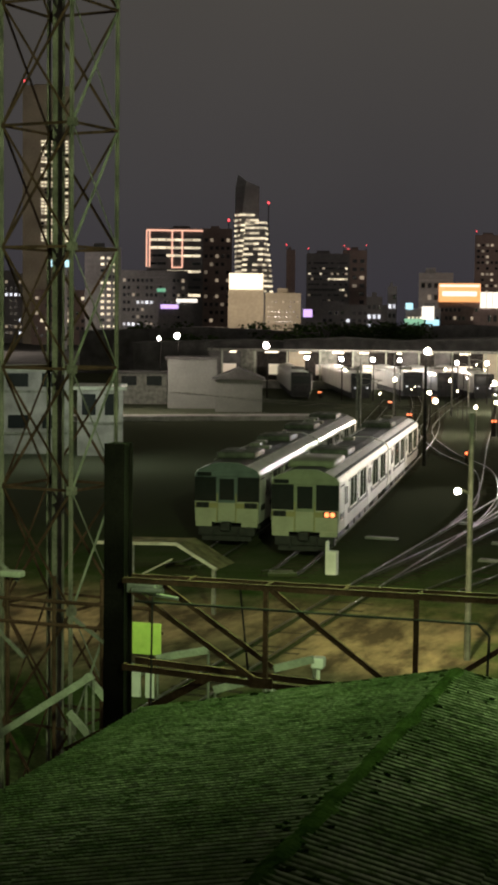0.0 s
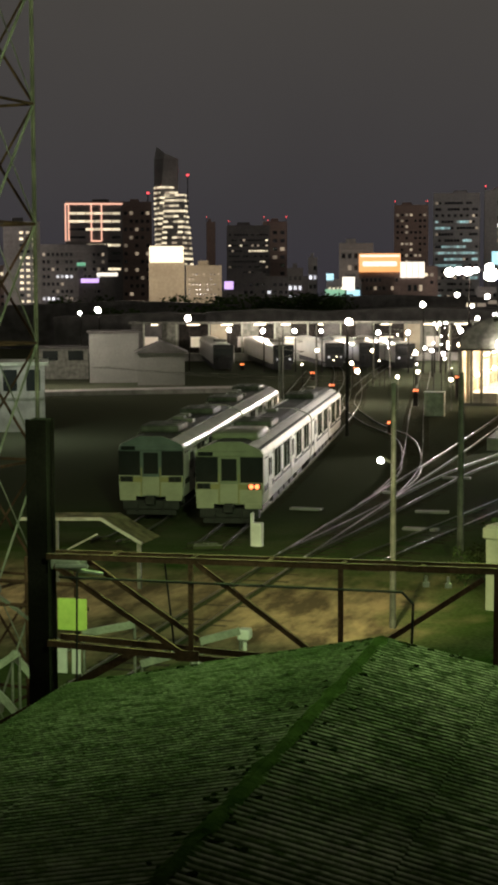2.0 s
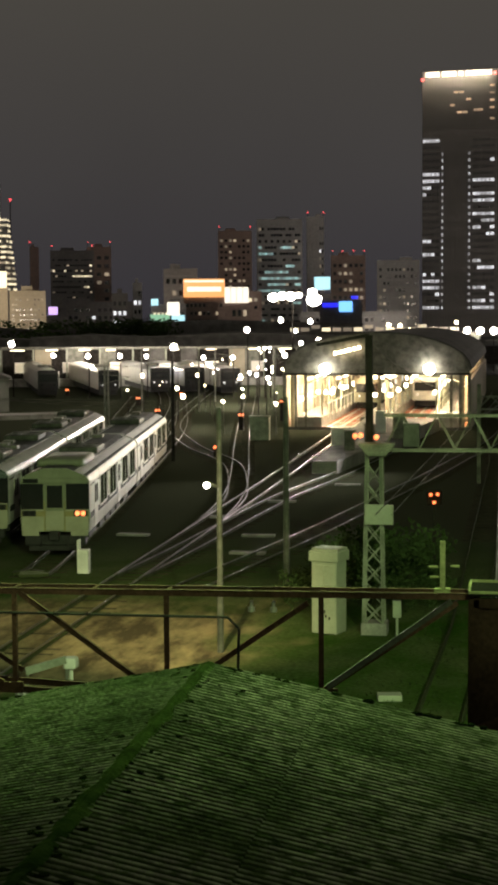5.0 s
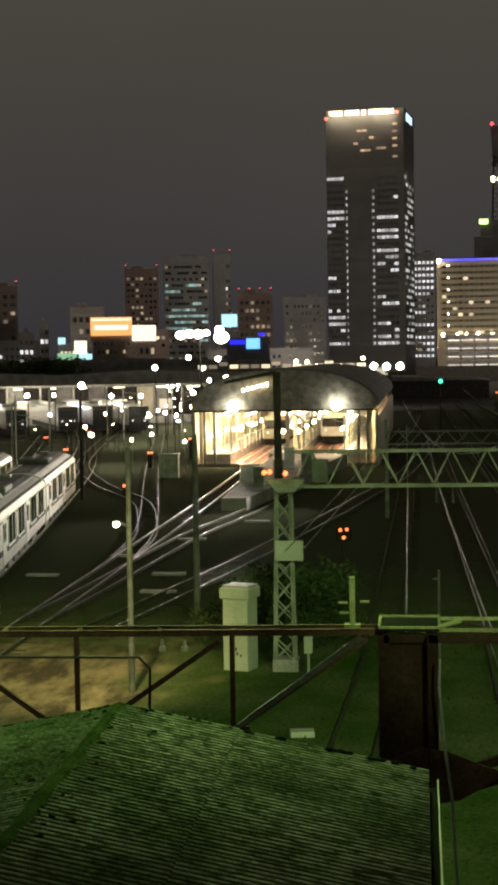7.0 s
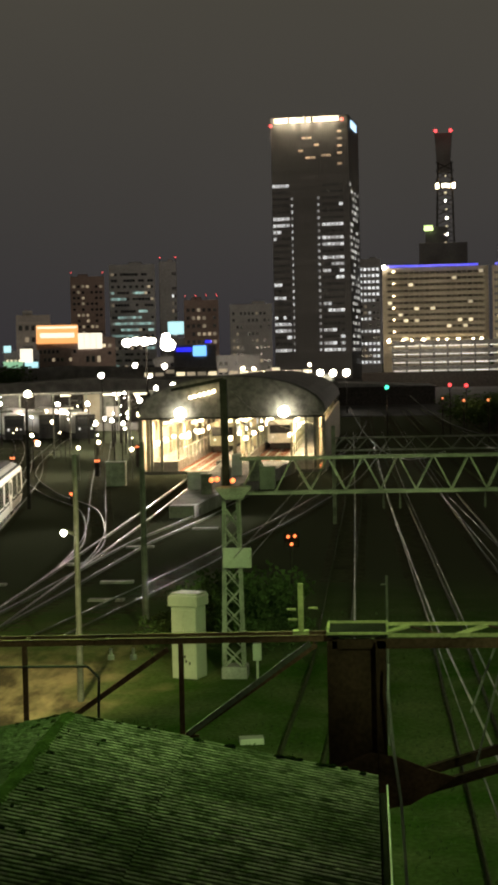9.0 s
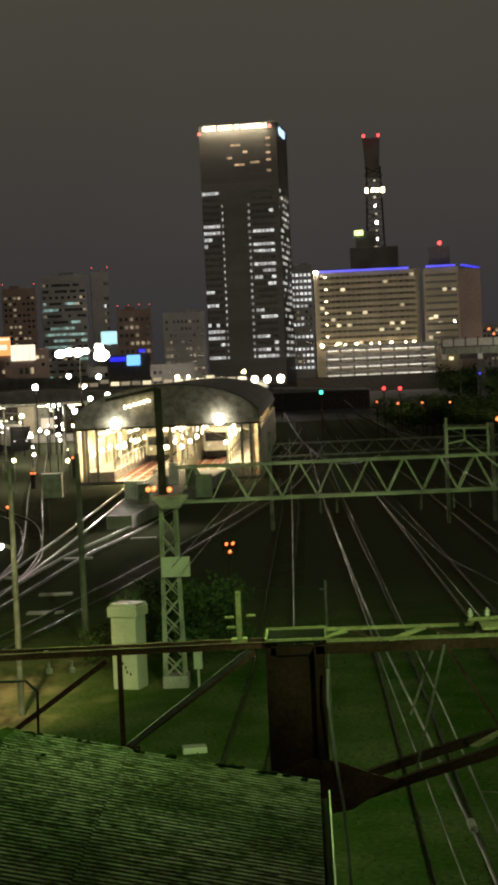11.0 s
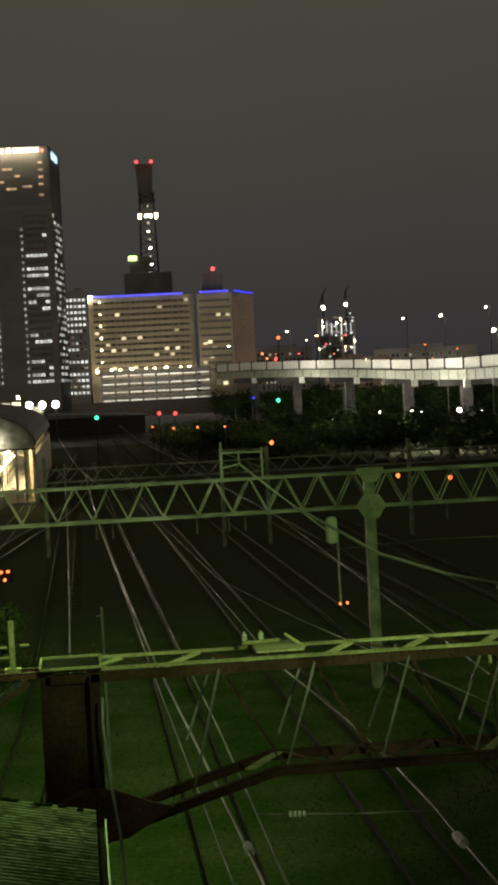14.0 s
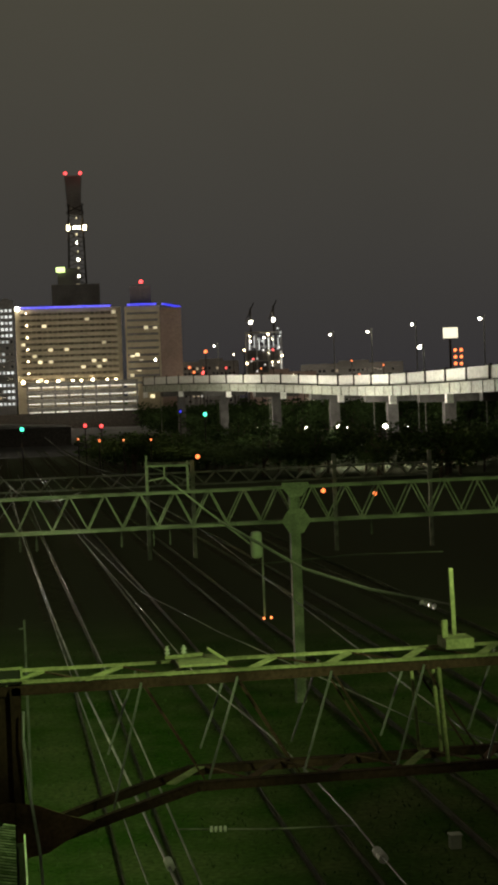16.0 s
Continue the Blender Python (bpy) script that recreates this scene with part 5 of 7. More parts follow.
# ---- tall lattice tower ----
def radio_tower():
    t = thing("lattice_tower", pose(-13.67, 28.93, 0, 0, 0, -8.6), "tall square lattice steel tower, braces of the lit face made pale", "tower")
    s, top, bay = 0.8175, 26.0, 2.36
    corners = ((-s, -s), (s, -s), (s, s), (-s, s))
    for x, y in corners:
        bm = B(); angle(bm, (x, y, -0.2), (x, y, top), 0.060, 0.016)
        part("leg", bm, M_TOWER, t)
    k, z = 0, -0.85
    while z < top - 1:
        for i in range(4):
            (x0, y0), (x1, y1) = corners[i], corners[(i + 1) % 4]
            out = Vector(((x0 + x1) / 2, (y0 + y1) / 2, 0)).normalized()
            a, b = ((x0, y0), (x1, y1))
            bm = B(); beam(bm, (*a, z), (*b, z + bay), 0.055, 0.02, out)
            # face 1 is the lit side: its light is put in as paler grey
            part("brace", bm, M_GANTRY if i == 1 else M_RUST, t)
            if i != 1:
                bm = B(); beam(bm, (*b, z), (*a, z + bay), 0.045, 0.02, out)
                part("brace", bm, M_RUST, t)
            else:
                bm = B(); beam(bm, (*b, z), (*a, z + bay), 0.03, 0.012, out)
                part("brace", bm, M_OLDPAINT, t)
            bm = B(); beam(bm, (*a, z + bay), (*b, z + bay), 0.055, 0.02, out)
            part("girt", bm, M_RUST, t)
        bm = B(); box(bm, (s, -s, z + bay), (0.15, 0.15, 0.16))
        part("joint_plate", bm, M_TOWER, t)
        z += bay
        k += 1
    bm = B(); box(bm, (-0.35, 0.45, top / 2), (0.22, 0.12, top))
    part("cable_tray", bm, M_TOWER, t, "dark cable ladder inside the tower")


radio_tower()


# ---- poles, cabinets and small things of the yard ----
def pole(x, y, z, r, material, label, arm=None, lamp_at=None, lamp_r=0.16, g=None, cat="lamp post", name="lamp_post", group=""):
    p = thing(name, pose(x, y, 0), label, cat, group)
    bm = B(); rod(bm, (0, 0, -0.25), (0, 0, z), r, r * 0.7, 10)
    part("pole", bm, material, p)
    if lamp_at:
        lx, ly, lz = (lamp_at[0] - x, lamp_at[1] - y, lamp_at[2])
        bm = B(); rod(bm, (0, 0, min(z, lz) - 0.1), (lx, ly, lz + lamp_r), r * 0.5)
        part("arm", bm, material, p)
        bm = B(); rod(bm, (lx, ly + lamp_r * 0.5, lz + lamp_r * 0.9), (lx, ly + lamp_r * 0.5, lz + lamp_r * 1.15), lamp_r * 0.7, lamp_r * 0.4, 12)
        hd = part("lamp_head", bm, M_DARKSTEEL, p)
        bm = B(); ball(bm, (lx, ly, lz), lamp_r, 2)
        part("bulb", bm, g or G_WHITE, hd, "glaring lamp bulb")
    return p


pole(-8.44, 45.5, 7.0, 0.10, M_DULLGALV, "slim concrete lamp post with one glaring lamp", lamp_at=(-8.76, 45.2, 4.75), lamp_r=0.095)
pole(-8.0, 56.2, 6.8, 0.13, M_DULLGALV, "dark bare steel pole beside the tracks", cat="pole", name="steel_pole")
pole(-23.42, 108.4, 7.9, 0.13, M_DARKSTEEL, "dark tall yard lamp post", lamp_at=(-23.25, 108.1, 7.75), lamp_r=0.24, g=G_WHITE)
for x, y, z in ((-24.7, 135, 2.6), (-23.8, 140, 2.8), (-20.1, 135, 2.4)):
    pole(x, y, z + 0.1, 0.05, M_OLDPAINT, "short yard lamp with a warm bulb", lamp_at=(x, y - 0.2, z), lamp_r=0.16, g=G_WARM, group="short yard lamps")
pole(-5.0, 62.0, 4.6, 0.07, M_OLDPAINT, "slim signal mast with orange lamps", lamp_at=(-5.0, 61.8, 4.6), lamp_r=0.09, g=G_ORANGE, cat="signal", name="signal_mast")


def yard_cabinet():
    c = thing("signal_cabinet", pose(-5.62, 48.9, 0, 0, 0, -20), "pale green-lit signal cabinet with an overhanging lid", "cabinet")
    bm = B(); box(bm, (0, 0, 0.95), (0.86, 0.72, 2.3), bevel=0.03)
    part("body", bm, M_CABINET, c)
    bm = B(); box(bm, (0, 0, 2.22), (1.02, 0.86, 0.34), bevel=0.04); box(bm, (0, 0.05, 2.42), (0.9, 0.74, 0.08), bevel=0.02)
    part("lid", bm, M_CABINET, c)
    bm = B(); box(bm, (-0.20, -0.37, 1.0), (0.40, 0.02, 1.9), bevel=0.006)
    d = part("door", bm, M_CABINET, c)
    bm = B(); box(bm, (0.12, -0.39, 1.0), (0.03, 0.03, 0.16))
    part("handle", bm, M_DARKSTEEL, d)
    bm = B(); box(bm, (0.22, -0.37, 1.0), (0.40, 0.02, 1.9), bevel=0.006)
    part("door", bm, M_CABINET, c)
    for k, (dx, dz) in enumerate(((-0.06, 0.62), (0.04, 0.5), (0.08, 0.36), (0.2, 0.3))):
        bm = B(); box(bm, (dx, -0.385, dz), (0.05, 0.012, 0.09))
        part("notice_bar", bm, M_DARKSTEEL, c)


yard_cabinet()
bm = B(); box(bm, (0, 0, 0.45), (0.42, 0.35, 0.95), bevel=0.02); box(bm, (-0.2, 0, 0.65), (0.08, 0.3, 1.3), bevel=0.01)
solo("trackside_box", bm, M_WHITE, "white trackside equipment box on the ground", "box", m=pose(-16.4, 59.4, -0.22))
bm = B(); box(bm, (0, 0, 0.7), (0.26, 0.2, 0.52), bevel=0.02); rod(bm, (0, 0, -0.2), (0, 0, 0.5), 0.04)
solo("trackside_box", bm, M_CABINET, "small pale junction box on a stake", "box", m=pose(-3.45, 48.2, 0))
bm = B(); box(bm, (0, 0, 0.0), (0.62, 0.42, 0.16), bevel=0.02)
solo("ground_slab", bm, M_CABINET, "pale concrete slab lying in the grass", "slab", m=pose(-3.07, 40.3, -0.14, 0, 0, 8))
bm = B(); box(bm, (0, 0, 0.13), (0.24, 0.22, 0.28), bevel=0.02); box(bm, (0, 0, 0.29), (0.28, 0.26, 0.04), bevel=0.01)
solo("trackside_box", bm, M_CABINET, "small pale box on the ground between the tracks", "box", m=pose(9.21, 32.39, -0.22))
bm = B(); rod(bm, (0, 0, -0.22), (0, 0, 4.11), 0.04, 0.03, 8); beam(bm, (-0.14, 0, 3.89), (0.02, 0, 3.89), 0.03, 0.03)
solo("marker_stake", bm, M_DULLGALV, "slim grey stake standing beside the tracks", "marker", m=pose(0.45, 40.0, 0))
sig = thing("dwarf_signal", pose(-3.0, 61.9, 0), "dwarf track signal with two orange lamps", "signal")
bm = B(); rod(bm, (0, 0, -0.2), (0, 0, 2.3), 0.06); part("stem", bm, M_DARKSTEEL, sig)
bm = B(); box(bm, (0, 0.1, 2.6), (0.62, 0.16, 0.62), bevel=0.08); part("signal_back", bm, M_DARKSTEEL, sig)
for x, z in ((-0.13, 2.72), (0.13, 2.74), (0.0, 2.42)):
    bm = B(); ball(bm, (x, -0.02, z), 0.075, 1); part("signal_lamp", bm, G_ORANGE, sig, "glowing orange lamp")

# low shelter frame, panels and pipes behind the left end of the roof
sh = thing("low_shelter", pose(-19.4, 50.0, 0), "low pale metal shelter with a sloping roof edge", "shelter")
bm = B()
v = [bm.verts.new(p) for p in ((-2.6, -0.6, 2.0), (0.35, -0.6, 2.1), (1.8, -0.6, 1.32), (1.8, 1.2, 1.32), (0.35, 1.2, 2.1), (-2.6, 1.2, 2.0))]
bm.faces.new((v[0], v[1], v[4], v[5])); bm.faces.new((v[1], v[2], v[3], v[4]))
bmesh.ops.solidify(bm, geom=list(bm.faces), thickness=0.05)
part("roof_sheet", bm, M_OLIVE, sh, "mossy dull green roof sheet")
bm = B(); beam(bm, (-2.6, -0.64, 2.02), (0.35, -0.64, 2.12), 0.09, 0.10); beam(bm, (0.35, -0.64, 2.12), (1.8, -0.64, 1.34), 0.09, 0.10)
part("roof_edge", bm, M_LIGHTPAINT, sh, "pale green roof edge")
for x, z in ((-1.3, 2.0), (1.65, 1.35)):
    bm = B(); beam(bm, (x, -0.5, -0.2), (x, -0.5, z), 0.12, 0.12); part("post", bm, M_OLDPAINT, sh)
bm = B(); beam(bm, (-1.4, -0.6, 0.75), (0.2, -0.6, 1.6), 0.05, 0.05); beam(bm, (-1.4, -0.6, 0.75), (-1.3, -0.6, 0.6), 0.05, 0.05); part("strut", bm, M_LIGHTPAINT, sh)
pb = thing("meter_board", pose(-8.14, 20.0, 0), "bright yellow-green board on a post with white plates", "board")
bm = B(); box(bm, (0, 0, 5.18), (0.42, 0.05, 0.44), bevel=0.01); part("board", bm, mat("yellow_green_board", (0.55, 0.72, 0.16), 0.6, 0, 0.15, 2, 20, 0.1), pb)
for x, w in ((-0.16, 0.14), (0.05, 0.12)):
    bm = B(); box(bm, (x, 0, 4.53), (w, 0.04, 0.34)); part("plate", bm, M_WHITE, pb)
bm = B(); rod(bm, (0.06, 0.05, -0.2), (0.06, 0.05, 5.4), 0.035); part("post", bm, M_DARKSTEEL, pb)
for a, b in (((-10.9, 20.0, 3.3), (-8.95, 20.0, 4.60)), ((-7.15, 20.0, 4.55), (-6.45, 20.0, 4.78)), ((-6.30, 20.0, 4.91), (-5.76, 20.0, 5.08)), ((-7.99, 20.0, 4.92), (-7.25, 20.0, 5.09)), ((-9.15, 20.2, 4.55), (-8.55, 20.2, 3.95)), ((-9.4, 20.2, 4.0), (-9.1, 20.2, 3.7))):
    bm = B(); beam(bm, a, b, 0.05, 0.10)
    fr = solo("pipe_rail", bm, M_LIGHTPAINT, "pale flat rail on thin stakes behind the roof", "railing", "pale rails")
    bm = B()
    for q in (a, b):
        rod(bm, (q[0], q[1] + 0.03, -0.2), (q[0], q[1] + 0.03, q[2] - 0.02), 0.02, n=6)
    part("stake", bm, M_OLDPAINT, fr)
bm = B(); box(bm, (0, 0, 0), (0.17, 0.2, 0.15), bevel=0.03); rod(bm, (0, 0, -0.1), (0, 0, -5.2), 0.03)
solo("junction_box", bm, M_WHITE, "white junction box at the rail end", "box", m=pose(-5.72, 20.1, 5.02))
pf = thing("pipe_fence", pose(-10.4, 22.0, 0), "brown pipe fence with bent struts behind the post", "fence")
for z in (5.22, 4.86):
    bm = B(); rod(bm, (-1.8, 0, z), (1.7, 0, z - 0.02), 0.03); part("rail", bm, M_RUST, pf)
for x in (-1.7, -0.9, -0.1, 0.7, 1.5):
    bm = B(); rod(bm, (x, 0.02, -0.2), (x, 0.02, 5.6), 0.035); part("post", bm, M_RUST, pf)
for a, b in (((-1.6, 0, 5.2), (-0.6, 0, 4.3)), ((0.2, 0, 5.0), (1.4, 0, 4.2)), ((-1.2, 0, 5.9), (-0.7, 0, 5.5))):
    bm = B(); beam(bm, a, b, 0.05, 0.05); part("strut", bm, M_OLDPAINT, pf)
bm = B(); box(bm, (-0.75, -0.1, 5.62), (0.36, 0.2, 0.10), bevel=0.03); part("lamp_hood", bm, M_LIGHTPAINT, pf, "pale tilted lamp hood")
for x in (-6.5, -6.25):
    bm = B(); box(bm, (0, 0, 2.3), (0.14, 0.05, 4.9)); solo("stake_plate", bm, M_WHITE, "white marker plate behind the roof", "marker", "white plates", m=pose(x, 20.4, -0.2))
bm = B(); angle(bm, (-6.6, 14.1, 5.30), (-5.10, 14.1, 6.16), 0.07)
solo("steel_prop", bm, M_RUST, "rusty steel prop leaning on the gantry", "prop")


# ---- tracks ----
sl = B(); box(sl, (0, 0, 0), (2.0, 0.2, 0.10), bevel=0.01)
SLEEPER = mesh("sleeper", sl, M_SLEEPER)
M_RUSTRAIL = mat("dull_rail", (0.055, 0.068, 0.030), 0.9, 0.0, 0.3, 3.0, 30, 0.1, spec=0.05)
M_DIMRAIL = mat("worn_rail", (0.135, 0.128, 0.112), 0.4, 0.7, 0.3, 3.0, 30, 0.1)
def track(pts, sleepers=True, shine=M_RAIL, smooth=0):
    ob = thing("railway_track", pose(0, 0, -0.2), "railway track with worn shiny rails on dark sleepers", "track", "yard tracks", "structure")
    pts = [Vector((x, y, 0)) for x, y in pts]
    if smooth:
        q, out = [pts[0] * 2 - pts[1]] + pts + [pts[-1] * 2 - pts[-2]], []
        for a, b, c, d in zip(q, q[1:], q[2:], q[3:]):
            for k in range(smooth):
                u = k / smooth
                out.append(0.5 * (2 * b + (c - a) * u + (2 * a - 5 * b + 4 * c - d) * u * u + (3 * b - a - 3 * c + d) * u ** 3))
        pts = out + [pts[-1]]
    for s in (-0.56, 0.56):
        bm, foot = B(), B()
        prev = None
        for i, p in enumerate(pts):
            d = (pts[min(i + 1, len(pts) - 1)] - pts[max(i - 1, 0)]).normalized()
            o = p + Vector((d.y, -d.x, 0)) * s
            if prev is not None:
                beam(bm, prev + Vector((0, 0, 0.17)), o + Vector((0, 0, 0.17)), 0.045, 0.045)
                beam(foot, prev + Vector((0, 0, 0.10)), o + Vector((0, 0, 0.10)), 0.02, 0.09)
                beam(foot, prev + Vector((0, 0, 0.045)), o + Vector((0, 0, 0.045)), 0.075, 0.03)
            prev = o
        rl = part("rail", bm, shine, ob)
        part("rail_foot", foot, M_RUSTRAIL, rl)
    if sleepers:
        verts, faces = [], []
        for a, b in zip(pts, pts[1:]):
            n = int((b - a).length / 0.75)
            d = (b - a).normalized()
            sd = Vector((d.y, -d.x, 0))
            for k in range(n):
                c = a + d * (k * 0.75)
                if shine is M_RUSTRAIL and c.y < 70:
                    continue  # buried in the ballast
                if 34 < c.y < 62 and shine is M_RAIL:
                    o = piece("sleeper", SLEEPER, ob, Matrix.Translation(c + Vector((0, 0, -0.055 - (rnd.uniform(0.0, 0.05) if c.x < -6 else 0.0)))) @ Matrix.Rotation(math.atan2(-d.x, d.y), 4, "Z"))
                    continue
                q = len(verts)
                for dz in (-0.09, -0.01):
                    for u, w in ((-1, -0.1), (1, -0.1), (1, 0.1), (-1, 0.1)):
                        verts.append(tuple(c + sd * u * 1.0 + d * w + Vector((0, 0, dz))))
                faces += [(q + 4, q + 5, q + 6, q + 7), (q, q + 1, q + 5, q + 4), (q + 1, q + 2, q + 6, q + 5), (q + 2, q + 3, q + 7, q + 6), (q + 3, q, q + 4, q + 7)]
        me = bpy.data.meshes.new("sleepers")
        me.from_pydata(verts, [], faces)
        me.materials.append(M_SLEEPER)
        o = new("sleepers", me)
        o.parent = ob
        tagged(o, kind="stuff")


def arc(p, q, bend, n=10):
    p, q = Vector((*p, 0)), Vector((*q, 0))
    side = Vector(((q - p).y, -(q - p).x, 0)).normalized()
    return [tuple((p.lerp(q, k / n) + side * bend * 4 * (k / n) * (1 - k / n))[:2]) for k in range(n + 1)]


TRACK_B = [(-14.2, 58), (-13.6, 66), (-13.0, 76), (-12.3, 86), (-11.0, 96), (-9.8, 108), (-8.6, 130), (-8.6, 212)]
TRACK_C = [(-11.6, 55), (-10.4, 62), (-8.4, 74), (-6.6, 87), (-5.0, 98), (-3.8, 108), (-1.2, 130), (1.5, 180)]
track([(-14.25, 34), (-14.25, 100), (-14.6, 132), (-16, 175)])
track(TRACK_B, True, M_DIMRAIL, 5)
track(TRACK_C, True, M_DIMRAIL, 6)
track([(-2.3, 20), (-1.3, 50), (-1.0, 110), (-3.0, 200)], True, M_RUSTRAIL)
for x in (2.7, 6.5, 10.3, 14.2, 18.0):
    track([(x, 10), (x, 60), (x - 0.8, 120), (x - 2.5, 200), (x - 3.0, 320)], True, M_RUSTRAIL)
track([(-14.3, 74), (-15.0, 84), (-16.6, 96), (-22.2, 130), (-28.1, 168), (-33, 200)], True, M_DIMRAIL, 6)
track([(-14.25, 70), (-14.6, 82), (-16.0, 92), (-19.0, 106), (-24.4, 120), (-31, 144), (-37, 183), (-42, 222)], True, M_DIMRAIL, 6)
track([(-18.3, 58), (-18.45, 62.5), (-23.9, 103), (-30.0, 142), (-40, 190)], True, M_DIMRAIL, 5)
track([(-22.3, 58), (-22.45, 64), (-28.6, 104), (-38.0, 150), (-48, 200)], True, M_DIMRAIL, 5)
track(arc((-31, 130), (-54, 236), 2.0))
for p in ((-11.3, 70.4), (-10.9, 65.0), (-14.5, 77), (-17.0, 70), (-12.2, 84), (-9.6, 93), (-7.0, 62)):
    bm = B(); box(bm, (0, 0, 0.05), (1.5, 0.5, 0.10), bevel=0.02)
    solo("cable_cover", bm, M_CONCRETE, "pale flat cable cover between the tracks", "cable cover", "cable covers", m=pose(p[0], p[1], -0.2, 0, 0, rnd.uniform(-6, 6)))


# ---- overhead wires ----
def wire(pts, r, label="bright overhead wire above the tracks", sag=0.0, ins=()):
    bm = B()
    full = [Vector(pts[0])]
    for a, b in zip(pts, pts[1:]):
        a, b = Vector(a), Vector(b)
        n = 8 if sag else 1
        for k in range(1, n + 1):
            p = a.lerp(b, k / n)
            p.z -= sag * 4 * (k / n) * (1 - k / n)
            full.append(p)
    rings = []
    for i, p in enumerate(full):
        d = (full[min(i + 1, len(full) - 1)] - full[max(i - 1, 0)]).normalized()
        u = d.cross(Vector((0, 0, 1))).normalized()
        w = d.cross(u)
        rings.append([bm.verts.new(p + (u * math.cos(c) + w * math.sin(c)) * r) for c in (math.pi * j / 3 for j in range(6))])
    for a, b in zip(rings, rings[1:]):
        for j in range(6):
            bm.faces.new((a[j], a[(j + 1) % 6], b[(j + 1) % 6], b[j]))
    bm.faces.new(rings[0])
    bm.faces.new(rings[-1])
    bmesh.ops.recalc_face_normals(bm, faces=bm.faces)
    ob = solo("overhead_wire", bm, M_WIRE, label, "wire", "overhead wires")
    for x, y, z, s in ins:
        bm = B()
        a, b = Vector(pts[0]), Vector(pts[-1])
        d = (b - a).normalized()
        for k in range(4):
            c = Vector((x, y, z)) + d * (0.09 * s * k)
            rod(bm, c, c + d * 0.05 * s, 0.06 * s)
        part("insulator", bm, M_PORCELAIN, ob, "ribbed pale insulator")


wire([(1.50, 9.0, 5.3), (1.45, 13.5, 5.3), (1.33, 17.4, 5.3), (1.06, 25.7, 5.3), (0.63, 48, 5.3), (0.36, 79, 5.35)], 0.016, ins=((1.44, 14.2, 5.3, 0.7),))
wire([(1.36, 9.0, 5.05), (1.05, 26, 5.05), (0.74, 49, 4.9), (0.36, 79, 5.0)], 0.008)
wire([(1.66, 10, 5.3), (1.62, 19.6, 5.3), (1.53, 25.9, 5.3), (1.43, 34.3, 5.3), (1.24, 49.8, 5.3), (0.9, 95, 5.3)], 0.011)
wire([(3.34, 9.0, 5.3), (3.35, 14.1, 5.3), (3.36, 15.3, 5.3), (3.32, 17.2, 5.3), (3.22, 19.4, 5.3), (2.86, 24, 5.3), (2.76, 30, 5.3), (2.34, 49, 5.3), (2.0, 95, 5.3)], 0.010, ins=((3.36, 14.0, 5.28, 0.8),))
wire([(7.4, 14.5, 5.2), (5.2, 20, 5.25), (4.21, 25.6, 5.3), (3.81, 28, 5.3), (2.97, 34.5, 5.3), (2.5, 49, 5.3), (2.2, 95, 5.3)], 0.008)
wire([(-0.2, 22, 5.3), (-0.38, 49, 5.3), (-0.8, 95, 5.3)], 0.014)
wire([(-3.4, 40, 4.6), (-1.2, 95, 5.2)], 0.012)
wire([(-3.0, 40, 4.6), (-0.6, 95, 5.2)], 0.012)
wire([(5.6, 14, 5.2), (6.2, 49, 5.3), (5.6, 95, 5.3)], 0.012)
wire([(4.1, 30, 7.15), (5.73, 30, 6.14), (7.0, 30, 5.68), (8.6, 30, 5.28)], 0.033, "pale thick feeder cable sloping over the tracks", ins=((8.0, 30, 5.38, 1.0),))
wire([(1.64, 15.45, 5.3), (2.51, 15.2, 5.3), (3.36, 15.08, 5.3)], 0.008, "thin pale steady arm across the wires", ins=((1.95, 15.36, 5.3, 0.5),))
for x in (-4.3, -2.0):
    wire([(x, 49, 8.8 if x < -4 else 6.7), (x + 2.0, 95, 5.9)], 0.015, sag=0.9)
wire([(-1.0, 95, 6.8), (2.4, 49, 6.7)], 0.02, sag=1.3)
wire([(2.6, 95, 7.4), (7.0, 80, 5.6)], 0.02, sag=0.6)
wire([(7.6, 49, 4.2), (11.0, 49, 4.35), (13.8, 49, 4.3)], 0.02)
for k in range(4):
    wire([(-60 + 3 * k, 152 - 6 * k, 2.4 + 0.3 * k), (-24, 128 - 4 * k, 3.0)], 0.015, sag=0.25)

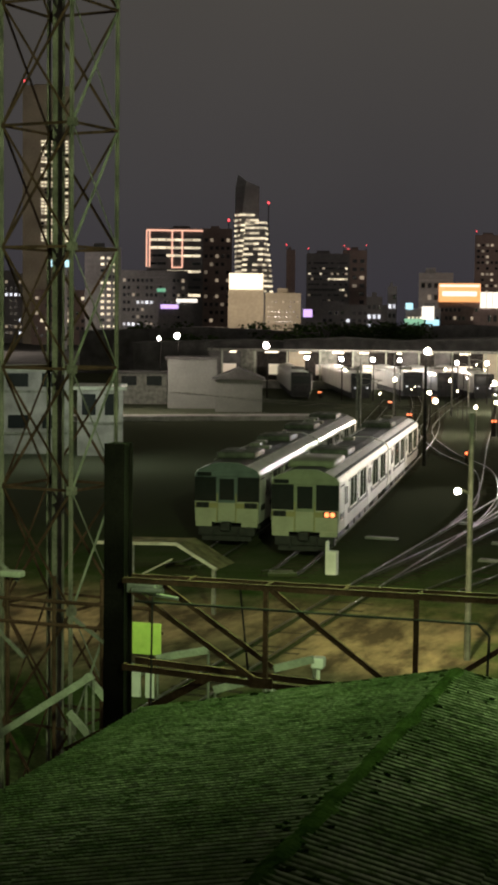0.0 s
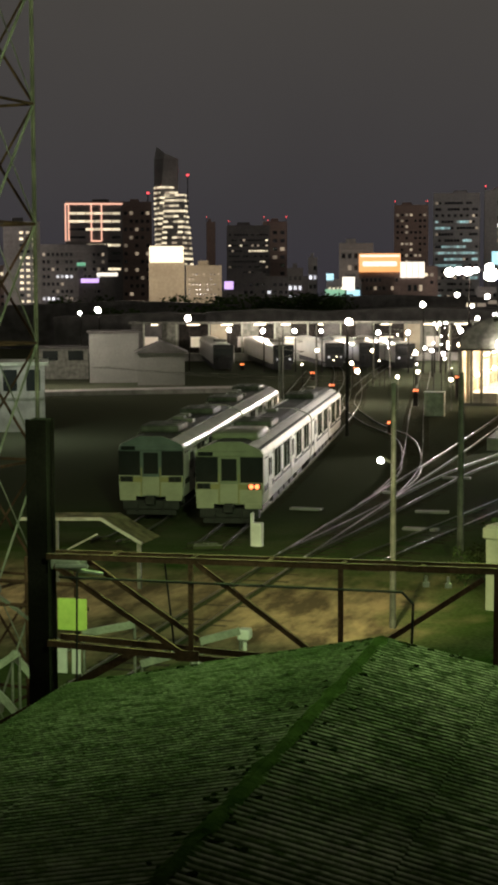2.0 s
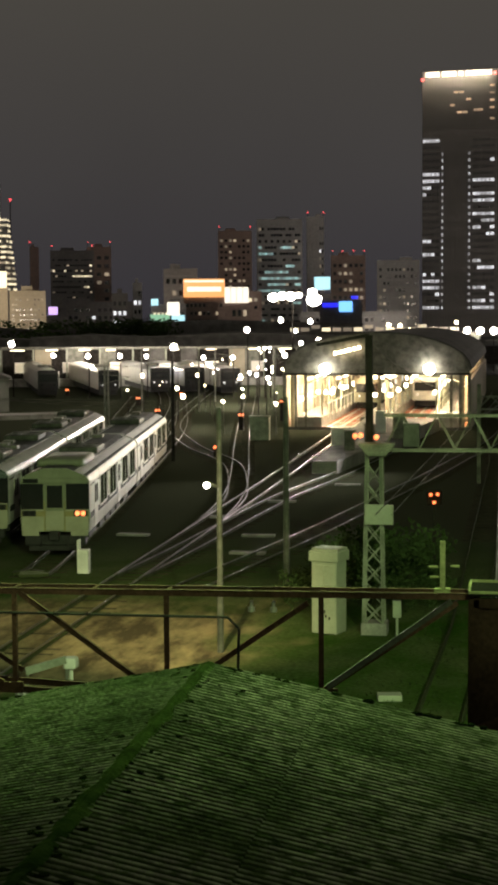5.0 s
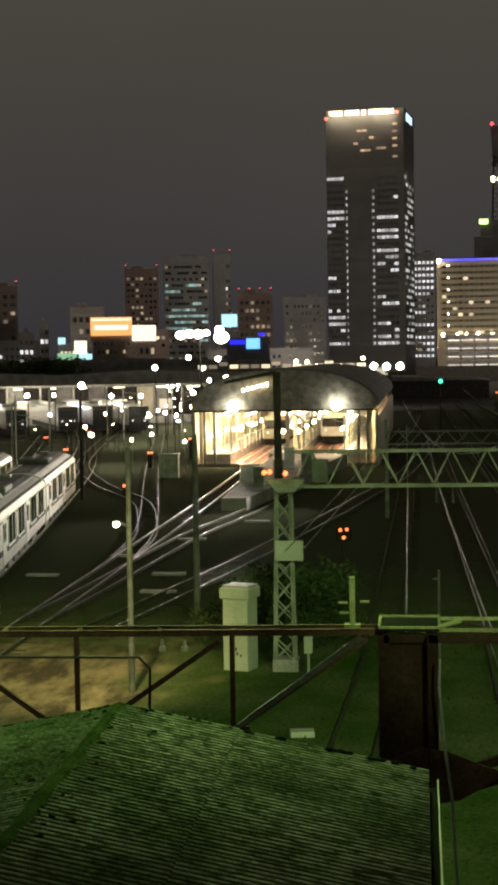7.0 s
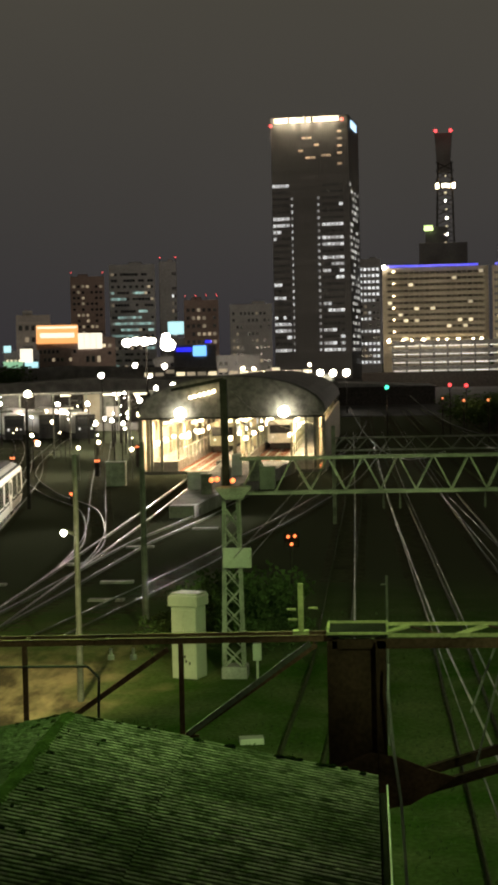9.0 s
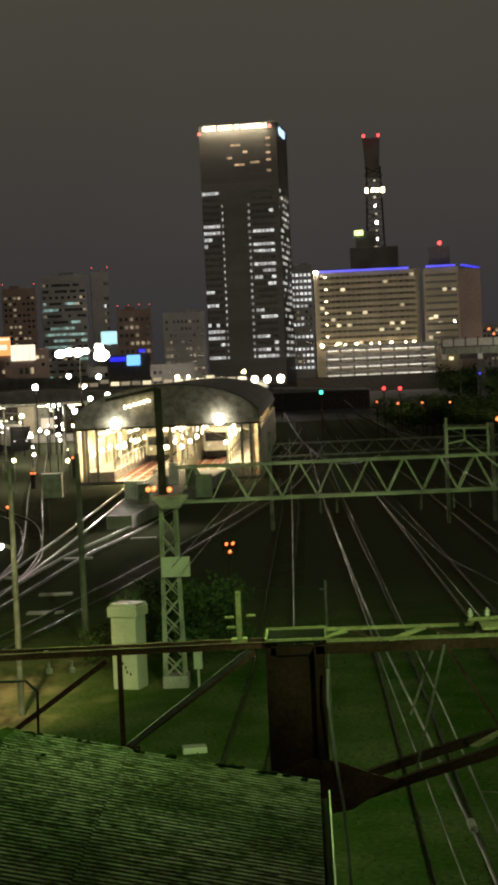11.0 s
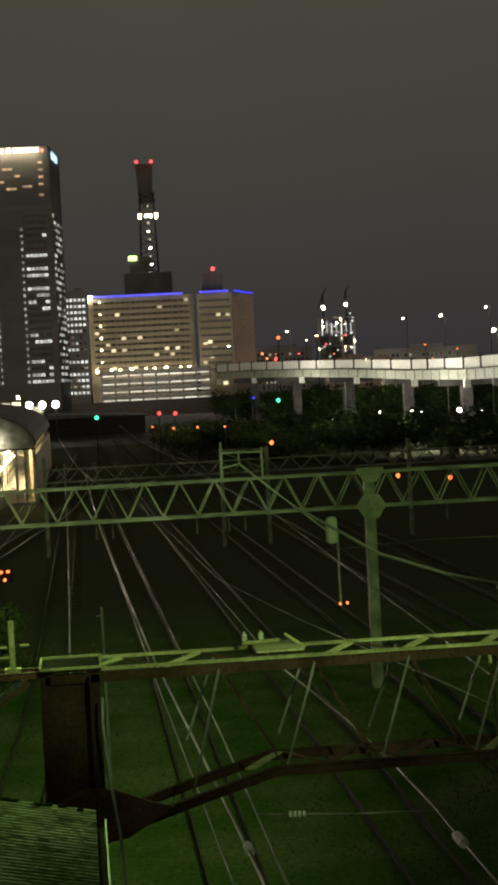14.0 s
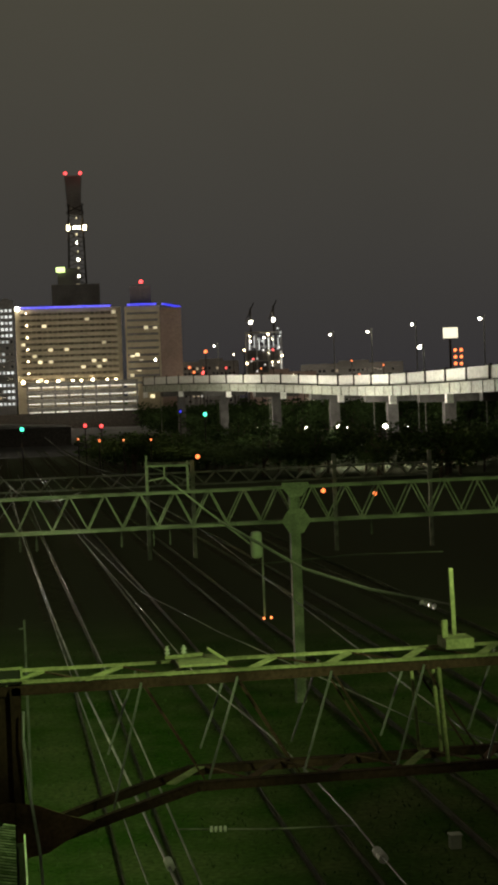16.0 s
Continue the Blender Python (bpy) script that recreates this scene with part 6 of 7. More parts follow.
# ---- sheds, stabled trains and lamps of the far yard ----
def block(name, cx, cy, w, d, h, yaw, material, label, roof=0.0, cat="building", roof_mat=None, bands=0):
    ob = thing(name, pose(cx, cy, -0.2, 0, 0, yaw), label, cat)
    bm = B(); box(bm, (0, d / 2, h / 2), (w, d, h))
    part("wall", bm, material, ob)
    if roof:
        bm = B()
        v = [bm.verts.new(p) for p in ((-w / 2 - 0.4, -0.4, h), (w / 2 + 0.4, -0.4, h), (w / 2 + 0.4, d + 0.4, h), (-w / 2 - 0.4, d + 0.4, h), (0, -0.4, h + roof), (0, d + 0.4, h + roof))]
        for f in ((0, 1, 4), (2, 3, 5), (1, 2, 5, 4), (3, 0, 4, 5), (3, 2, 1, 0)):
            bm.faces.new([v[i] for i in f])
        part("roof", bm, roof_mat or M_DARKCONC, ob)
    else:
        bm = B(); box(bm, (0, d / 2, h + 0.12), (w + 0.6, d + 0.6, 0.24))
        part("roof", bm, roof_mat or M_DARKCONC, ob)
    for k in range(bands):
        z = h * (k + 0.5) / bands
        bm = B(); box(bm, (0, -0.06, z), (w * 0.96, 0.12, 0.18)); part("floor_band", bm, M_OLDPAINT, ob)
        n = max(2, int(w / 2.2))
        for i in range(n):
            bm = B(); box(bm, (-w / 2 + (i + 0.5) * w / n, -0.03, z + h / bands * 0.28), (w / n * 0.6, 0.08, h / bands * 0.32), bevel=0.01)
            part("window", bm, M_GLASS, ob)
    return ob


block("yard_office", -53.0, 105, 7.4, 9, 6.1, 25, M_CONCRETE, "pale grey two-storey yard office with banded windows", bands=2, roof_mat=M_LIGHTPAINT)
block("store_hut", -46.9, 106, 3.3, 6, 4.8, 23, M_CONCRETE, "small pale grey hut with a lit doorway", roof_mat=M_LIGHTPAINT, bands=1)
block("store_shed", -63.8, 170, 5.6, 8, 5.6, 20, M_SHEDWALL, "tall plain metal store shed")
block("store_shed", -56.8, 166, 5.2, 8, 3.6, 19, M_SHEDWALL, "low pale shed with a dark gable roof", roof=1.2)
block("store_shed", -72.5, 176, 6, 6, 3.6, 22, M_OLDPAINT, "dark low store shed", bands=1)
bm = B(); box(bm, (0, 0, 0), (46, 3.6, 0.5), bevel=0.05)
solo("loading_kerb", bm, M_CONCRETE, "long pale concrete loading kerb", "kerb", m=pose(-63, 146, 0, 0, 0, 33))
for i, (cx, cy, w, d, h, rf) in enumerate(((-88, 262, 40, 30, 6.2, 0.7), (-70, 262, 22, 26, 7.0, 0.5), (-46, 268, 34, 30, 7.0, 0.8), (-20, 285, 26, 30, 6.6, 0.8), (-110, 300, 50, 30, 8, 1.0), (-5, 350, 40, 30, 4.0, 1.0), (-60, 320, 60, 30, 9, 1.0))):
    block("long_shed", cx, cy, w, d, h, math.degrees(math.atan2(-cx, cy)), M_DARKSTEEL if i == 5 else M_DARKCONC, "long dark depot shed under a low roof", roof=rf)
st = block("station_hall", -26, 300, 40, 24, 7.2, 5, M_OLDPAINT, "low station hall with a warm strip of windows", roof=0)
for k in range(16):
    bm = B(); box(bm, (-15 + 2.0 * k, -0.2, 8.0 + 0.5 * (k % 5 == 2)), (1.6, 0.2, 0.7)); part("window", bm, G_WIN_DIM if k % 3 else G_WIN_WARM, st)


def yard_train(x, y, yaw, side, label, lit, front=M_TRAINDARK):
    tr = thing("stabled_train", pose(x, y, 0, 0, 0, yaw), label, "train", "stabled trains far in the yard")
    bm = B(); loft(bm, body_section(2.9, 0.9, 3.0, 3.55), (0, 0.5, 40), (0.94, 1, 1)); part("car_body", bm, side, tr)
    bm = B(); box(bm, (0, -0.04, 2.35), (2.3, 0.1, 0.95), bevel=0.04); part("cab_window", bm, M_GLASS, tr)
    # the default dark panel paints in the shade of a backlit front
    bm = B(); box(bm, (0, -0.03, 2.1), (2.66, 0.06, 2.5), bevel=0.02); part("front_panel", bm, front, tr)
    bm = B(); box(bm, (0, 20, 0.5), (2.3, 39, 0.7)); part("underframe", bm, M_TRAINDARK, tr)
    gw = B(); box(gw, (0, 0, 0), (0.04, 1.6, 0.85), bevel=0.01); me = mesh("side_window", gw, G_WIN_WHITE if lit else M_GLASS)
    for k in range(16):
        piece("side_window", me, tr, pose(1.46, 2.2 + 2.35 * k, 2.3))
    bm = B(); box(bm, (0, 8, 3.7), (1.6, 3, 0.35), bevel=0.05); part("roof_unit", bm, M_OLDPAINT, tr)
    for s in (-0.8, 0.8):
        bm = B(); ball(bm, (s, -0.12, 1.5), 0.13, 1); part("head_lamp", bm, G_WIN_WHITE if lit else M_GLASS, tr)


yard_train(-58.9, 197, 20, M_STAINLESS, "stabled train, front darkened as if backlit, beside a lit platform", False)
yard_train(-50.9, 197, 21, M_STAINLESS, "stabled train with a white skirt and pale side", True)
yard_train(-46.2, 206, 21, M_STAINLESS, "dark stabled train with shining flank", True)
yard_train(-42.0, 208, 21, M_STAINLESS, "dark stabled train in the middle row", False)
yard_train(-36.6, 205, 20, M_STAINLESS, "dark stabled train near the platform lamps", True)
pf = thing("yard_platform", pose(-52, 236, 0, 0, 0, 14), "long lit platform canopy over the stabled trains", "platform")
bm = B(); box(bm, (0, 0, 0.4), (64, 4, 1.1)); part("deck", bm, M_CONCRETE, pf)
bm = B(); box(bm, (0, 0, 5.6), (64, 5, 0.3)); part("canopy", bm, M_OLDPAINT, pf)
for k in range(13):
    bm = B(); box(bm, (-30 + 5 * k, 1, 3.0), (0.25, 0.25, 5.2)); part("post", bm, M_LIGHTPAINT, pf)
    bm = B(); box(bm, (-30 + 5 * k + 2.2 + rnd.uniform(-0.9, 0.9), -1.6, 5.3), (rnd.uniform(0.7, 2.0), 0.3, 0.16)); part("strip_lamp", bm, G_SHED, pf)
for k in range(26):
    bm = B(); box(bm, (-30.9 + 2.46 * k, 2.2 + 0.05 * (k % 2), 3.0), (2.46, 0.2, 4.6)); part("wall_panel", bm, rnd.choice((M_OLDPAINT, M_DARKCONC, M_BEIGE, M_DARKSTEEL, M_DARKCONC, M_DARKSTEEL)), pf)
for k in range(9):
    bm = B(); box(bm, (-29 + 7.2 * k, 2.0, 2.6), (2.2, 0.1, 1.6)); part("window", bm, G_WIN_WARM if k % 2 else G_WIN_DIM, pf)

STATION_LAMPS = ((-10.6, 9.0, 0.34), (-8.6, 7.5, 0.62), (-6.2, 7.4, 0.66), (-3.7, 7.4, 0.7), (-10.2, 6.4, 0.28), (-23.2, 8.6, 0.40), (-21.1, 8.5, 0.34), (-19.3, 7.9, 0.18), (-17.7, 7.8, 0.24), (-16.4, 7.7, 0.2), (-14.9, 7.8, 0.26), (-13.6, 7.6, 0.18))
LAMP_ROW = ((-26.5, 200, 6.7, 0.34), (-24.3, 200, 7.0, 0.42), (-31.9, 200, 6.0, 0.2), (-31.2, 200, 6.0, 0.22), (-30.5, 200, 6.1, 0.2), (-77.1, 200, 7.8, 0.50), (-80.5, 202, 7.4, 0.34), (-64.5, 200, 6.7, 0.52), (-58.6, 199, 5.2, 0.36), (-54.0, 199, 5.1, 0.36), (-49.8, 199, 5.1, 0.36), (-46.3, 199, 5.1, 0.30), (-38.9, 199, 4.9, 0.34), (-35.1, 199, 4.9, 0.34), (-33.4, 200, 8.4, 0.45), (-28.3, 198, 5.2, 0.40), (-30.6, 190, 3.0, 0.28), (-23.6, 196, 6.6, 0.42), (-26.6, 199, 4.0, 0.28))
for x, y, z, r in LAMP_ROW:
    pole(x, y, z, 0.09, M_DARKSTEEL, "yard lamp post with a glaring white lamp", lamp_at=(x, y - 0.5, z), lamp_r=r * 0.8, group="yard lamp posts")
for i in range(60):
    x, y = rnd.uniform(-38, -21), rnd.uniform(150, 235)
    z = rnd.uniform(1.8, 5.2)
    pole(x, y, z, 0.035, M_DARKSTEEL, "small yard lamp among the tracks", lamp_at=(x, y - 0.3, z), lamp_r=rnd.choice((0.06, 0.09, 0.13, 0.2, 0.26)), g=G_WARM if i % 3 else G_WHITE, group="small yard lamps")
for x, y, z in ((-58.2, 203.4, -0.0), (-33.9, 150, 0.4), (-24.0, 140, 0.6), (-20.6, 110, 0.1), (-40.0, 190, 0.2), (-43, 180, 0.1), (-22, 152, 1.2)):
    dw = thing("ground_signal", pose(x, y, 0), "low ground signal with an orange lamp", "signal", "ground signals")
    bm = B(); box(bm, (0, 0.1, 0.25 + z / 2), (0.5, 0.25, 0.98 + z), bevel=0.03); part("case", bm, M_DARKSTEEL, dw)
    for s in (-0.14, 0.14):
        bm = B(); ball(bm, (s, -0.1, 0.55 + z), 0.12, 1); part("signal_lamp", bm, G_ORANGE, dw)

# slim catenary poles among the far tracks
for i in range(16):
    x, y = -40 + 2.4 * i + rnd.uniform(-1, 1), rnd.uniform(112, 190)
    if x > -23:
        continue
    cp = thing("catenary_pole", pose(x, y, 0), "slim dark catenary pole with a cross arm", "pole", "catenary poles")
    bm = B(); rod(bm, (0, 0, -0.2), (0, 0, 6.4), 0.10, 0.08); part("pole", bm, M_OLDPAINT, cp)
    bm = B(); beam(bm, (-0.2, 0, 5.6), (1.9, 0, 5.4), 0.05, 0.05); beam(bm, (0, 0, 4.9), (1.9, 0, 5.4), 0.04, 0.04); part("cross_arm", bm, M_OLDPAINT, cp)
# floodlight mast
fm = thing("floodlight_mast", pose(-23.5, 170, 0), "tall floodlight mast with a bank of white lamps", "floodlight")
bm = B(); rod(bm, (0, 0, -0.2), (0, 0, 12.3), 0.16, 0.09); box(bm, (0, 0, 12.2), (5.0, 0.08, 0.08)); part("mast", bm, M_DARKSTEEL, fm)
for x, z, r in ((-2.0, 12.0, 0.50), (-1.05, 12.15, 0.46), (-0.1, 12.1, 0.50), (0.75, 12.2, 0.34), (2.4, 11.7, 0.72), (2.2, 12.55, 0.42)):
    bm = B(); ball(bm, (x, -0.5, z), r * 1.12, 3, (1, 0.5, 0.8)); part("floodlight", bm, G_WHITE, fm, "glaring white floodlight")
for x, z, r in ((-1.2, 9.6, 0.3), (0.4, 8.4, 0.22), (2.0, 9.4, 0.3)):
    bm = B(); ball(bm, (x, -0.5, z), r, 1); part("floodlight", bm, G_WHITE, fm)


# ---- arched train shed ----
def train_shed():
    s = thing("train_shed", pose(-12, 141, 0), "open arched train shed glowing inside", "train shed")
    half, y1 = 8.4, 74.0
    prof = [(half * math.cos(a), 5.2 + 3.3 * math.sin(a)) for a in (math.pi * k / 14 for k in range(15))]
    bm = B()
    sec = [(x, z) for x, z in prof] + [(x * 0.97, z - 0.25) for x, z in reversed(prof)]
    loft(bm, sec, (0, y1))
    part("arched_roof", bm, M_DARKCONC, s, "dark arched roof")
    for k in range(9):
        for x in (-7.6, 7.6, 0.2):
            bm = B(); beam(bm, (x, 0.6 + 8.4 * k, -0.2), (x, 0.6 + 8.4 * k, 5.6 if abs(x) > 1 else 8.0), 0.3, 0.3); part("column", bm, M_BEIGE, s)
        bm = B()
        beam(bm, (-7.6, 0.6 + 8.4 * k, 5.0), (7.6, 0.6 + 8.4 * k, 5.0), 0.16, 0.16)
        for x in (-5, -2.5, 2.5, 5):
            beam(bm, (x, 0.6 + 8.4 * k, 5.0), (x * 0.6, 0.6 + 8.4 * k, 7.2), 0.1, 0.1)
        part("roof_tie", bm, M_OLDPAINT, s)
    bm = B(); box(bm, (0, y1 / 2, -0.13), (15.8, y1, 0.14)); part("floor_slab", bm, M_REDFLOOR, s, "worn red-brown shed floor")
    bm = B(); box(bm, (0, -0.12, -0.10), (16.6, 0.22, 0.26)); part("sill", bm, M_DARKCONC, s)
    for x in (-4.4, -3.3, -2.2, 1.5, 2.6, 3.7):
        bm = B(); box(bm, (x, y1 / 2, -0.045), (0.22, y1 - 0.6, 0.03)); part("guide_line", bm, M_WHITE, s)
    for k in range(14):
        bm = B(); box(bm, (0.0, 2 + 5.1 * k, -0.047), (9.4, 0.22, 0.025)); part("guide_line", bm, M_WHITE, s)
    bm = B(); box(bm, (-8.2, y1 / 2, 2.4), (0.3, y1, 5.2)); part("side_wall", bm, M_BEIGE, s)
    bm = B(); box(bm, (8.2, y1 / 2, 2.0), (0.3, y1, 4.4)); part("side_wall", bm, M_BEIGE, s)
    bm = B()
    v = [bm.verts.new((x * 0.985, -0.22, z - 0.1)) for x, z in prof if z > 5.5] + [bm.verts.new((-8.25, -0.22, 4.7)), bm.verts.new((8.25, -0.22, 4.7))]
    bm.faces.new(v)
    r = bmesh.ops.extrude_face_region(bm, geom=list(bm.faces))
    bmesh.ops.translate(bm, vec=(0, 0.2, 0), verts=[q for q in r["geom"] if isinstance(q, bmesh.types.BMVert)])
    bmesh.ops.recalc_face_normals(bm, faces=bm.faces)
    part("gable_panel", bm, M_OLDPAINT, s, "dark grey gable panel")
    bm = B(); box(bm, (0, y1, 3.4), (16.4, 0.3, 7.0)); part("end_wall", bm, M_DARKCONC, s)
    for x, w in ((-6.3, 2.6), (-0.35, 2.4), (5.9, 2.6)):
        bm = B(); box(bm, (x, y1 / 2 + 0.5, 0.35), (w, y1 - 1, 1.0), bevel=0.03); part("platform", bm, M_CONCRETE, s, "worn platform floor")
    for x in (-6.2, -3.6, 0.2, 3.0, 5.6):
        for k in range(11):
            bm = B(); box(bm, (x, 2.4 + 5.8 * k, 4.3), (0.2, 2.6, 0.14)); part("tube_lamp", bm, G_SHED, s)
    for x, z in ((-4.5, 5.2), (4.7, 5.2)):
        bm = B(); ball(bm, (x, -0.8, z), 0.5, 2, (1, 0.6, 1)); part("floodlight", bm, G_WHITE, s, "glaring white floodlight at the mouth")
    # sloping glazed canopies over the platforms, with a wall of posts behind
    for x0, x1, z0, z1 in ((-7.9, -5.4, 3.4, 4.3), (-1.5, 0.8, 3.9, 3.9), (5.2, 7.9, 4.3, 3.4)):
        bm = B(); beam(bm, ((x0 + x1) / 2, 9, (z0 + z1) / 2), ((x0 + x1) / 2, y1 - 2, (z0 + z1) / 2), abs(x1 - x0), 0.12, (z0 - z1, 0, x1 - x0)); part("canopy", bm, M_LIGHTPAINT, s, "pale platform canopy")
    for k in range(13):
        for x in (-5.3, 0.8, 5.1):
            bm = B(); box(bm, (x, 4.0 + 5.3 * k, 2.1), (0.14, 0.14, 4.0)); part("post", bm, M_LIGHTPAINT, s)
        for x in (-4.9, -0.4, 1.0, 4.8):
            if (k + int(x * 3)) % 2:
                bm = B(); ball(bm, (x, 3.0 + 5.3 * k, 2.75), 0.24, 1); part("bulb", bm, G_WARM, s)
    for k in range(6):
        bm = B(); ball(bm, (-3.6 + 0.42 * k, -0.5, 6.6 + 0.10 * k), 0.16, 1); part("bulb", bm, G_WARM, s)
    for x in (-8.2, -7.2, -6.3, 6.6, 7.4, 8.2):
        bm = B(); box(bm, (x, -0.1, 2.3), (0.22, 0.22, 5.0)); part("mouth_post", bm, M_OLDPAINT, s)
    bm = B(); beam(bm, (-8.2, -0.3, 4.75), (8.2, -0.3, 4.75), 0.14, 0.14); beam(bm, (0.4, -0.3, 4.7), (2.6, -0.3, 3.2), 0.1, 0.1); part("tie_bar", bm, M_DARKSTEEL, s)
    for k in range(8):
        bm = B(); ball(bm, (-6.9 + 0.25 * k, 1.5 + 4.2 * k, 2.5 + 0.1 * (k % 3)), 0.2, 1); part("bulb", bm, G_WARM, s)
    rail = B()
    for k in range(12):
        box(rail, (-4.4, 1 + 3.4 * k, 1.5), (0.06, 0.06, 1.3)); box(rail, (-7.2, 1 + 3.4 * k, 1.5), (0.06, 0.06, 1.3))
    beam(rail, (-4.4, 0.5, 2.1), (-4.4, 40, 2.1), 0.06, 0.06); beam(rail, (-7.2, 0.5, 2.1), (-7.2, 40, 2.1), 0.06, 0.06)
    part("handrail", rail, M_WHITE, s)


train_shed()
yard_train(-15.3, 168, 0, M_TRAINWHITE, "cream train standing inside the lit shed", True, M_TRAINWHITE)
yard_train(-9.4, 172, 0, M_TRAINWHITE, "pale train deep inside the lit shed", True, M_WHITE)
bm = B()
v = [bm.verts.new(p) for p in ((-12.6, 100, -0.2), (-11.0, 100, -0.2), (-6.4, 140, -0.2), (-12.9, 140, -0.2))]
f = bm.faces.new(v)
r = bmesh.ops.extrude_face_region(bm, geom=[f])
for q in r["geom"]:
    if isinstance(q, bmesh.types.BMVert):
        q.co.z += 1.1 if q.co.y > 120 else 0.8
bmesh.ops.recalc_face_normals(bm, faces=bm.faces)
solo("platform_ramp", bm, M_CONCRETE, "pale concrete platform ramp before the shed", "platform", kind="structure")
for x, y, w, h, mm in ((-11.0, 108, 0.7, 1.3, M_OLDPAINT), (-9.8, 110, 0.7, 1.6, M_OLDPAINT), (-8.4, 118, 0.8, 1.7, M_OLDPAINT), (-12.0, 112, 1.4, 1.2, M_WHITE), (-10.2, 124, 0.8, 1.6, M_WHITE), (-20.4, 128, 1.6, 1.9, M_LIGHTPAINT)):
    bm = B(); box(bm, (0, 0, h / 2), (w, 0.7, h), bevel=0.04); box(bm, (0, 0, h + 0.04), (w + 0.12, 0.82, 0.08), bevel=0.02)
    solo("equipment_cabinet", bm, mm, "trackside equipment cabinet near the platform end", "cabinet", "platform cabinets", m=pose(x, y, 0.6 + 0.0075 * (y - 100) if y < 127 and x > -13 else -0.2))
# row of white lamps behind the shed
for x, z, r in STATION_LAMPS:
    pole(x, 300, z + 0.2, 0.1, M_DARKSTEEL, "station street lamp behind the shed", lamp_at=(x, 299.4, z), lamp_r=r * 1.0, group="station lamps", g=G_WHITE if r > 0.4 else G_WARM)


# ---- viaduct ----
def viaduct():
    v = thing("elevated_road", pose(0, 0, 0), "pale elevated road with panel barriers on piers", "viaduct", kind="structure")
    line = [(31, 346, 10.9), (36.5, 326, 10.8), (43, 302, 10.4), (49, 276, 9.8), (53.5, 249, 9.0), (55.5, 223, 8.7), (56.4, 197, 8.8), (57.0, 171, 9.0), (59, 140, 9.2)]
    pts = [Vector(p) for p in line]
    gp = {}
    for i, (a, b) in enumerate(zip(pts, pts[1:])):
        bm = B(); d = (b - a).normalized(); sd = Vector((d.y, -d.x, 0))
        beam(bm, a + Vector((0, 0, 0.9)) - sd * 5, b + Vector((0, 0, 0.9)) - sd * 5, 10.0, 0.4)
        part("deck", bm, M_CONCRETE, v)
        bm = B(); beam(bm, a + Vector((0, 0, 0.55)), b + Vector((0, 0, 0.55)), 0.5, 1.5); beam(bm, a - sd * 9 + Vector((0, 0, 0.55)), b - sd * 9 + Vector((0, 0, 0.55)), 0.5, 1.5)
        part("girder", bm, M_LIGHTPAINT, v, "pale painted girder")
        for k in range(6):
            bm = B(); beam(bm, a.lerp(b, (k + 0.5) / 6) + Vector((0, 0, -0.15)) + sd * 0.27, a.lerp(b, (k + 0.5) / 6) + Vector((0, 0, 1.2)) + sd * 0.27, 0.12, 0.12)
            part("stiffener", bm, M_OLDPAINT if k else M_DARKSTEEL, v)
        # dark strip added to imitate the dark gap between girder and barrier
        bm = B(); beam(bm, a + Vector((0, 0, 1.32)), b + Vector((0, 0, 1.32)), 0.9, 0.16)
        part("ledge", bm, M_DARKSTEEL, v, "dark strip standing in for the gap under the barrier")
        n = 3
        for k in range(n):
            p, q = a.lerp(b, (k + 0.02) / n), a.lerp(b, (k + 0.98) / n)
            bm = B(); beam(bm, p + Vector((0, 0, 2.15)), q + Vector((0, 0, 2.15)), 0.15, 1.55)
            part("barrier_panel", bm, M_WHITE, v)
            bm = B(); beam(bm, a.lerp(b, k / n) + Vector((0, 0, 1.3)), a.lerp(b, k / n) + Vector((0, 0, 3.15)), 0.42, 0.42)
            part("barrier_post", bm, M_DARKSTEEL, v)
        m = a.lerp(b, 0.5) - sd * 4.5
        bm = B(); beam(bm, (m.x, m.y, -0.2), (m.x, m.y, a.z - 0.2), 1.6, 1.4); beam(bm, m - sd * 4.5 + Vector((0, 0, -0.7)), m + sd * 4.3 + Vector((0, 0, -0.7)), 1.3, 1.1)
        part("pier", bm, M_DARKCONC, v)
        m2 = a - sd * 0.3
        bm = B(); box(bm, (m2.x, m2.y, a.z - 0.7), (0.9, 0.9, 1.3)); part("bearing_block", bm, M_WHITE, v)
    for x, y, z, r in ((50.2, 296, 20.0, 0.32), (62.3, 293, 20.1, 0.32), (64.4, 241, 19.4, 0.36), (68.5, 219, 19.0, 0.42), (60.1, 253, 18.9, 0.34), (68.2, 251, 16.1, 0.60), (44.0, 320, 19.5, 0.3), (34, 340, 17.6, 0.42)):
        pole(x, y, z + 0.6, 0.10, M_OLDPAINT, "tall road lamp on the elevated road", lamp_at=(x - 0.8, y - 0.6, z), lamp_r=r * 0.5, group="road lamps")
    sg = thing("road_sign_board", pose(72.2, 249, 0), "bright white board over rows of orange lamps", "sign")
    bm = B(); box(bm, (0, 0, 18.2), (2.4, 0.3, 1.7), bevel=0.05); part("board", bm, G_SIGN_WHITE, sg)
    bm = B(); rod(bm, (0, 0.3, -0.2), (0, 0.3, 18), 0.2); part("post", bm, M_DARKSTEEL, sg)
    for k in range(3):
        for s in (-0.5, 0.5):
            bm = B(); ball(bm, (1.2 + s, 0, 15.4 - 1.1 * k), 0.3, 1); part("orange_lamp", bm, G_ORANGE, sg)


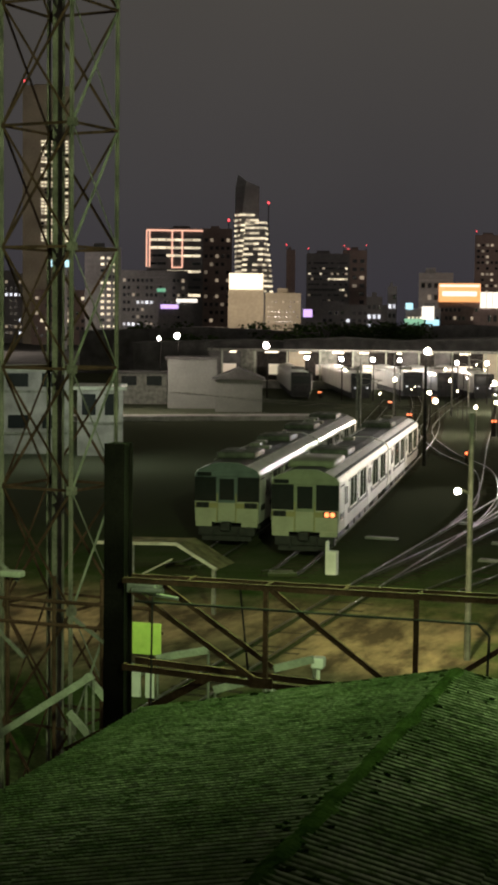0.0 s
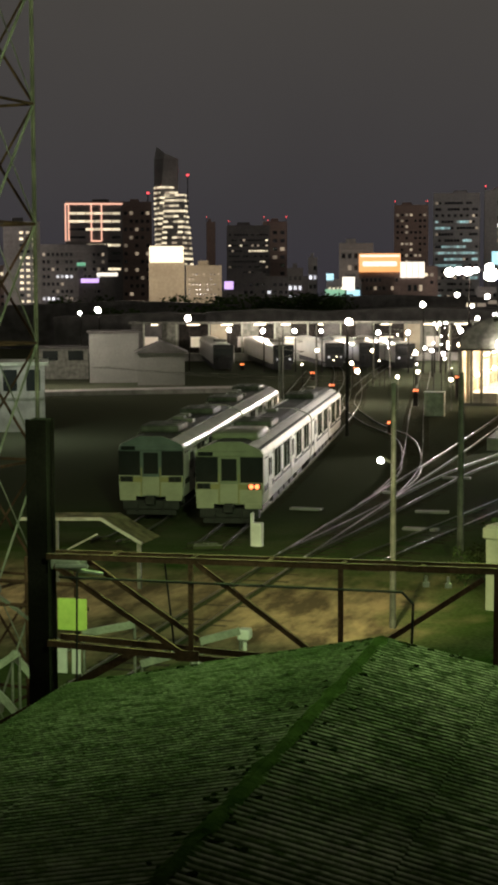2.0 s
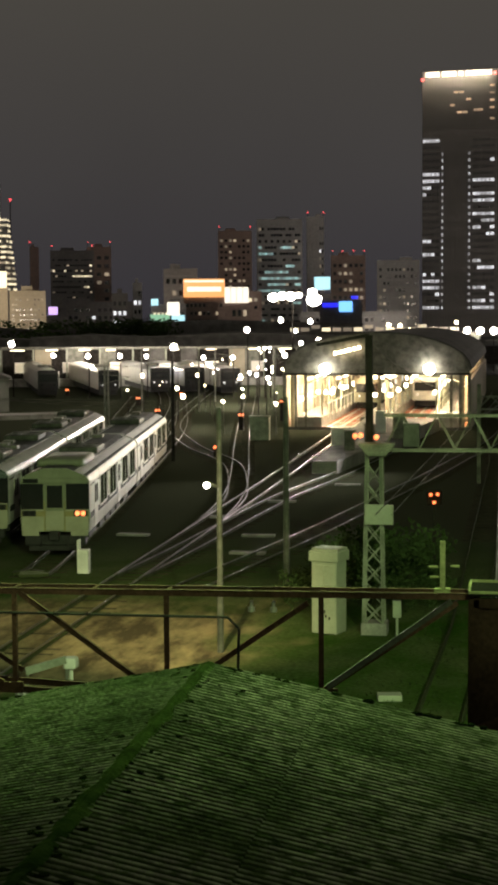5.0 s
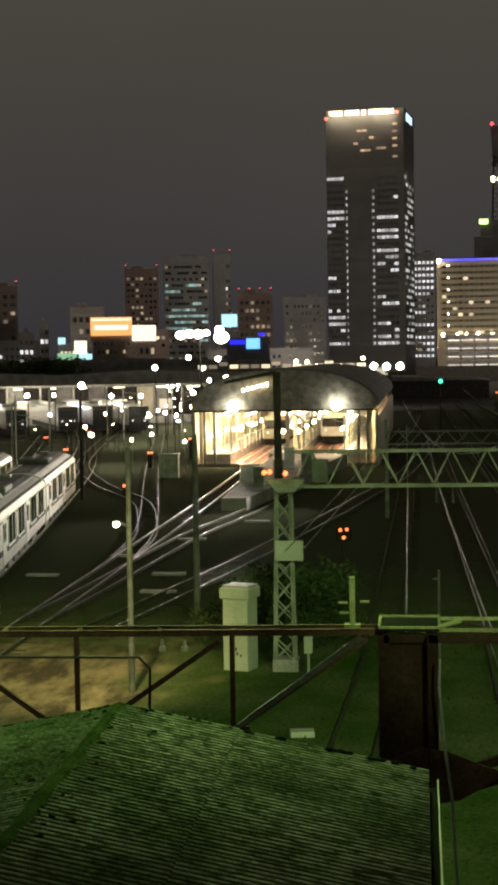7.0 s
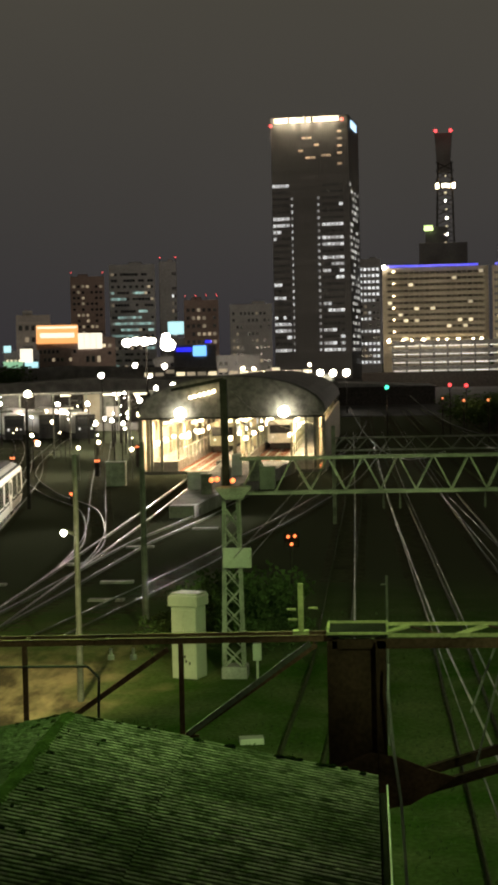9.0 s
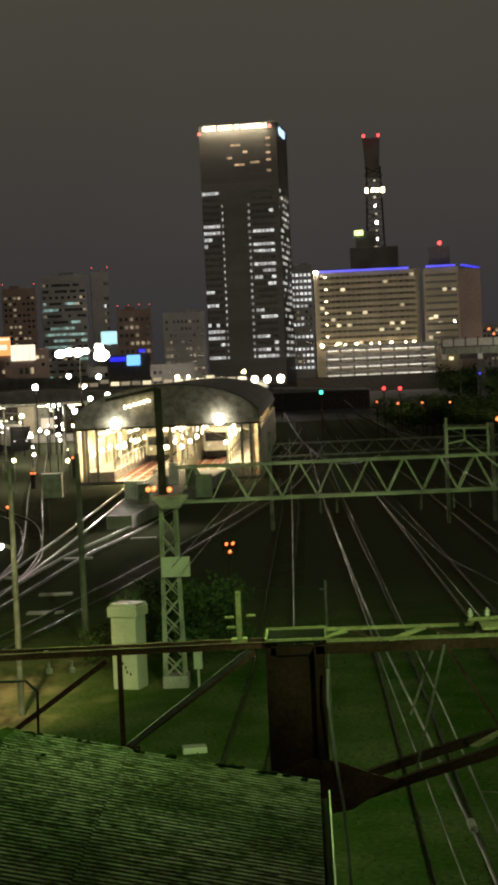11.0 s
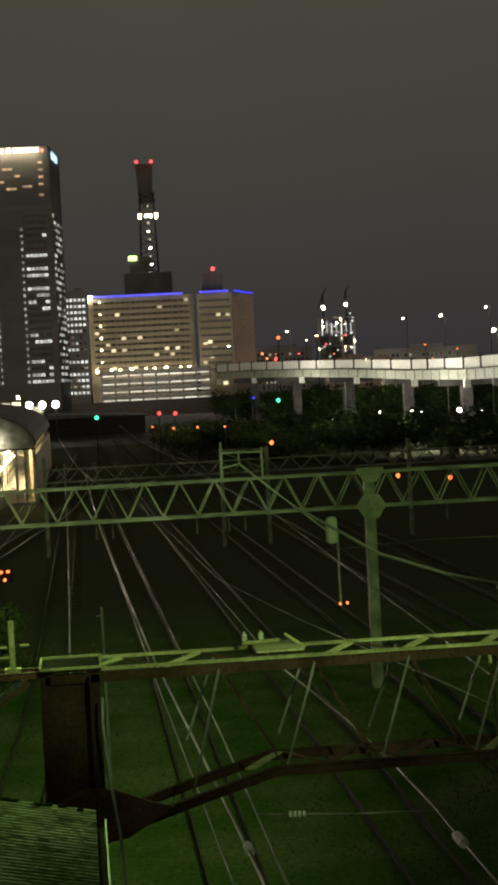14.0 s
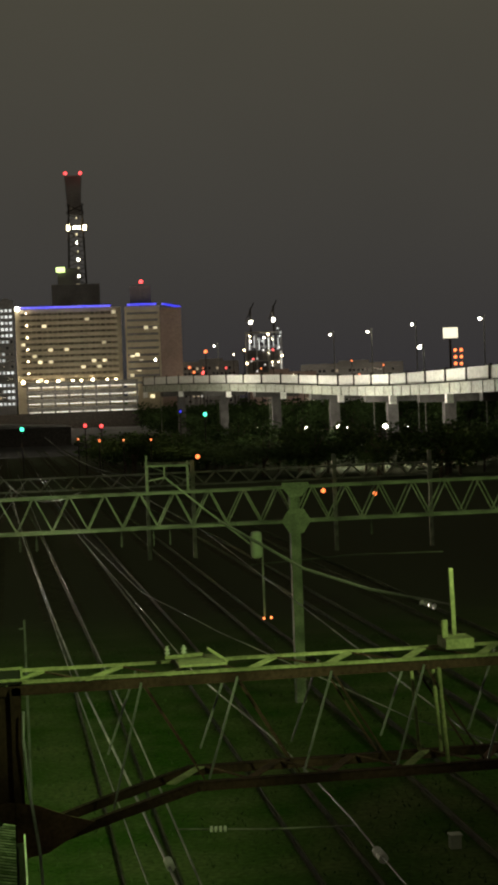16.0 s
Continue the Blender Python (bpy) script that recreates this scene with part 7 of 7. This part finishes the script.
viaduct()
for i, (x, y, z, g, r) in enumerate(((2.3, 180, 6.5, G_GREEN, 0.34), (10.4, 200, 6.3, G_RED, 0.34), (12.4, 199.6, 6.2, G_RED, 0.34), (25.3, 198, 7.2, G_GREEN, 0.36), (11.5, 190, 4.6, G_ORANGE, 0.2), (9.0, 190, 4.9, G_ORANGE, 0.16), (14.0, 185, 4.7, G_ORANGE, 0.18), (17.2, 185, 4.6, G_ORANGE, 0.18), (60.1, 232, 3.8, G_WHITE, 0.36), (50.2, 235, 4.2, G_WHITE, 0.30), (51.6, 235, 4.1, G_WHITE, 0.26), (54.5, 223, 4.2, G_WHITE, 0.45), (60.6, 212, 4.5, G_WHITE, 0.30), (45.5, 236, 4.1, G_WHITE, 0.26), (38.5, 236, 3.9, G_WHITE, 0.62), (57.0, 205, 3.3, G_ORANGE, 0.24), (23.0, 205, 7.6, G_BLUE, 0.26))):
    sp = thing("light_signal", pose(x, y, 0), "slim post carrying one small lamp by the tracks", "signal", "small far lamps")
    bm = B(); rod(bm, (0, 0, -0.2), (0, 0, z), 0.07, n=6); part("post", bm, M_DARKSTEEL, sp)
    bm = B(); box(bm, (0, 0.2, z), (r * 1.8, 0.2, r * 2.0), bevel=0.05); part("signal_back", bm, M_DARKSTEEL, sp)
    bm = B(); ball(bm, (0, 0, z), r * 0.7, 2); part("signal_lamp", bm, g, sp)
# distant plant with many lights
pl = thing("lit_plant", pose(148, 887, 0, 0, 0, -9.5), "distant frame building strung with work lights", "building", "city skyline")
bm = B()
for x in (-10, -4, 3, 10):
    for y in (0, 8):
        box(bm, (x, y, 22), (0.9, 0.9, 44))
for z in (12, 20, 28, 36, 44):
    box(bm, (0, 0, z), (21, 0.8, 0.8)); box(bm, (0, 8, z), (21, 0.8, 0.8))
part("frame", bm, M_GREYF, pl)
for x, z in ((-7, 58), (6, 59)):
    bm = B(); beam(bm, (x, 3, 40), (x, 3, z), 1.0, 1.0); beam(bm, (x - 3, 3, z - 8), (x + 2, 3, z + 3), 0.6, 0.6); crane = part("crane_mast", bm, M_DARKSTEEL, pl)
    bm = B(); ball(bm, (x, 2, z - 8), 1.1, 1); part("work_lamp", bm, G_WHITE, crane)
for k in range(7):
    bm = B(); box(bm, (-8 + 2.7 * k, -0.9, 37.5 + 1.2 * (k % 2)), (0.5, 0.3, 6.5)); part("strip_lamp", bm, G_WIN_WHITE, pl)
bm = B(); box(bm, (9.5, -0.9, 24), (0.6, 0.3, 18)); part("strip_lamp", bm, G_WIN_WHITE, pl)
bm = B(); box(bm, (0, 5, 17), (19, 8, 34)); part("core", bm, M_DARKF, pl)
for i in range(46):
    bm = B(); ball(bm, (rnd.uniform(-10, 10), -0.8, rnd.uniform(8, 46)), rnd.uniform(0.35, 0.75), 1); part("work_lamp", bm, (G_WIN_WHITE, G_WIN_WHITE, G_WARM)[i % 3], pl)
for i in range(60):
    a = rnd.uniform(6.0, 11.0) if i % 4 else rnd.uniform(9.0, 14.0)
    d = rnd.uniform(500, 900)
    x, y, z = d * math.sin(radians(a)), d * math.cos(radians(a)), rnd.uniform(12, 27)
    sp = thing("street_lamp", pose(x, y, 0), "distant street lamp glowing orange", "street lamp", "distant street lamps")
    bm = B(); rod(bm, (0, 0, -0.2), (0, 0, z), 0.15, n=6); part("post", bm, M_DARKSTEEL, sp)
    bm = B(); ball(bm, (0, 0, z), rnd.uniform(0.25, 0.65), 1); part("bulb", bm, (G_ORANGE, G_WARM, G_RED, G_ORANGE)[i % 4], sp)
bl = thing("blue_sign_house", pose(-56.0, 520, 0, 0, 0, 6), "low house with glowing blue signs", "building", "city skyline")
bm = B(); box(bm, (0, 5, 8), (14, 10, 16)); part("wall", bm, M_DARKF, bl)
for x, z, w, h, g in ((-3.5, 14.5, 5, 1.4, G_BLUE), (1.6, 14.0, 4.4, 3.4, glow("sky_blue_sign", (0.15, 0.45, 1.0), 1.6)), (4.5, 17.0, 2.2, 1.0, G_BLUE)):
    bm = B(); box(bm, (x, -0.3, z), (w, 0.4, h), bevel=0.1); part("sign", bm, g, bl)
cy = thing("screen_house", pose(-74.0, 620, 0, 0, 0, 6.8), "slim block topped by a cyan screen", "building", "city skyline")
bm = B(); box(bm, (0, 4, 10), (7, 8, 20)); part("wall", bm, M_DARKF, cy)
bm = B(); box(bm, (0, -0.3, 24), (6.2, 0.5, 5.0), bevel=0.1); part("screen", bm, G_SIGN_CYAN, cy)
vs = thing("violet_sign", pose(-149, 505, 0, 0, 0, 16.4), "glowing violet roof sign", "sign")
bm = B(); box(bm, (0, 0, 13.2), (3.0, 0.5, 2.6), bevel=0.2); part("board", bm, G_SIGN_PINK, vs)
bm = B(); box(bm, (0, 3, 5.6), (10, 6, 11.6)); part("house", bm, M_DARKF, vs)
for x, y, w, h, z, g in ((-196, 500, 6.0, 1.4, 15.0, G_SIGN_PINK), (-189, 498, 7.0, 1.2, 17.0, G_SIGN_WHITE), (-199, 500, 3.0, 1.2, 20.5, G_SIGN_GREEN), (-236, 500, 7.0, 2.4, 29.5, G_SIGN_CYAN)):
    st = thing("roof_sign", pose(x, y, 0, 0, 0, 21), "lit roof sign in the street", "sign", "street signs")
    bm = B(); box(bm, (0, 0, z), (w, 0.5, h), bevel=0.15); part("board", bm, g, st)
    bm = B(); box(bm, (0, 0.6, z / 2), (w * 0.6, 0.6, z)); part("stand", bm, M_DARKF, st)


# ---- trees and bushes ----
def crown_mesh(seed, n, spread, leaf):
    r = random.Random(seed)
    lumps = [(Vector((r.gauss(0, 0.42), r.gauss(0, 0.42), r.uniform(-0.35, 0.5))), r.uniform(0.22, 0.5)) for _ in range(13)]
    verts, faces = [], []
    for i in range(n):
        c, rad = r.choice(lumps)
        p = c + Vector((r.gauss(0, 1), r.gauss(0, 1), r.gauss(0, 0.8))).normalized() * rad * r.uniform(0.55, 1.1)
        u = Vector((r.uniform(-1, 1), r.uniform(-1, 1), r.uniform(-1, 1))).normalized()
        w = u.orthogonal().normalized()
        s = leaf * r.uniform(0.6, 1.4)
        q = len(verts)
        for a, b in ((-1, 0), (0, -0.6), (1, 0), (0, 0.6)):
            verts.append(tuple((p + (u * a + w * b) * s) * spread))
        faces.append((q, q + 1, q + 2, q + 3))
    me = bpy.data.meshes.new("crown")
    me.from_pydata(verts, [], faces)
    me.materials.append(M_LEAF)
    return me


CROWNS = [crown_mesh(k, 1500, 1.0, 0.055) for k in range(3)]


def trunk_mesh(seed):
    r = random.Random(seed)
    bm = B(); rod(bm, (0, 0, 0), (0.03, 0, 0.55), 0.045, 0.03)
    for k in range(6):
        a = r.uniform(0, 6.28)
        rod(bm, (0.02, 0, 0.3 + 0.04 * k), (0.3 * math.cos(a), 0.3 * math.sin(a), 0.72 + 0.05 * k), 0.018, 0.006, 6)
    return mesh("trunk", bm, M_BARK)


TRUNKS = [trunk_mesh(k) for k in range(3)]


def tree(x, y, h, w, label, group):
    if any(math.hypot(x - q[0], y - q[1]) < 10 for q in ROAD_FILL):
        return  # leaves this near the added road lamps come out too bright
    t = thing("tree", pose(x, y, -0.2), label, "tree", group)
    k = rnd.randrange(3)
    tk = piece("trunk", TRUNKS[k], t, Matrix.Diagonal((h, h, h, 1)))
    piece("crown", CROWNS[k], t, Matrix.Translation((0, 0, h * 0.55)) @ Matrix.Rotation(rnd.uniform(0, 6.28), 4, "Z") @ Matrix.Diagonal((w * 0.72, w * 0.72, h * 0.62, 1)))


for i in range(90):
    x = rnd.uniform(14, 92)
    y = rnd.uniform(150, 200) + max(0, 60 - x) * 1.0
    tree(x, y, rnd.uniform(3.2, 6.2) * (0.8 if x < 30 else 1.0), rnd.uniform(5, 9), "dark leafy tree in the belt beyond the tracks", "trees beyond the tracks")
# made-up trees that darken the lit ground below the girder
for i in range(40):
    x = rnd.uniform(34, 84)
    tree(x, 330 - 1.6 * (x - 34) + rnd.uniform(14, 40), rnd.uniform(6.5, 8.5), rnd.uniform(7, 11), "leafy tree added to darken the strip under the road", "trees under the road")
for i in range(16):
    a = rnd.uniform(12, 24)
    d = rnd.uniform(300, 390)
    tree(-d * math.sin(radians(a)), d * math.cos(radians(a)), rnd.uniform(7, 11), rnd.uniform(9, 15), "dark tree before the city blocks", "trees before the city")
for x, y, h, w in ((-30.5, 122, 1.6, 3), (-68, 152, 2.0, 4)):
    tree(x, y, h, w, "dark bushy tree standing alone", "single trees")


def bush(x, y, w, h):
    k = rnd.randrange(3)
    ob = new("bush", CROWNS[k])
    ob.matrix_world = Matrix.Translation((x, y, h * 0.42 - 0.2)) @ Matrix.Rotation(rnd.uniform(0, 6.28), 4, "Z") @ Matrix.Diagonal((w * 0.6, w * 0.6, h * 0.6, 1))
    tagged(ob, "low dark green bush beside the tracks", "bush", "trackside bushes")


for x, y, w, h in ((-6.9, 53.0, 2.0, 1.5), (-5.6, 53.6, 2.8, 2.4), (-4.4, 53.4, 3.0, 2.9), (-3.5, 53.0, 2.8, 2.6), (-2.8, 52.4, 1.8, 1.5), (-4.6, 55, 3.2, 3.0)):
    bush(x, y, w, h)


# ---- grass ----
def grass():
    r = random.Random(11)
    verts, faces = [], []
    for i in range(12000):
        x, y = r.uniform(-9, 16), r.uniform(24, 62)
        if x < -3 and 43 < y < 60:
            continue
        h, a, l = r.uniform(0.04, 0.13), r.uniform(0, 3.14), r.uniform(0.012, 0.03)
        q = len(verts)
        dx, dy = math.cos(a) * l, math.sin(a) * l
        verts += [(x - dx, y - dy, -0.22), (x + dx, y + dy, -0.22), (x + r.uniform(-0.1, 0.1), y + r.uniform(-0.1, 0.1), -0.22 + h)]
        faces.append((q, q + 1, q + 2))
    me = bpy.data.meshes.new("grass")
    me.from_pydata(verts, [], faces)
    me.materials.append(M_LEAF)
    tagged(new("grass", me), "sparse short grass among the tracks", "grass", kind="stuff")


grass()


# ---- the building behind the camera ----
def home():
    h = thing("home_wall", pose(0, 0, 0), "plain concrete wall of the building behind the window", "wall", kind="structure")
    bm = B(); box(bm, (-9, -1.2, 8), (16, 0.3, 17)); part("wall_panel", bm, M_CONCRETE, h)
    bm = B(); box(bm, (11, -1.2, 6.5), (14, 0.3, 14)); part("wall_panel", bm, M_CONCRETE, h)


home()
